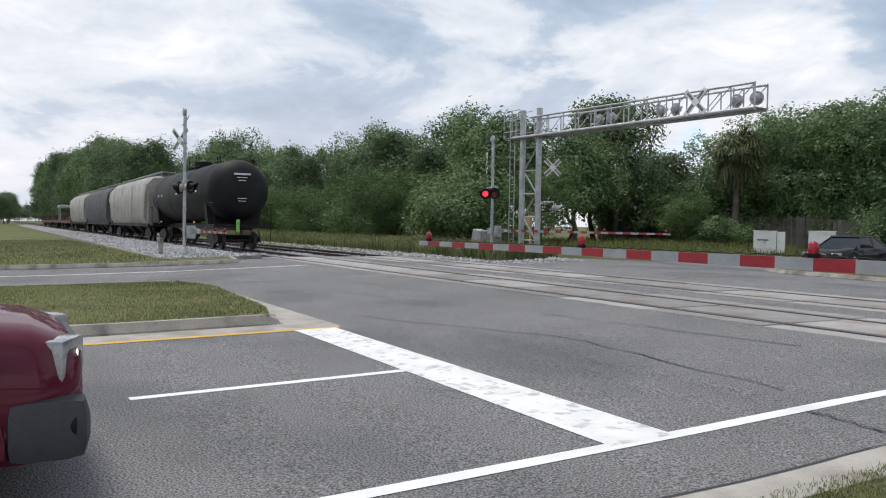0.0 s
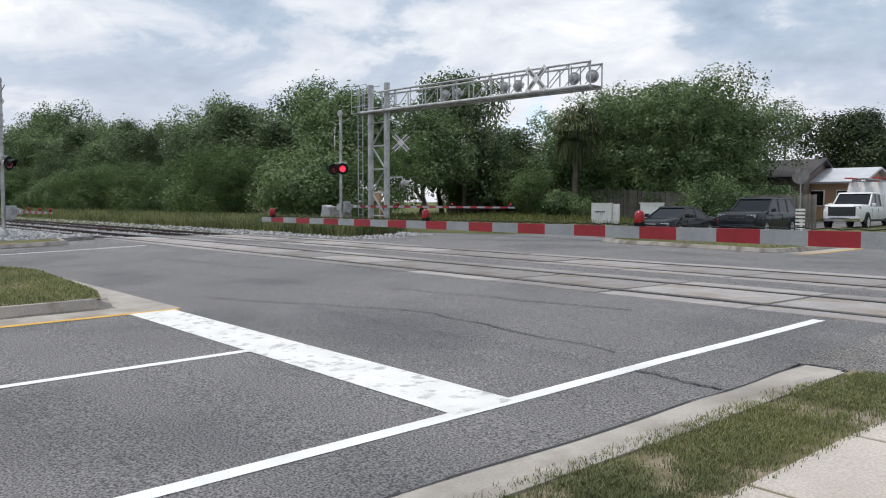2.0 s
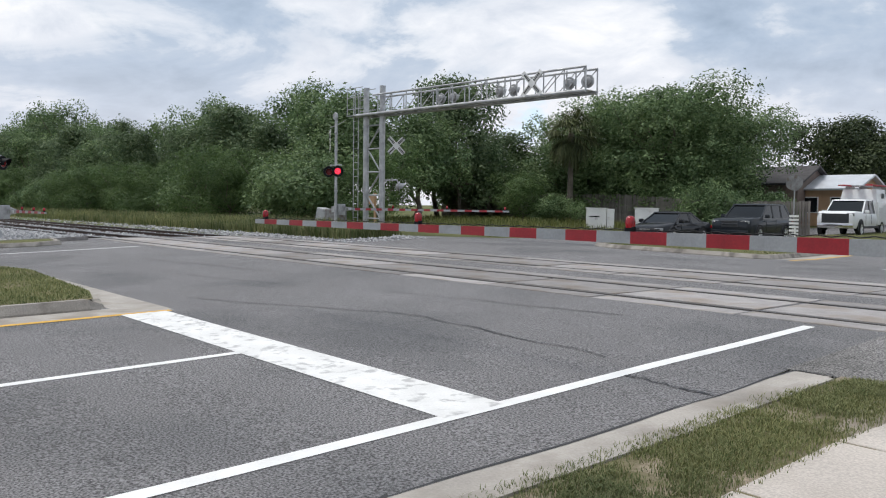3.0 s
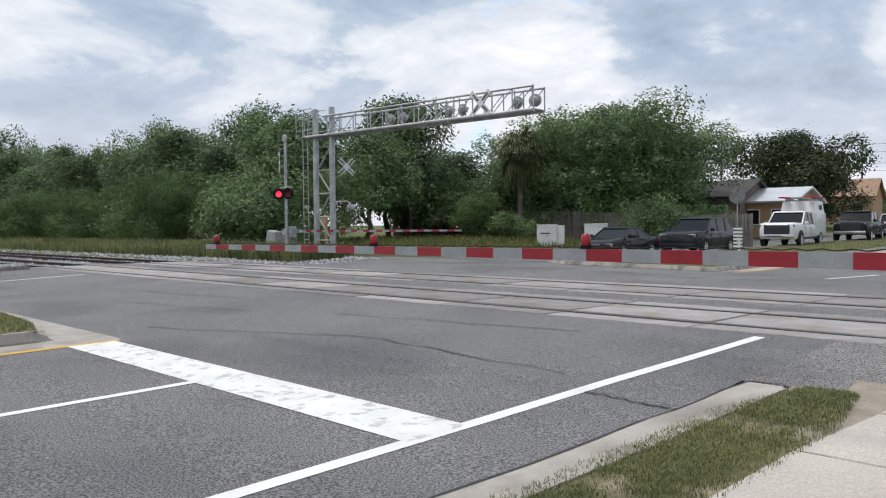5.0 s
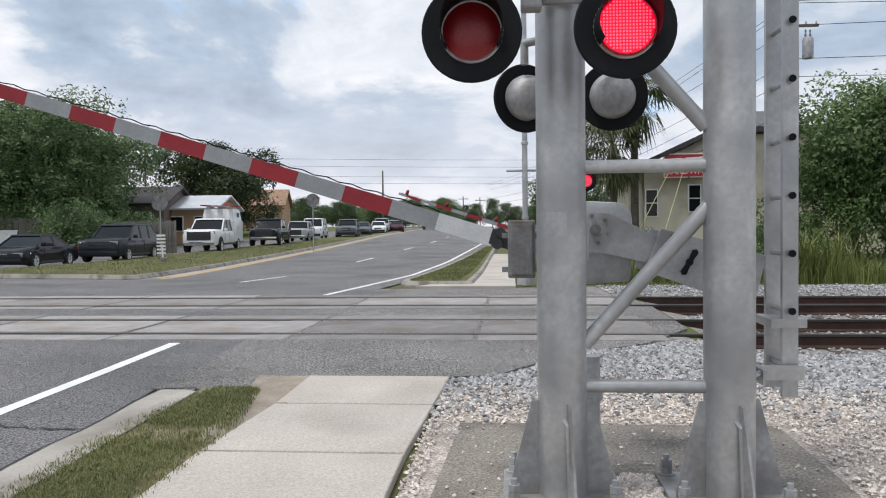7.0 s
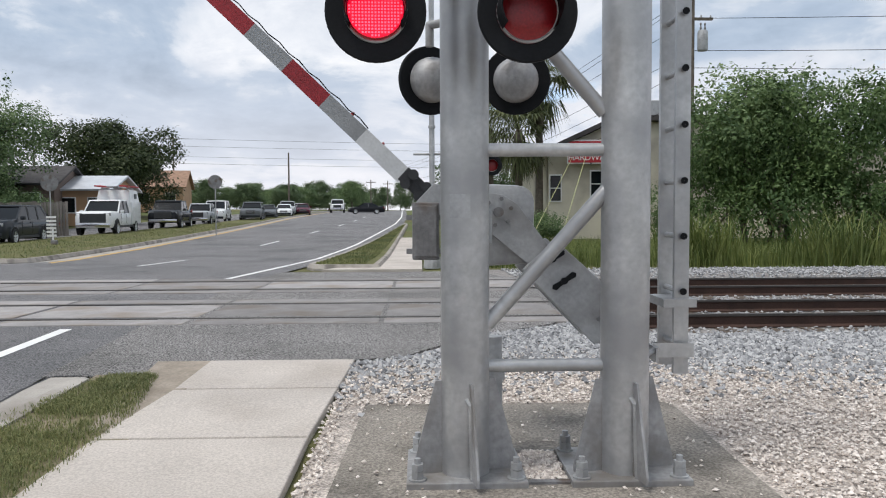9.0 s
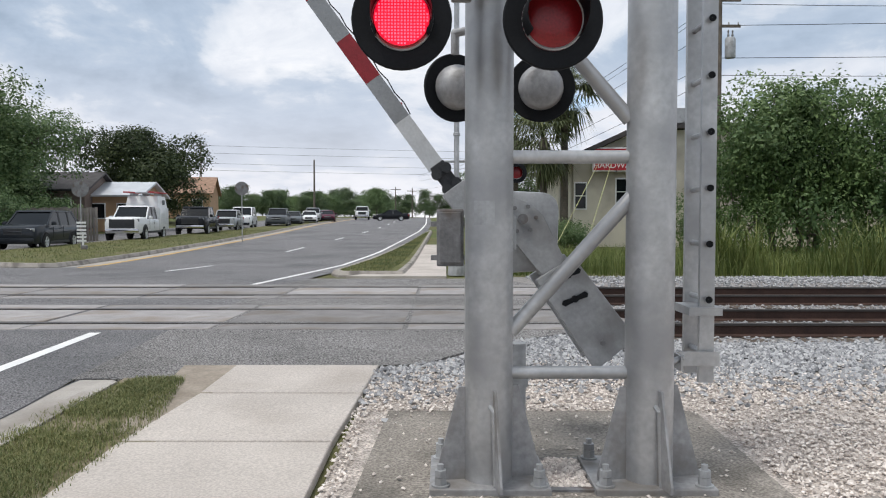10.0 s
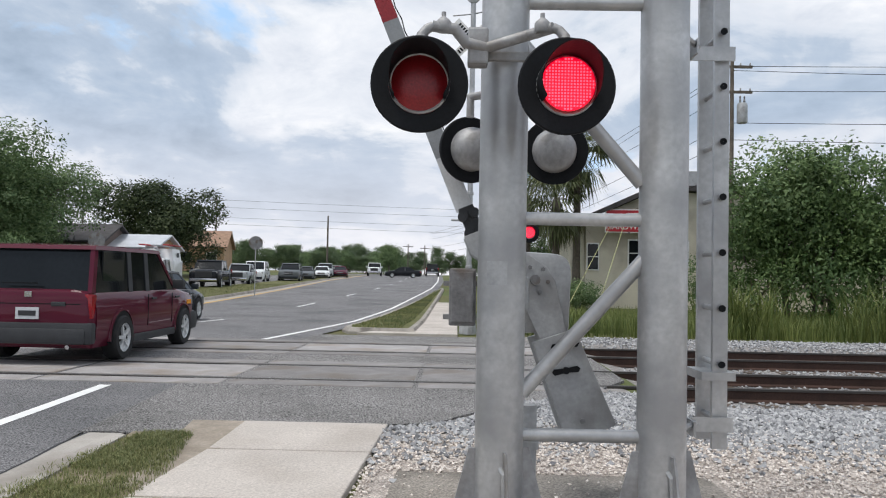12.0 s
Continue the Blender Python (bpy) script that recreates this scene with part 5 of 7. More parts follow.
def palm(x, y, h, fronds, seed, skirt=10):
    rng = np.random.default_rng(seed)
    p = thing("palm_tree", "cabbage palm with drooping fan fronds", "palm", pose(x, y, gz(x, y)))
    part("trunk", lathe(bm_new(), [(0.24, 0), (0.19, h * 0.3), (0.17, h * 0.7), (0.23, h - 0.3), (0.12, h)], None, 10), M["bark"], p, "", True)
    for k in range(fronds + skirt):
        up = k < fronds
        a, el = rng.uniform(0, 6.28), radians(rng.uniform(-25, 70) if up else rng.uniform(-85, -45))
        ln = rng.uniform(1.0, 1.5)
        d = Vector((math.cos(a) * math.cos(el), math.sin(a) * math.cos(el), math.sin(el)))
        side = d.cross(Vector((0, 0, 1))).normalized()
        hub = Vector((0, 0, h)) + d * ln * 0.8
        verts, faces = [], []
        tip0 = Vector((0, 0, h - 0.1))
        verts += [tip0 - side * .02, tip0 + side * .02, hub + side * .02, hub - side * .02]
        faces.append((0, 1, 2, 3))
        for j in range(15):
            b = radians(-95 + 190 * j / 14)
            e = (d * math.cos(b) + side * math.sin(b)) * ln * rng.uniform(0.75, 1.0)
            w = Vector((-e.y, e.x, 0)).normalized() * 0.045
            k0 = len(verts)
            mid, end = hub + e * 0.6, hub + e + Vector((0, 0, -0.35 * ln))
            verts += [hub, mid + w, end, mid - w]
            faces.append((k0, k0 + 1, k0 + 2, k0 + 3))
        soup("frond", verts, faces, M["palm"], p)
    return p


palm(5.9, 38.5, 7.6, 34, 21, 12)
palm(4.7, 37, 5.2, 30, 22, 22)
palm(3.7, 41, 5.6, 26, 23, 18)
palm(-34.1, 41.0, 6.0, 46, 24, 46)


# ---- fence, houses, cabinets ----
def board_fence():
    f = thing("board_fence", "weathered grey wooden board fence", "fence")
    rnd = random.Random(2)
    M["fence"] = surface("weathered_boards", (0.17, 0.155, 0.14), 0.9, scale=2, vary=0.25, fine=30, bump=0.5, rand=0.22)
    bm = box(bm_new(), (0, 0, 0.95), (0.138, 0.02, 1.9))
    me = bpy.data.meshes.new("board")
    bm.to_mesh(me)
    bm.free()
    x = -50.0
    while x < -19.5:
        y = 43.5 + 0.25 * max(0.0, x + 22)
        part_of("board", me, M["fence"], f, m=pose(x, y, gz(x, y) + rnd.uniform(-.05, .03), rnd.uniform(-1, 1), rnd.uniform(-.6, .6), 0))
        x += 0.15
    for k in range(13):
        x = -50 + 2.4 * k
        y = 43.6 + 0.25 * max(0.0, x + 22)
        part("post", box(bm_new(), (x, y + 0.06, gz(x, y) + 0.95), (0.1, 0.1, 2.0)), M["fence"], f)


board_fence()


def cabinet(x, y, w, d, h, rz, label, extra=False):
    c = thing("utility_cabinet", label, "cabinet", pose(x, y, gz(x, y) - 0.01, 0, 0, rz))
    part("plinth", box(bm_new(), (0, 0, 0.05), (w + 0.1, d + 0.1, 0.1)), M["kerb"], c, "concrete plinth")
    part("body", box(bm_new(), (0, 0, 0.1 + h / 2), (w, d, h), bevel=0.02), M["white_paint"], c, "white steel cabinet body")
    for s in (-1, 1):
        dr = part("door", box(bm_new(), (s * w * 0.245, -d / 2 - 0.012, 0.1 + h / 2), (w * 0.47, 0.024, h * 0.9), bevel=0.006), M["white_paint"], c)
        part("handle", box(bm_new(), (s * 0.05, -d / 2 - 0.035, 0.1 + h * 0.5), (0.025, 0.03, 0.12)), M["steel_dark"], dr)
    part("roof", box(bm_new(), (0, 0, 0.1 + h + 0.02), (w + 0.08, d + 0.1, 0.05), bevel=0.015), M["white_paint"], c)
    if extra:
        part("side_box", box(bm_new(), (w / 2 + 0.22, 0, 0.1 + h * 0.5), (0.4, d * 0.8, h * 0.98), bevel=0.02), M["white_paint"], c)
        part("label_bar", box(bm_new(), (-0.1, -d / 2 - 0.026, 0.1 + h * 0.6), (w * 0.5, 0.004, 0.06)), M["black"], c, "dark lettering bar")


cabinet(-28.2, 36.3, 1.15, 0.7, 1.15, 35, "white steel cabinet with side box on the verge", True)
cabinet(-25.3, 37.0, 1.25, 0.8, 1.35, 32, "tall white steel utility cabinet on the verge")


def house(x, y, w, d, h, rise, rz, wall, roof, label):
    b = thing("house", label, "house", pose(x, y, gz(x, y) - 0.05, 0, 0, rz))
    part("wall", box(bm_new(), (0, 0, h / 2), (w, d, h)), M[wall], b)
    for s in (-1, 1):
        sl = math.atan2(rise, d / 2)
        ln = d / 2 / math.cos(sl) + 0.5
        bm = box(bm_new(), (0, -s * ln / 2 + s * 0.0, 0), (w + 0.8, ln, 0.14))
        part("roof", bm, M[roof], b, m=Matrix.Translation((0, 0, h + rise)) @ pose(0, 0, 0, math.degrees(sl) * s, 0, 0))
    for s in (-1, 1):
        part("gable", prism(bm_new(), [(-d / 2, 0), (d / 2, 0), (0, rise)], 0.1, Matrix.Translation((s * (w / 2 - 0.06), 0, h)) @ pose(0, 0, 0, 0, 0, 90)), M[wall], b)
    for k in range(3):
        wx = -w / 2 + w * (k + 0.5) / 3
        win = part("window", box(bm_new(), (wx, -d / 2 - 0.02, h * 0.55), (1.2, 0.08, 1.2)), M["white_paint"], b)
        part("pane", box(bm_new(), (wx, -d / 2 - 0.05, h * 0.55), (1.05, 0.05, 1.05)), M["glass"], win)
    return b


M["wall_cream"] = surface("stucco_cream", (0.62, 0.575, 0.47), 0.9, scale=1, vary=0.08, fine=40, bump=0.3, stain=(0.40, 0.36, 0.29), stain_scale=0.4)
M["wall_tan"] = surface("siding_tan", (0.42, 0.27, 0.16), 0.9, scale=1, vary=0.1, fine=30, bump=0.3)
M["wall_brown"] = surface("siding_brown", (0.16, 0.12, 0.10), 0.9, scale=1, vary=0.15, fine=30, bump=0.3)
M["roof_pale"] = surface("metal_roof", (0.55, 0.57, 0.6), 0.45, 0.3, scale=1, vary=0.1, fine=20, bump=0.2)
M["roof_tan"] = surface("shingle_tan", (0.30, 0.19, 0.13), 0.9, scale=2, vary=0.2, fine=20, bump=0.5)
M["roof_dark"] = surface("shingle_dark", (0.06, 0.055, 0.055), 0.9, scale=2, vary=0.25, fine=20, bump=0.5)
house(-31.0, 60, 9, 8, 2.9, 1.3, 8, "wall_brown", "roof_dark", "low brown house with dark roof behind the fence")
house(-26.2, 62, 6.0, 7, 2.8, 1.0, 5, "wall_tan", "roof_pale", "tan sided house with pale metal roof")
house(-38.0, 57, 10, 8, 2.9, 1.3, 0, "wall_cream", "roof_tan", "pale house glimpsed behind the trees")
house(-34.0, 100, 9, 9, 3.2, 2.0, 10, "wall_tan", "roof_tan", "tan house with orange-brown shingle roof")


def store():
    b = thing("store_building", "cream stucco store with a dark gable roof and red sign", "building", pose(12.0, 43.5, gz(12, 43) - 0.1))
    part("wall", box(bm_new(), (0, 0, 2.1), (11.4, 10.5, 4.2)), M["wall_cream"], b)
    part("gable", prism(bm_new(), [(-5.7, 4.2), (5.7, 4.2), (5.7, 5.7), (-2.5, 5.7)], 0.2, pose(0, -5.1, 0)), M["wall_cream"], b)
    part("roof", prism(bm_new(), [(-6.5, 3.9), (-2.5, 5.74), (-2.5, 5.98), (-6.5, 4.14)], 11.6), M["roof_dark"], b, "dark roof slope")
    part("roof", box(bm_new(), (1.75, 0, 5.86), (8.5, 11.6, 0.24)), M["roof_dark"], b, "flat dark roof edge")
    for x, z in ((-5.35, 2.5), (-3.35, 2.7), (-1.0, 2.7)):
        w = part("window", box(bm_new(), (x, -5.27, z), (0.62, 0.08, 1.35)), M["white_paint"], b, "white framed window")
        part("pane", box(bm_new(), (x, -5.30, z), (0.5, 0.06, 1.22)), M["glass"], w)
        part("glazing_bar", box(bm_new(), (x, -5.34, z), (0.5, 0.03, 0.05)), M["white_paint"], w)
    part("rooftop_unit", box(bm_new(), (0.1, -3, 6.48), (1.1, 1.4, 1.0), bevel=0.03), M["alu"], b, "grey rooftop unit")
    sg = thing("store_sign", "red store sign with white border and lettering", "sign", pose(8.3, 37.85, gz(8, 38) + 4.2))
    M["sign_red"] = surface("sign_red", (0.42, 0.02, 0.03), 0.5, scale=3, vary=0.12, fine=30, bump=0.05)
    part("board", box(bm_new(), (0, 0, 0), (2.3, 0.1, 1.15), bevel=0.01), M["white_paint"], sg)
    part("panel", box(bm_new(), (0, -0.055, 0.26), (2.2, 0.03, 0.5)), M["sign_red"], sg)
    part("panel", box(bm_new(), (0, -0.055, -0.29), (2.2, 0.03, 0.46)), M["sign_red"], sg)
    for x, w in ((-0.62, 0.62), (0.35, 0.95)):
        part("letter_bar", box(bm_new(), (x, -0.075, 0.27), (w, 0.012, 0.2), pose(0, 0, 0, 0, -3, 0), bevel=0.004), M["white_paint"], sg, "white script bar")
    cu = bpy.data.curves.new("word", "FONT")
    cu.body, cu.size, cu.align_x, cu.align_y, cu.extrude = "HARDWARE", 0.40, "CENTER", "CENTER", 0.006
    tmp = bpy.data.objects.new("word", cu)
    scene.collection.objects.link(tmp)
    me = bpy.data.meshes.new_from_object(tmp.evaluated_get(bpy.context.evaluated_depsgraph_get()))
    bpy.data.objects.remove(tmp)
    me.materials.clear()
    part_of("lettering", me, M["white_paint"], sg, "white block lettering", m=pose(0, -0.078, -0.29, 90))
    part("bracket", box(bm_new(), (0, 0.1, -0.2), (0.1, 0.3, 0.8)), M["steel_dark"], sg)


store()
b2 = thing("shed_building", "low cream outbuilding behind the bushes", "building", pose(24, 41, gz(24, 41) - 0.1))
part("wall", box(bm_new(), (0, 0, 2.2), (12, 8, 4.4)), M["wall_cream"], b2)
part("roof", box(bm_new(), (0, 0, 4.5), (12.6, 8.6, 0.2)), M["roof_pale"], b2)


# ---- poles, wires, small signs ----
def utility_pole(x, y, h, label, arms=(), transformer=False, r=0.13, group=""):
    p = thing("utility_pole", label, "utility pole", pose(x, y, gz(x, y) - 0.05), group)
    part("pole", lathe(bm_new(), [(r, 0), (r * 0.65, h), (0.0005, h + 0.02)], None, 10), M["bark"], p, "", True)
    for z in arms:
        part("cross_arm", box(bm_new(), (0, 0, z), (1.9, 0.1, 0.12)), M["bark"], p)
        for dx in (-0.85, -0.3, 0.4, 0.85):
            part("insulator", lathe(bm_new(), [(0.03, 0), (0.045, 0.05), (0.03, 0.14), (0.0005, 0.15)], pose(dx, 0, z + 0.05), 8), M["alu"], p)
    if transformer:
        t = part("transformer", lathe(bm_new(), [(0.0005, 0), (0.22, 0), (0.24, 0.05), (0.24, 0.85), (0.2, 0.95), (0.0005, 0.98)], pose(0.45, -0.1, h - 3.4), 18), M["alu"], p, "grey transformer can", True)
        for dx in (0.35, 0.55):
            part("bushing", lathe(bm_new(), [(0.03, 0), (0.06, 0.1), (0.03, 0.2), (0.05, 0.3), (0.0005, 0.36)], pose(dx, -0.1, h - 2.45), 8), M["steel_dark"], t)
    return p


utility_pole(12.9, 37, 12.3, "wooden utility pole with a grey transformer can", (11.6, 10.4), True)
utility_pole(-18.6, 112, 8.6, "plain grey pole beside the far road", (), False, 0.16)
utility_pole(-43.5, 90, 10.6, "wooden utility pole with cross arms behind the trees", (9.8, 8.9), group="poles up the road")
utility_pole(-33.5, 108, 10.5, "wooden utility pole with cross arms behind the trees", (9.8,), group="poles up the road")
utility_pole(-9.4, 150, 6.0, "wooden utility pole by the far road", (5.5,), group="poles up the road")
utility_pole(-6.2, 150, 5.8, "wooden utility pole by the far road", (5.2,), group="poles up the road")


def wire(pts, sag, r=0.012, label="thin black overhead wire between poles"):
    bm = bm_new()
    a, b = Vector(pts[0]), Vector(pts[1])
    q = [a.lerp(b, k / 12) - Vector((0, 0, sag * 4 * (k / 12) * (1 - k / 12))) for k in range(13)]
    side = (b - a).cross(Vector((0, 0, 1))).normalized()
    rings = [[bm.verts.new(p + side * (r * math.cos(u)) + Vector((0, 0, r * math.sin(u)))) for u in (0, 1.57, 3.14, 4.71)] for p in q]
    for u, v in zip(rings, rings[1:]):
        for i in range(4):
            bm.faces.new((u[i], u[(i + 1) % 4], v[(i + 1) % 4], v[i]))
    tagged(part("overhead_wire", bm, M["black"]), label, "wire")


for dz, s in ((11.7, 0.5), (11.5, 0.9), (10.5, 0.4), (9.0, 0.5), (8.2, 0.7)):
    wire(((12.9, 37, dz), (75, 34, dz + 1.5)), s, 0.014)
    wire(((12.9, 37, dz), (-5, 150, dz - 2)), s + 1.0, 0.014)
for z in (13.5, 12.2, 10.4, 9.2):
    wire(((-120, 130, z + 3), (60, 150, z)), 1.0, 0.02)
wire(((13, 37, 7.0), (6.4, 38.3, 4.4)), 0.4, 0.012)
for a, b in (((8.0, 36.8, 4.6), (5.6, 30.5, 0.6)), ((7.2, 36.8, 4.0), (4.2, 29.5, 0.4))):
    bm = tube(bm_new(), a, b, 0.013, seg=6)
    M["guy"] = M.get("guy") or surface("guy_yellow", (0.42, 0.42, 0.2), 0.6)
    tagged(part("guy_guard", bm, M["guy"]), "yellow guy wire guard", "guy wire")


def round_sign(x, y, z, label):
    s = thing("round_sign", label, "road sign", pose(x, y, gz(x, y), 0, 0, 12))
    part("post", tube(bm_new(), (0, 0, 0), (0, 0, z + 0.3), 0.03, seg=8), M["galv"], s)
    part("plate", lathe(bm_new(), [(0.0005, 0.012), (0.38, 0.012), (0.38, 0.0), (0.0005, 0.0)], pose(0, -0.04, z, 90), 28), M["steel_dark"], s, "bare metal back of a round sign")


round_sign(-11.2, 43.5, 2.95, "bare metal back of a round warning sign on a post")
round_sign(-16.9, 36.5, 2.75, "bare metal back of a round warning sign by the fence")


def delineator():
    d = thing("barricade", "stack of white reflective strips on a post", "barrier", pose(-16.0, 34.6, gz(-16.0, 34.6) + 0.1))
    part("post", box(bm_new(), (0, 0.03, 0.6), (0.06, 0.05, 1.2)), M["steel_dark"], d)
    for k in range(6):
        part("strip", box(bm_new(), (0, 0, 0.32 + 0.16 * k), (0.42, 0.02, 0.09)), M["white_paint"], d)


delineator()
d2 = thing("marker_post", "small white marker post on the median", "post", pose(-15.2, 33.0, gz(-15.2, 33) + 0.1))
part("post", tube(bm_new(), (0, 0, 0), (0, 0, 0.75), 0.04, seg=8), M["white_paint"], d2)
part("foot", box(bm_new(), (0.05, 0, 0.1), (0.25, 0.2, 0.2), bevel=0.05), M["steel_dark"], d2)
d3 = thing("marker_post", "grey wooden marker post with a small white board", "post", pose(-32.6, 5.7, gz(-32.6, 5.7)))
part("post", box(bm_new(), (0, 0, 0.35), (0.2, 0.16, 0.75), bevel=0.02), M["kerb"], d3)
part("board", box(bm_new(), (0, -0.09, 0.85), (0.46, 0.03, 0.32), bevel=0.01), M["arm_grey"], d3)
part("letter_bar", box(bm_new(), (0, -0.108, 0.88), (0.34, 0.004, 0.05)), M["black"], d3)


def rubble():
    r = thing("equipment_case", "grey crossing equipment case and pallet among weeds", "equipment", pose(-33.5, 22.0, gz(-33.5, 22)))
    part("case", box(bm_new(), (0, 0, 0.5), (1.0, 0.7, 1.0), bevel=0.08), M["steel_dark"], r)
    part("case", box(bm_new(), (-1.0, 0.2, 0.4), (0.8, 0.6, 0.8), pose(0, 0, 0, 0, 12, 15), bevel=0.06), M["alu"], r)
    p = thing("sign_post", "pinkish wooden post with a board", "post", pose(-32.2, 23.5, gz(-32.2, 23.5)))
    part("post", box(bm_new(), (0, 0, 0.9), (0.1, 0.1, 1.8)), M["wall_tan"], p)
    part("board", box(bm_new(), (-0.2, -0.06, 1.45), (0.5, 0.03, 0.4)), M["wall_tan"], p)


rubble()
# tarred seams and cracks in the asphalt
rs = random.Random(8)
for (xa, ya, xb, yb) in ((-11.5, 5.0, -8.0, 6.4), (-8.0, 6.4, -4.6, 6.1), (-10.2, 7.6, -6.0, 8.3), (-3.14, -2.0, -3.17, 2.4), (-3.17, 2.4, -3.12, 6.8), (-3.12, 6.8, -2.8, 6.83), (-4.0, 5.6, -3.12, 5.5), (-16, 6.2, -11.8, 7.0), (-20, 7.2, -14, 8.0)):
    n = 10
    pts = [(xa + (xb - xa) * k / n + rs.uniform(-.03, .03), ya + (yb - ya) * k / n + rs.uniform(-.05, .05)) for k in range(n + 1)]
    verts, faces = [], []
    for (x, y) in pts:
        w = rs.uniform(0.006, 0.016)
        nx, ny = -(yb - ya), xb - xa
        l = math.hypot(nx, ny)
        verts += [(x - nx / l * w, y - ny / l * w, gz(x, y) + 0.0105), (x + nx / l * w, y + ny / l * w, gz(x, y) + 0.0105)]
    faces = [(2 * i, 2 * i + 1, 2 * i + 3, 2 * i + 2) for i in range(n)]
    tagged(soup("tar_seam", verts, faces, M["tar"]), "dark tarred crack in the asphalt", "road seam", kind="structure")


# ---- road vehicles; origin on the ground under the front axle, forward is +y ----
def wheel_mesh_pair(r, w, spokes=5):
    t = bm_new()
    lathe(t, [(r * 0.66, -w / 2), (r * 0.93, -w / 2), (r, -w * 0.36), (r, w * 0.36), (r * 0.93, w / 2), (r * 0.66, w / 2), (r * 0.66, -w / 2)], pose(0, 0, 0, 0, 90, 0), 28)
    q = bm_new()
    lathe(q, [(r * 0.67, w * 0.46), (r * 0.64, w * 0.47), (r * 0.60, w * 0.30), (r * 0.2, w * 0.24), (0.0005, w * 0.24)], pose(0, 0, 0, 0, 90, 0), 28)
    for k in range(spokes):
        box(q, (w * 0.36, 0, r * 0.36), (w * 0.14, r * 0.15, r * 0.56), pose(0, 0, 0, 360 * k / spokes, 0, 0))
    tube(q, (w * 0.22, 0, 0), (w * 0.45, 0, 0), r * 0.16, seg=12)
    return t, q


def ring_loft(bm, rings):
    vs = [[bm.verts.new(p) for p in r] for r in rings]
    n = len(vs[0])
    for a, b in zip(vs, vs[1:]):
        for i in range(n):
            bm.faces.new((a[i], a[(i + 1) % n], b[(i + 1) % n], b[i]))
    bm.faces.new(vs[0][::-1]), bm.faces.new(vs[-1])
    return bm


def body_ring(y, w, zb, zt):
    h = zt - zb
    half = [(w - 0.07, zb), (w - 0.01, zb + 0.14), (w, zb + h * 0.55), (w - 0.035, zt - 0.07), (w - 0.09, zt - 0.015), (w * 0.55, zt + 0.012)]
    return [(x, y, z) for x, z in half] + [(-x, y, z) for x, z in half[::-1]]


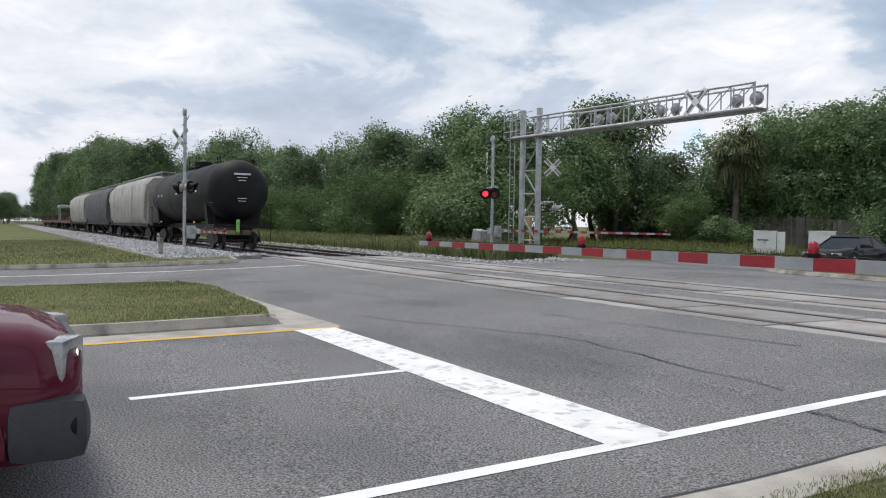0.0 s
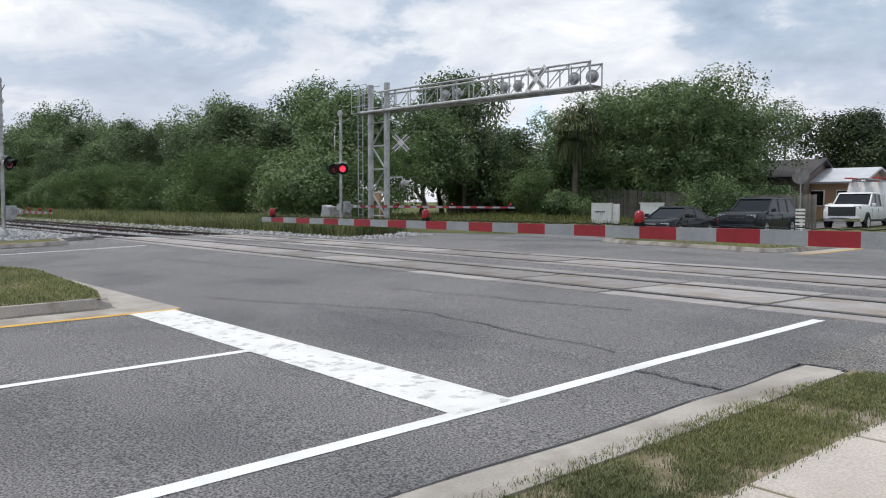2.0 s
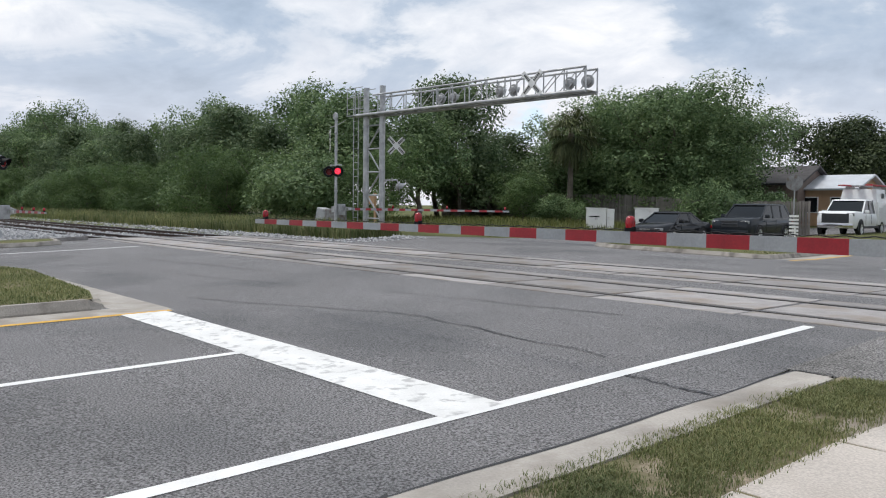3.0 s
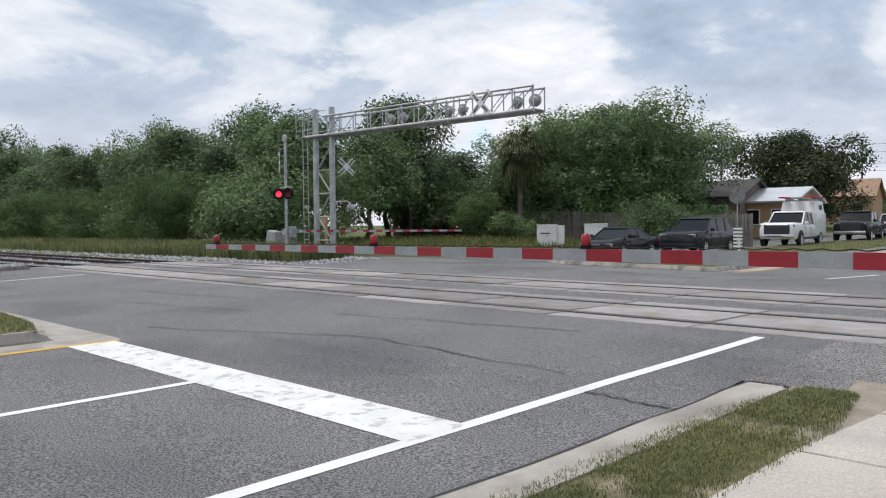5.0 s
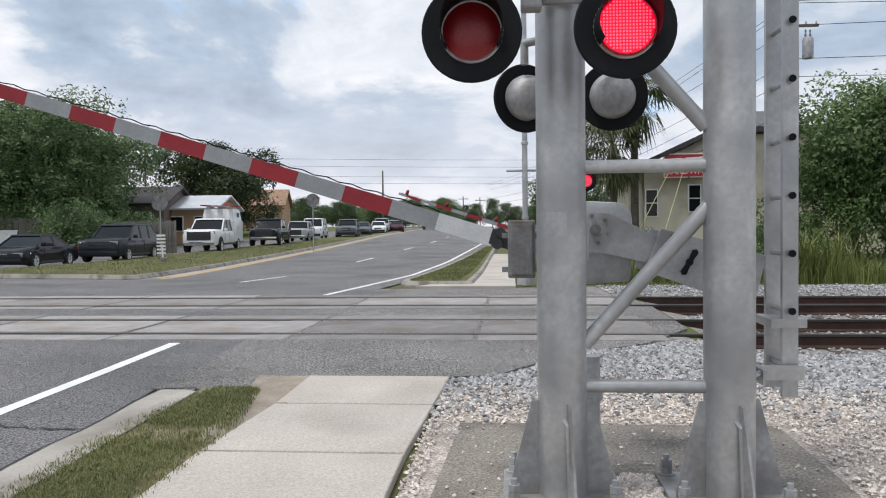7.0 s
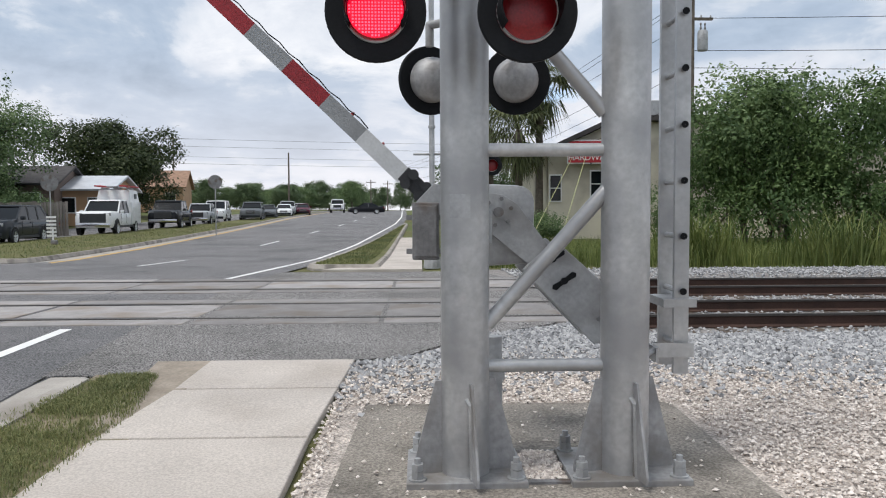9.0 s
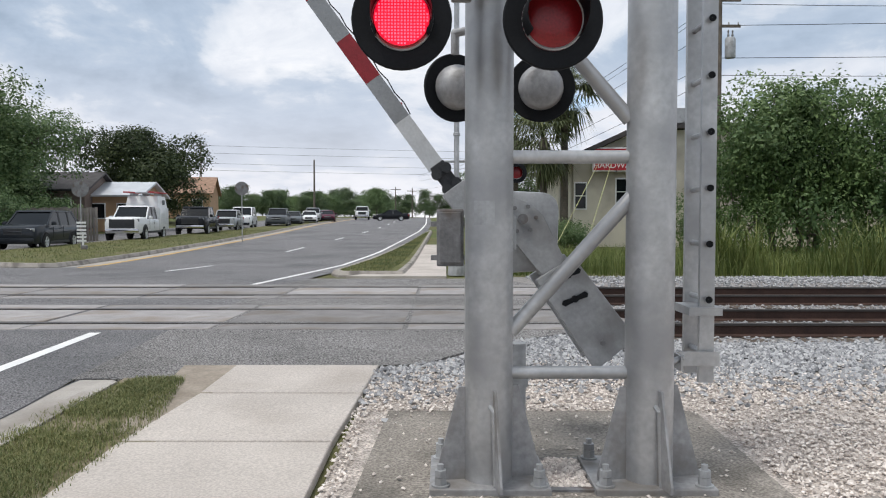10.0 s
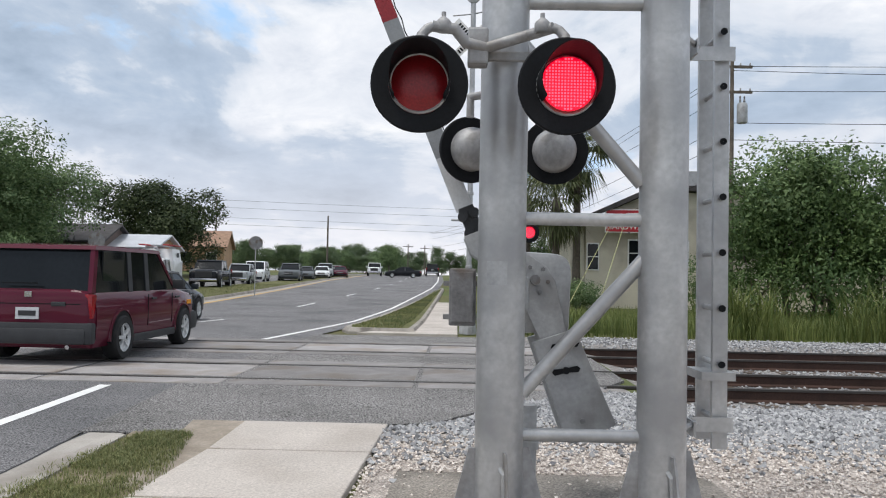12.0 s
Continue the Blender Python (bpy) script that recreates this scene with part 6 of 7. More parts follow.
def vehicle(name, label, paint_key, m, spec, category="car", group=""):
    """spec: f, wb, r (front overhang, wheelbase, rear overhang), w, hood, belt, deck, roof, and y of windscreen foot, roof front, roof rear, rear glass foot."""
    s = spec
    P = M[paint_key]
    c = thing(name, label, category, m, group)
    w = s["w"] / 2
    y1, y0 = s["f"], -s["wb"] - s["r"]
    nose, zb = s.get("nose", s["hood"] - 0.16), s.get("zb", 0.26)
    st = [(y1, w * 0.80, zb + 0.12, nose - 0.06), (y1 - 0.07, w * 0.91, zb + 0.02, nose), (y1 - 0.25, w * 0.975, zb, nose + 0.07), (s["wy"] + 0.25, w, zb, s["hood"]), (s["wy"], w, zb, s["belt"]),
          (s["gy"], w, zb, s["belt"]), (s["gy"] - 0.2, w, zb, s["deck"]), (y0 + 0.2, w * 0.985, zb, s["deck"]), (y0 + 0.05, w * 0.93, zb + 0.04, s["deck"] - 0.03), (y0, w * 0.85, zb + 0.15, s["deck"] - 0.1)]
    if s["gy"] - 0.2 <= y0 + 0.2:
        st = st[:6] + [(y0 + 0.12, w * 0.985, zb, s["deck"]), (y0 + 0.03, w * 0.95, zb + 0.04, s["deck"] - 0.02), (y0, w * 0.90, zb + 0.12, s["deck"] - 0.08)]
    body = part("body", ring_loft(bm_new(), [body_ring(*q) for q in st]), P, c, "", True)
    # cabin: glass with painted roof and pillars
    wr = w - s.get("tumble", 0.2)
    wb_ = w - 0.07
    lo, hi = s["belt"] - 0.04, s["roof"] - 0.04
    A, B, C, D = s["wy"] + 0.05, s["ry"], s["rr"], s["gy"]
    part("cabin_glass", ring_loft(bm_new(), [[(wb_, A, lo), (wb_, D, lo), (-wb_, D, lo), (-wb_, A, lo)], [(wr, B, hi), (wr, C, hi), (-wr, C, hi), (-wr, B, hi)]]), M["glass"], c, "dark tinted glass")
    rf = bm_new()
    ring_loft(rf, [[(wr + 0.035, B + 0.10, hi - 0.02), (wr + 0.035, C - 0.07, hi - 0.02), (-wr - 0.035, C - 0.07, hi - 0.02), (-wr - 0.035, B + 0.10, hi - 0.02)],
                   [(wr + 0.01, B + 0.04, hi + 0.035), (wr + 0.01, C - 0.03, hi + 0.035), (-wr - 0.01, C - 0.03, hi + 0.035), (-wr - 0.01, B + 0.04, hi + 0.035)],
                   [(wr - 0.2, B - 0.2, hi + 0.06), (wr - 0.2, C + 0.2, hi + 0.06), (-wr + 0.2, C + 0.2, hi + 0.06), (-wr + 0.2, B - 0.2, hi + 0.06)]])
    part("roof", rf, M[s.get("roof_mat", paint_key)], c, "", True)
    pil = [(A, B), (D, C)] + [(q + 0.05, q + 0.05) for q in s.get("pillars", ())]
    for sx in (-1, 1):
        for k, (ya, yb) in enumerate(pil):
            t = 0.05 if k < 2 else 0.07
            if k == 1:
                t = s.get("rear_pillar", 0.09)
            bm = bm_new()
            p0 = [(sx * (wb_ + 0.012), ya - t, lo), (sx * (wb_ + 0.012), ya + t, lo), (sx * (wb_ - 0.05), ya + t, lo), (sx * (wb_ - 0.05), ya - t, lo)]
            p1 = [(sx * (wr + 0.012), yb - t, hi), (sx * (wr + 0.012), yb + t, hi), (sx * (wr - 0.05), yb + t, hi), (sx * (wr - 0.05), yb - t, hi)]
            ring_loft(bm, [p0, p1])
            part("pillar", bm, P if k < 2 and not s.get("dark_pillars") else M[s.get("pillar_mat", "plastic")], c)
        mr = part("mirror", box(bm_new(), (sx * (w + 0.09), A - 0.25, s["belt"] + 0.06), (0.2, 0.12, 0.16), bevel=0.03), M[s.get("mirror_mat", paint_key)], c, "door mirror", True)
        # lamps
        hl = part("headlight", box(bm_new(), (sx * (w * 0.72), y1 - 0.13, nose - 0.10), (w * 0.36, 0.2, s.get("lamp_h", 0.16)), Matrix.Translation((sx * w * 0.72, y1 - 0.13, 0)) @ pose(0, 0, 0, 0, 0, -sx * s.get("lamp_turn", 8)) @ Matrix.Translation((-sx * w * 0.72, 0.13 - y1, 0)), bevel=0.03), M["lamp_glass"], c, "clear headlight", True)
        if s.get("lit"):
            part("bulb", box(bm_new(), (sx * (w * 0.72), y1 - 0.025, nose - 0.10), (0.09, 0.01, 0.09), bevel=0.003), M["head_glow"], hl)
        part("tail_light", box(bm_new(), (sx * (w * 0.86), y0 + 0.09, s["deck"] - 0.22), (w * 0.22, 0.14, s.get("tail_h", 0.2)), bevel=0.02), M["tail_red"], c, "red tail light", True)
        for yy in (0.0, -s["wb"]):
            R = s["rad"]
            arch = [(R * 1.2 * math.cos(radians(a)), R + 0.01 + R * 1.2 * math.sin(radians(a))) for a in range(-10, 191, 10)]
            part("wheel_arch", prism(bm_new(), arch, 0.21, Matrix.Translation((sx * (w - 0.099), yy, 0)) @ pose(0, 0, 0, 0, 0, 90)), M["black"], c, "dark wheel well")
            lip = lathe(bm_new(), [(R * 1.19, -0.02), (R * 1.19, 0.016), (R * 1.30, 0.010), (R * 1.32, -0.02)], pose(sx * w, yy, R + 0.01, 0, 90 * sx, 0), 30)
            bmesh.ops.delete(lip, geom=[f for f in lip.faces if f.calc_center_median().z < R * 0.82], context="FACES")
            part("arch_lip", lip, M[s.get("lip", paint_key)], c, "", True)
    part("grille", box(bm_new(), (0, y1 - 0.03, nose - s.get("grille_h", 0.2) * 0.6), (w * s.get("grille_w", 0.9), 0.07, s.get("grille_h", 0.2)), bevel=0.015), M["plastic"], c, "dark grille")
    part("grille_bar", box(bm_new(), (0, y1 + 0.008, nose - s.get("grille_h", 0.2) * 0.6), (w * s.get("grille_w", 0.9), 0.02, 0.035)), M[s.get("bar", "chrome")], c)
    part("bumper", box(bm_new(), (0, y1 - 0.06, zb + 0.16), (w * 1.75, 0.2, 0.2), bevel=0.05), M[s.get("bumper", "plastic")], c, "front bumper", True)
    part("bumper", box(bm_new(), (0, y0 + 0.05, zb + 0.17), (w * 1.8, 0.2, 0.22), bevel=0.05), M[s.get("bumper", "plastic")], c, "rear bumper", True)
    for sx in (-1, 1):
        part("sill", box(bm_new(), (sx * (w - 0.03), -s["wb"] / 2, zb + 0.05), (0.08, s["wb"] - 0.8, 0.12), bevel=0.02), M["plastic"], c)
        for yy in s.get("doors", ()):
            part("door_seam", box(bm_new(), (sx * (w - 0.003), yy, (zb + s["belt"]) / 2 + 0.06), (0.012, 0.012, s["belt"] - zb - 0.3)), M["black"], c)
            part("door_handle", box(bm_new(), (sx * (w + 0.012), yy + 0.2, s["belt"] - 0.16), (0.03, 0.18, 0.035), bevel=0.01), M[s.get("handle", paint_key)], c)
    part("plate", box(bm_new(), (0, y0 - 0.012, s["deck"] - 0.32), (0.32, 0.015, 0.16)), M["arm_white"], c, "number plate with a plain bar")
    part("plate_bar", box(bm_new(), (0, y0 - 0.022, s["deck"] - 0.32), (0.24, 0.006, 0.07)), M["plastic"], c)
    wheels = []
    for sx in (-1, 1):
        for yy in (0.0, -s["wb"]):
            t, q = wheel_mesh_pair(s["rad"], 0.23, s.get("spokes", 5))
            mm = pose(sx * (w - 0.062), yy, s["rad"], 0, 0, 0 if sx > 0 else 180)
            wh = part("wheel", t, M["tyre"], c, "black tyre", True, mm)
            part("rim", q, M["rim"], wh, "silver alloy rim", True)
            wheels.append((wh, mm))
    return c, wheels


SUV_BOX = dict(f=0.80, wb=2.575, r=0.94, w=1.815, hood=1.0, nose=0.86, belt=1.03, deck=1.03, roof=1.66, lamp_turn=24, wy=-0.30, ry=-0.98, rr=-3.22, gy=-3.40, tumble=0.13, rad=0.325, zb=0.23, bumper="plastic",
               pillars=(-1.55, -2.2), doors=(-0.55, -1.6), roof_mat="car_red", lip="car_red", lit=True, lamp_h=0.23, tail_h=0.34, handle="plastic", mirror_mat="plastic", rear_pillar=0.05)
SEDAN = dict(f=0.90, wb=2.78, r=1.05, w=1.83, hood=0.93, nose=0.74, belt=0.95, deck=1.0, roof=1.43, wy=-0.35, ry=-1.15, rr=-2.25, gy=-3.05, tumble=0.24, rad=0.33, zb=0.2, bumper="car_black", pillars=(-1.75,), doors=(-0.75, -1.8), spokes=10, tail_h=0.16)
COUPE = dict(f=0.82, wb=2.6, r=0.95, w=1.8, hood=0.86, nose=0.68, belt=0.90, deck=0.92, roof=1.36, wy=-0.3, ry=-1.05, rr=-1.9, gy=-2.75, tumble=0.26, rad=0.32, zb=0.18, bumper="car_black", pillars=(-1.7,), doors=(-0.7,), tail_h=0.14, grille_w=0.6, grille_h=0.12)
CROSSOVER = dict(f=0.98, wb=3.0, r=1.05, w=1.98, hood=1.15, nose=1.0, belt=1.12, deck=1.14, roof=1.76, wy=-0.45, ry=-1.2, rr=-3.3, gy=-3.85, tumble=0.2, rad=0.36, zb=0.28, pillars=(-1.75, -2.75), doors=(-0.8, -1.9), grille_h=0.3, grille_w=0.8, bumper="car_navy", lit=True)
PICKUP = dict(f=0.98, wb=3.7, r=1.15, w=2.02, hood=1.3, nose=1.22, belt=1.28, deck=1.34, roof=1.95, wy=-0.55, ry=-1.1, rr=-2.75, gy=-2.95, tumble=0.17, rad=0.41, zb=0.45, pillars=(-1.85,), doors=(-0.9, -1.95), grille_h=0.42, grille_w=1.1, lip="plastic", bar="plastic", bumper="chrome", tail_h=0.4)
WORK = dict(PICKUP, ry=-1.35, wb=3.9, r=0.9, grille_h=0.5, grille_w=1.35, bumper="chrome", bar="plastic", roof=2.0, hood=1.36, nose=1.28)
VAN = dict(CROSSOVER, roof=1.9, hood=1.2, gy=-3.9, rr=-3.6)

red_suv, red_wheels = vehicle("red_suv", "maroon boxy SUV with dark plastic bumpers, waiting then driving off", "car_red", pose(-5.5, -0.47, 0), SUV_BOX)
w_ = SUV_BOX["w"] / 2
for sx in (-1, 1):
    part("corner_cladding", box(bm_new(), (sx * (w_ - 0.15), 0.62, 0.41), (0.33, 0.42, 0.36), bevel=0.11), M["plastic"], red_suv, "dark plastic bumper corner", True)
    part("fog_recess", tube(bm_new(), (sx * (w_ - 0.06), 0.72, 0.43), (sx * (w_ - 0.028), 0.775, 0.43), 0.062, seg=18), M["black"], red_suv, "round fog lamp recess", True)
    part("side_marker", box(bm_new(), (sx * (w_ - 0.002), 0.30, 0.76), (0.02, 0.2, 0.08), bevel=0.006), M["amber"], red_suv, "amber side marker")
    part("rear_quarter_glass", box(bm_new(), (sx * (w_ - 0.095), -2.72, 1.37), (0.02, 0.72, 0.44), pose(0, 0, 0), bevel=0.008), M["glass"], red_suv, "tinted rear side window")
part("lower_cladding", box(bm_new(), (0, -3.46, 0.44), (1.80, 0.16, 0.30), bevel=0.05), M["plastic"], red_suv, "dark plastic rear bumper", True)
part("tailgate_seam", box(bm_new(), (0, -3.512, 0.84), (1.45, 0.01, 0.012)), M["black"], red_suv)
part("badge", box(bm_new(), (0, -3.52, 0.97), (0.10, 0.01, 0.075), bevel=0.003), M["chrome"], red_suv, "plain chrome badge")
part("tailgate_handle", box(bm_new(), (0.42, -3.515, 0.84), (0.2, 0.02, 0.06), bevel=0.01), M["plastic"], red_suv)
part("exhaust", tube(bm_new(), (0.55, -3.2, 0.27), (0.55, -3.5, 0.25), 0.03, seg=12), M["chrome"], red_suv)
part("rear_wiper", box(bm_new(), (-0.15, -3.47, 1.12), (0.5, 0.015, 0.02)), M["black"], red_suv)
part("aerial", lathe(bm_new(), [(0.03, 0), (0.012, 0.03), (0.006, 0.07), (0.0005, 0.07)], pose(0.35, -3.0, 1.73), 8), M["black"], red_suv)

dark_sedan, sedan_wheels = vehicle("sedan", "black-green sedan with bright alloys driving over the crossing", "car_navy", pose(-8.75, -1.5, 0), SEDAN)


def park(name, label, paint_key, x, y, rz, spec, category="car"):
    return vehicle(name, label, paint_key, pose(x, y, gz(x, y) + 0.004, 0, 0, rz), spec, category, "cars queueing beyond the crossing")[0]


# the queue faces the crossing
park("convertible", "black two-door car first in the queue", "car_black", -19.75, 29.5, 183, COUPE)
park("crossover", "charcoal crossover SUV waiting in the queue", "car_navy", -18.7, 34.8, 184, CROSSOVER)
park("coupe", "black sports coupe in the inner queue", "car_black", -20.9, 41.5, 186, COUPE)
truck = park("service_truck", "white pickup with enclosed service body and ladder rack", "car_white", -17.8, 44.0, 186, WORK, "truck")
part("service_body", box(bm_new(), (0, -4.05, 1.25), (2.12, 2.1, 1.3), bevel=0.04), M["car_white"], truck, "white tool box body", True)
part("canopy", ring_loft(bm_new(), [[(0.98, -3.05, 1.88), (0.98, -5.08, 1.88), (-0.98, -5.08, 1.88), (-0.98, -3.05, 1.88)], [(0.86, -3.25, 2.62), (0.86, -5.05, 2.62), (-0.86, -5.05, 2.62), (-0.86, -3.25, 2.62)]]), M["car_white"], truck, "white raised canopy")
part("logo_shape", box(bm_new(), (-0.955, -4.3, 2.25), (0.02, 0.5, 0.28), pose(0, 0, 0)), M["car_grey"], truck, "plain grey logo shape")
for dx in (-0.7, 0.0, 0.7):
    part("ladder", box(bm_new(), (dx, -3.9, 2.80 + 0.05 * abs(dx)), (0.38, 3.0, 0.07), bevel=0.01), M["sign_red"] if dx else M["alu"], truck, "ladder on the rack")
    part("rack_bar", box(bm_new(), (dx, -4.0, 2.70), (0.05, 1.6, 0.14)), M["alu"], truck)
for zz in (1.0, 1.35):
    for sx in (-1, 1):
        part("tool_door", box(bm_new(), (sx * 1.065, -4.05, zz + 0.1), (0.02, 1.7, 0.28), bevel=0.006), M["car_white"], truck)
park("pickup_truck", "black pickup truck waiting behind the service truck", "car_black", -17.0, 53.0, 187, PICKUP, "truck")
park("pickup_truck", "small grey pickup truck in the queue", "car_silver", -17.2, 61.5, 187, dict(PICKUP, roof=1.7, w=1.85, hood=1.12, belt=1.1, deck=1.15, nose=1.05, rad=0.34, zb=0.35, wb=3.1), "truck")
park("van", "white van in the queue", "car_white", -17.8, 68.5, 187, VAN, "van")
park("crossover", "dark grey SUV in the queue", "car_grey", -15.6, 73.0, 187, CROSSOVER)
park("sedan", "grey sedan in the queue", "car_grey", -15.6, 80.5, 188, SEDAN)
park("sedan", "white sedan in the queue", "car_white", -15.2, 88.0, 188, SEDAN)
park("crossover", "silver SUV in the queue", "car_silver", -16.0, 95.0, 188, CROSSOVER)
park("sedan", "maroon sedan in the queue", "car_red", -14.6, 98.0, 188, SEDAN)
park("sedan", "black sedan turning across the road", "car_black", -8.6, 104.0, 98, SEDAN)
park("pickup_truck", "white pickup up the road", "car_white", -12.0, 114.0, 185, PICKUP, "truck")
park("sedan", "silver sedan up the road", "car_silver", -16.5, 108.0, 188, SEDAN)
far_pickup, far_wheels = vehicle("pickup_truck", "dark pickup driving away up the road", "car_black", pose(14, 88, gz(14, 88)), PICKUP, "truck")


# ---- the train ----
M["tank_black"] = surface("tank_black", (0.008, 0.008, 0.010), 0.6, scale=0.8, vary=0.3, fine=12, bump=0.15, spec=0.25, stain=(0.016, 0.015, 0.014), stain_scale=0.5)
M["hopper_pale"] = surface("hopper_pale", (0.36, 0.35, 0.33), 0.75, scale=0.6, vary=0.15, fine=6, bump=0.2, stain=(0.21, 0.18, 0.15), stain_scale=0.5)
M["hopper_grey"] = surface("hopper_grey", (0.085, 0.088, 0.098), 0.75, scale=0.6, vary=0.2, fine=6, bump=0.2, stain=(0.055, 0.05, 0.048), stain_scale=0.5)
M["rust_brown"] = surface("rust_brown", (0.10, 0.055, 0.04), 0.85, scale=2, vary=0.3, fine=12, bump=0.3)
M["cab_green"] = surface("pale_green_paint", (0.32, 0.40, 0.34), 0.6, scale=2, vary=0.12, fine=20, bump=0.1)


def bogie(c, x):
    b = part("bogie", box(bm_new(), (x, 0, 0.55), (0.5, 2.0, 0.35), bevel=0.05), M["tank_black"], c, "black cast bogie")
    for sy in (-1, 1):
        part("side_frame", prism(bm_new(), [(x - 1.2, 0.42), (x - 1.2, 0.62), (x - 0.5, 0.85), (x + 0.5, 0.85), (x + 1.2, 0.62), (x + 1.2, 0.42), (x + 0.5, 0.25), (x - 0.5, 0.25)], 0.14, pose(0, sy * 0.98, 0)), M["tank_black"], b)
    for dx in (-0.88, 0.88):
        bm = bm_new()
        for sy in (-1, 1):
            lathe(bm, [(0.0005, 0.0), (0.3, 0.0), (0.36, 0.03), (0.455, 0.03), (0.455, -0.08), (0.48, -0.10), (0.48, -0.13), (0.0005, -0.13)], pose(x + dx, sy * 0.82, 0.455, -90 * sy, 0, 0), 28)
        tube(bm, (x + dx, -0.8, 0.455), (x + dx, 0.8, 0.455), 0.08, seg=10)
        part("wheelset", bm, M["rail_head"], b, "worn steel wheelset", True)


def couplers(c, L):
    for s in (-1, 1):
        part("coupler", box(bm_new(), (s * (L / 2 + 0.1), 0, 0.88), (0.9, 0.25, 0.25), bevel=0.04), M["rust_brown"], c, "rusty coupler")


def tank_car(x):
    c = thing("tank_car", "black railway tank car, last of the train", "tank car", pose(x, RAIL_C, RAIL_Z), "cars of the train")
    L, r, zc = 17.4, 1.55, 2.95
    part("tank", lathe(bm_new(), [(0.0005, -8.3), (0.6, -8.26), (1.1, -8.13), (1.42, -7.88), (r, -7.5), (r, 7.5), (1.42, 7.88), (1.1, 8.13), (0.6, 8.26), (0.0005, 8.3)], pose(0, 0, zc, 0, 90, 0), 44), M["tank_black"], c, "glossy black tank shell", True)
    for xx in (-6.0, -2.0, 2.0, 6.0):
        part("tank_band", lathe(bm_new(), [(r, -0.04), (r + 0.012, -0.04), (r + 0.012, 0.04), (r, 0.04)], pose(xx, 0, zc, 0, 90, 0), 44), M["tank_black"], c, "", True)
    part("dome", lathe(bm_new(), [(0.5, 0), (0.5, 0.45), (0.42, 0.52), (0.0005, 0.54)], pose(0, 0, zc + r - 0.1), 20), M["tank_black"], c, "valve dome", True)
    part("underframe", box(bm_new(), (0, 0, 1.12), (L, 0.8, 0.3)), M["tank_black"], c)
    for s in (-1, 1):
        part("end_platform", box(bm_new(), (s * 8.2, 0, 1.18), (1.2, 3.0, 0.16)), M["tank_black"], c)
        bogie(c, s * 6.6)
        for sy in (-1, 1):
            part("saddle", prism(bm_new(), [(-1.3, 1.2), (1.3, 1.2), (1.42, 2.3), (-1.42, 2.3)], 0.5, pose(s * 6.6, 0, 0, 0, 0, 90)), M["tank_black"], c) if sy > 0 else None
            lad = part("ladder", tube(bm_new(), (s * 8.5, sy * 1.4, 0.5), (s * 8.5, sy * 1.4, 2.3), 0.02, seg=6), M["tank_black"], c)
            part("grab_rail", tube(bm_new(), (s * 7.8, sy * 1.48, 2.3), (s * 8.7, sy * 1.48, 2.3), 0.02, seg=6), M["tank_black"], c)
        bm = bm_new()
        for z, ww in ((3.75, 1.1), (3.58, 0.7), (3.44, 0.5), (2.55, 0.6), (2.42, 0.5)):
            box(bm, (s * (8.24 if z > 3 else 8.29), 0, z), (0.05 if z < 3 else 0.10 + (z - 3.3) * 0.42, ww * 0.72, 0.085 if z > 3.7 else 0.035))
        part("lettering_bar", bm, M["arm_white"], c, "white number bars")
    for xx in (-1.6, -0.9, 0.9, 1.6):
        part("handrail_post", tube(bm_new(), (xx, -0.6, zc + r - 0.15), (xx, -0.6, zc + r + 0.62), 0.022, seg=6), M["tank_black"], c)
        part("handrail_post", tube(bm_new(), (xx, 0.6, zc + r - 0.15), (xx, 0.6, zc + r + 0.62), 0.022, seg=6), M["tank_black"], c)
    for yy in (-0.6, 0.6):
        for z in (0.35, 0.62):
            part("handrail", tube(bm_new(), (-1.6, yy, zc + r + z), (1.6, yy, zc + r + z), 0.022, seg=6), M["tank_black"], c)
    part("walk_platform", box(bm_new(), (0, 0, zc + r + 0.02), (3.2, 1.2, 0.05)), M["tank_black"], c)
    for xx, zz in ((5.2, 2.6), (4.3, 2.6), (0.2, 2.6), (-4.2, 2.6), (-5.3, 2.6)):
        part("side_mark", box(bm_new(), (xx, -r - 0.0, zz + 0.35), (0.3, 0.05, 0.09)), M["arm_white"], c, "white lettering bar")
    for xx in (4.6, -4.6):
        part("reflector", box(bm_new(), (xx, -1.5, 1.35), (0.4, 0.02, 0.08)), M["amber"], c, "yellow reflector strip")
    M["vest"] = M.get("vest") or surface("lime_marker", (0.22, 0.50, 0.12), 0.6)
    part("end_marker", box(bm_new(), (8.85, -0.35, 1.2), (0.10, 0.16, 0.6), bevel=0.03), M["vest"], c, "lime end-of-train marker")
    part("brake_hose", tube(bm_new(), (8.75, 0.7, 1.0), (8.9, 0.75, 0.4), 0.03, seg=6), M["black"], c)
    couplers(c, L)
    return c


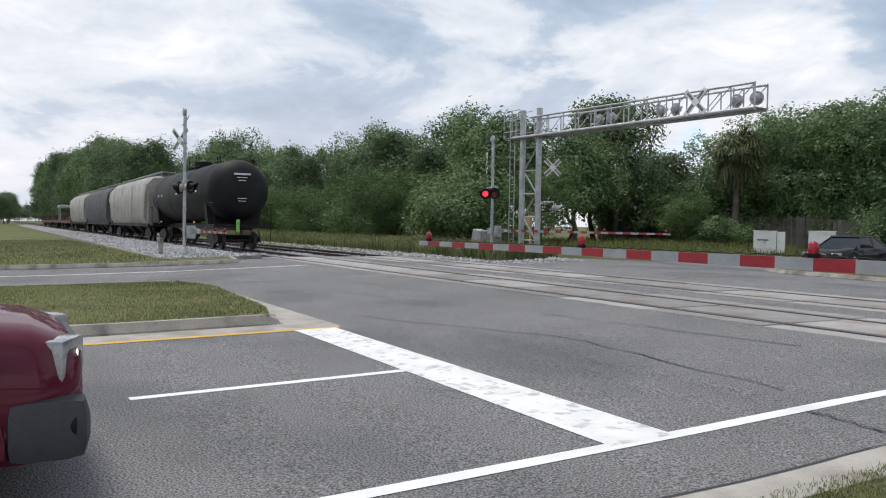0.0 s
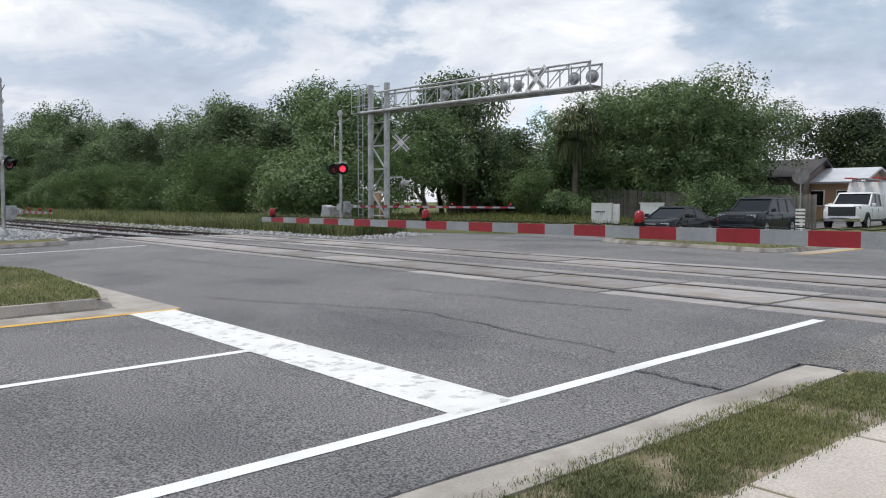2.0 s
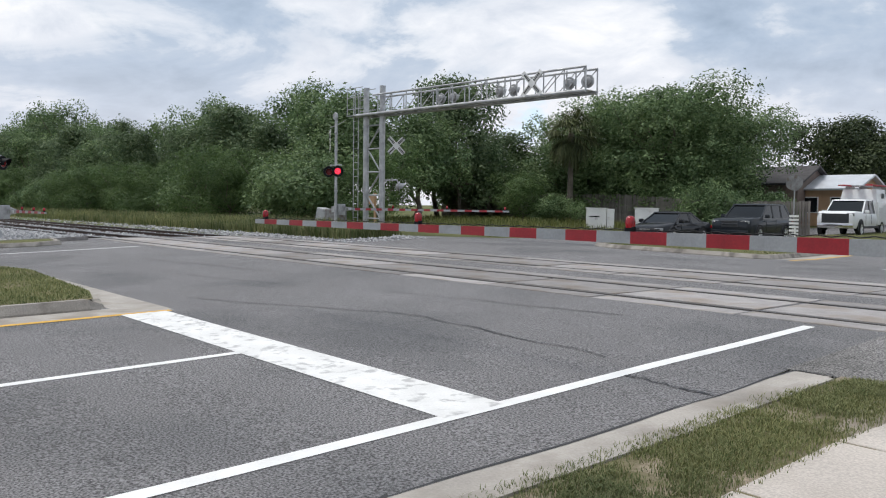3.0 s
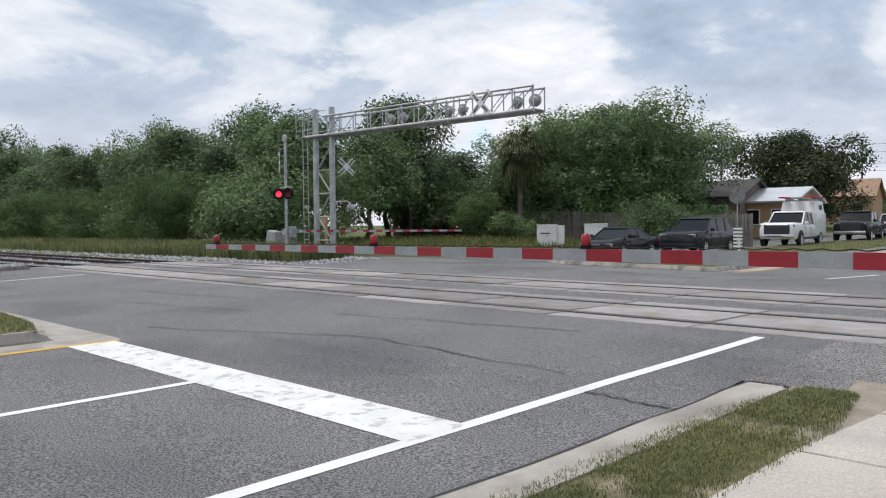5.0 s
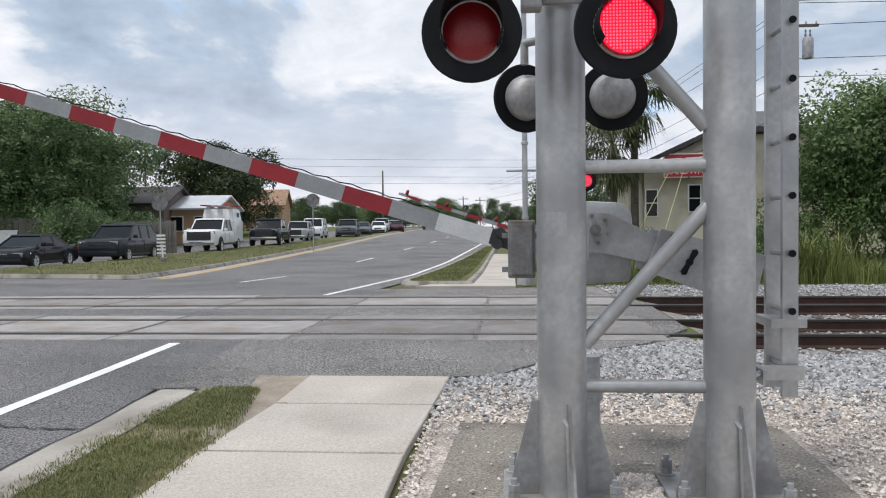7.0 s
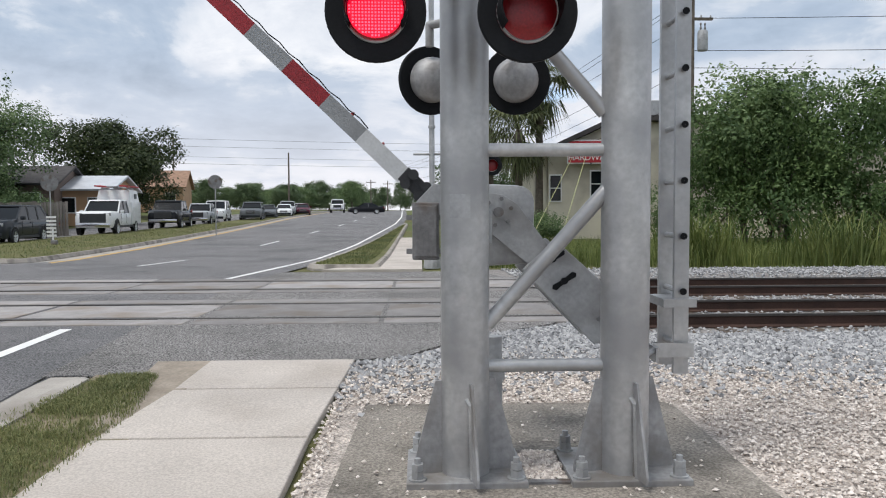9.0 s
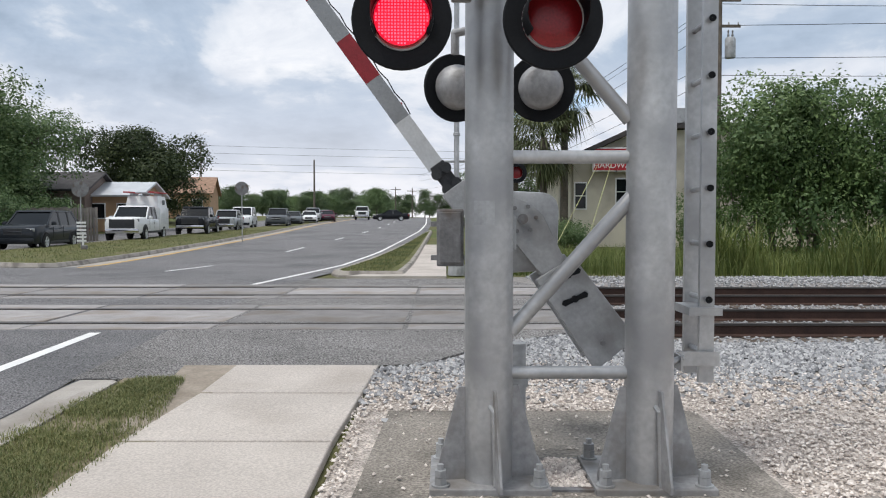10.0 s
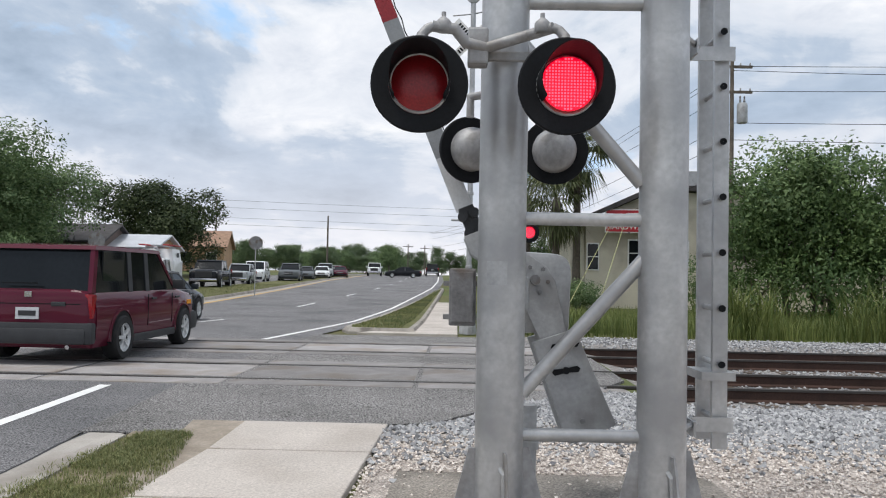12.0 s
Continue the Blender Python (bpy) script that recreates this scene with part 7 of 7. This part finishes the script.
def hopper(x, mat, label):
    c = thing("hopper_car", label, "hopper car", pose(x, RAIL_C, RAIL_Z), "cars of the train")
    L = 19.6
    sec = [(-1.30, 1.15), (-1.56, 1.7), (-1.62, 2.9), (-1.54, 3.95), (-1.05, 4.48), (0, 4.62), (1.05, 4.48), (1.54, 3.95), (1.62, 2.9), (1.56, 1.7), (1.30, 1.15)]
    rings = []
    for xx, k in ((-8.6, 1.0), (8.6, 1.0)):
        rings.append([(xx, y * k, z) for y, z in sec])
    rings.insert(0, [(-9.5, y, 3.0 + (z - 3.0) * 0.9 if z > 3 else 3.0) for y, z in sec])
    rings.append([(9.5, y, 3.0 + (z - 3.0) * 0.9 if z > 3 else 3.0) for y, z in sec])
    part("body", ring_loft(bm_new(), rings), M[mat], c, "round-sided hopper body", True)
    for k in range(4):
        xx = -6.3 + k * 4.2
        part("outlet_hopper", ring_loft(bm_new(), [[(xx - 1.6, -1.2, 1.2), (xx + 1.6, -1.2, 1.2), (xx + 1.6, 1.2, 1.2), (xx - 1.6, 1.2, 1.2)], [(xx - 0.4, -0.4, 0.35), (xx + 0.4, -0.4, 0.35), (xx + 0.4, 0.4, 0.35), (xx - 0.4, 0.4, 0.35)]]), M["tank_black"], c, "sloped outlet")
    for k in range(11):
        xx = -8.5 + 1.7 * k
        part("side_rib", ring_loft(bm_new(), [[(xx - 0.03, y * 1.008, z + 0.004) for y, z in sec], [(xx + 0.03, y * 1.008, z + 0.004) for y, z in sec]]), M[mat], c)
    part("side_sill", box(bm_new(), (0, 0, 1.1), (L, 2.9, 0.2)), M["tank_black"], c)
    part("roof_walk", box(bm_new(), (0, 0, 4.80), (19.0, 0.9, 0.05)), M["alu"], c, "grated roof walk")
    for yy in (-0.45, 0.45):
        part("walk_rail", tube(bm_new(), (-9.5, yy, 4.84), (9.5, yy, 4.84), 0.025, seg=6), M["alu"], c)
        for k in range(9):
            part("walk_support", box(bm_new(), (-9.2 + 2.3 * k, yy, 4.68), (0.06, 0.05, 0.3)), M["alu"], c)
    for s in (-1, 1):
        bogie(c, s * 7.4)
        for sy in (-1, 1):
            part("end_post", box(bm_new(), (s * 9.55, sy * 1.4, 2.3), (0.12, 0.12, 2.4)), M[mat], c)
            for k in range(7):
                part("ladder_rung", tube(bm_new(), (s * 9.6, sy * 1.05, 1.3 + 0.42 * k), (s * 9.6, sy * 1.45, 1.3 + 0.42 * k), 0.018, seg=5), M[mat], c)
        part("end_deck", box(bm_new(), (s * 9.2, 0, 1.15), (1.0, 2.9, 0.1)), M["tank_black"], c)
    couplers(c, L)
    return c


def flat_car(x, cab):
    c = thing("flat_car", "rusty brown flat car with stakes and loads", "flat car", pose(x, RAIL_C, RAIL_Z), "cars of the train")
    part("deck", box(bm_new(), (0, 0, 1.15), (17, 2.9, 0.35)), M["rust_brown"], c)
    part("centre_sill", box(bm_new(), (0, 0, 0.85), (12, 0.7, 0.4)), M["tank_black"], c)
    for s in (-1, 1):
        bogie(c, s * 6.2)
        part("bulkhead", box(bm_new(), (s * 8.2, 0, 1.8), (0.15, 2.7, 0.9)), M["rust_brown"], c)
    for k in range(6):
        part("load", box(bm_new(), (-6 + 2.4 * k, 0.2 * (k % 2), 1.55), (1.8, 1.6, 0.45 + 0.2 * (k % 3)), bevel=0.05), M["rust_brown"], c, "low rusty load")
    if cab:
        part("cab_roof", box(bm_new(), (2, 0, 3.6), (3.4, 2.6, 0.5), bevel=0.15), M["cab_green"], c, "pale green canopy")
        for dx in (0.6, 3.4):
            for sy in (-1, 1):
                part("cab_post", box(bm_new(), (dx, sy * 1.1, 2.4), (0.12, 0.12, 2.2)), M["cab_green"], c)
    couplers(c, 17)
    return c


RAIL_C = (RAIL_Y[0] + RAIL_Y[1]) / 2
TRAIN = [(tank_car(-46.0), 8.9)]
off = 18.4
for mat, label in (("hopper_pale", "pale grey covered hopper with rust streaks"), ("hopper_grey", "dark grey covered hopper wagon"), ("hopper_pale", "pale grey covered hopper with rust streaks")):
    TRAIN.append((hopper(-38.0 - off - 10.1, mat, label), off + 10.1))
    off += 20.6
for k in range(4):
    TRAIN.append((flat_car(-38.0 - off - 8.8, k == 1), off + 8.8))
    off += 18.0


# ---- what moves ----
def glide(rows, t):
    return float(np.interp(t, [r[0] for r in rows], [r[1] for r in rows]))


def drive(ob, wheels, rows, x_of, rad, t0):
    """Drives a vehicle along y by rows of (seconds, y of the front axle), and rolls its wheels from t0 on."""
    y00 = rows[0][1]
    out = []
    for t, y in rows:
        x = x_of(y)
        a, b = gz(x, y), gz(x, y - 2.6)
        out.append((t, pose(x, y, a + 0.012, math.degrees(math.atan2(a - b, 2.6)), 0, 0)))
    walk(ob, out)
    times = [0.0] + [t0 + k / 15 for k in range(int((12.0 - t0) * 15) + 1)] + [12.0]
    for wh, mm in wheels:
        s = 1 if mm.to_3x3()[0][0] > 0 else -1
        walk(wh, [(t, mm @ pose(0, 0, 0, -s * math.degrees((glide(rows, t) - y00) / rad), 0, 0)) for t in sorted(set(times))])


def motions():
    near = ((0, 0), (5.5, 0), (5.8, 1.2), (6.0, 3), (6.5, 10.7), (7.0, 17.2), (7.5, 27), (7.7, 31), (8.5, 39), (9.3, 47.3), (9.5, 49.8), (10.0, 54), (10.5, 58.8), (11.0, 62), (11.5, 65), (12.0, 67.6))
    walk(gate_near, [(t, pose(0.56, 5.2, 1.53, 0, a, 0)) for t, a in near])
    for gate, s, k in ((gate_west, -1, 1.0), (gate_northwest, -1, 1.0), (gate_east, 1, 1.05)):
        base = gate.matrix_basis.copy()
        walk(gate, [(t, base @ pose(0, 0, 0, 0, s * a * k, 0)) for t, a in near])

    def spans_of(first, parity):
        marks = [first + 0.655 * k for k in range(-12, 22)]
        return [(a, b) for k, (a, b) in enumerate(zip(marks, marks[1:])) if k % 2 == parity]
    on = {"left": spans_of(6.08, 0), "right": spans_of(6.08, 1), "far_east": spans_of(6.08, 1),
          "far_left": spans_of(0.87, 0), "far_right": spans_of(0.87, 1)}
    for ob, who in LAMPS:
        rows, spans = [], on[who]
        marks = sorted({0.0, 12.0} | {v for s in spans for v in s if 0 < v < 12})
        for t in marks:
            before, after = (any(a <= q < b for a, b in spans) for q in (t - 0.02, t + 0.02))
            for q, lit in ((t - 0.034, before), (t, after)):
                if 0 <= q <= 12:
                    rows.append((q, pose(0, -0.034 if lit else 0.02, 0)))
        walk(ob, rows)
    for car, back in TRAIN:
        walk(car, [(t, pose(-38.0 - back - 27.0 * t, RAIL_C, RAIL_Z)) for t in (0, 3, 6, 9, 12)])
    drive(red_suv, red_wheels, [(0, -0.47), (8.0, -0.47), (8.5, -0.2), (9.0, 0.6), (9.5, 1.9), (10.0, 3.6), (10.5, 5.8), (11.1, 8.35), (11.3, 9.45), (11.5, 10.6), (11.7, 12.0), (11.9, 13.4), (12.0, 14.15)], lambda y: float(np.interp(y, (-0.5, 9.0), (-5.5, -5.8))), 0.325, 8.0)
    drive(dark_sedan, sedan_wheels, [(0, -1.5), (7.7, -1.5), (8.2, -1.1), (8.7, 0.0), (9.2, 2.0), (9.7, 4.9), (10.2, 8.5), (10.6, 11.6), (10.9, 13.95), (11.1, 15.5), (11.3, 17.2), (11.5, 19.0), (11.7, 20.8), (11.9, 22.8), (12.0, 23.8)], lambda y: -8.75, 0.33, 7.7)
    walk(far_pickup, [(t, pose(x, y, gz(x, y) + 0.01, 0, 0, rz)) for t, x, y, rz in ((0, 16, 90, 85), (9.3, 14, 90, 80), (10.0, 4, 90.5, 60), (10.5, -2.9, 93, 15), (11.2, -3.8, 107, 3), (12.0, -3.9, 125, 2))])


motions()
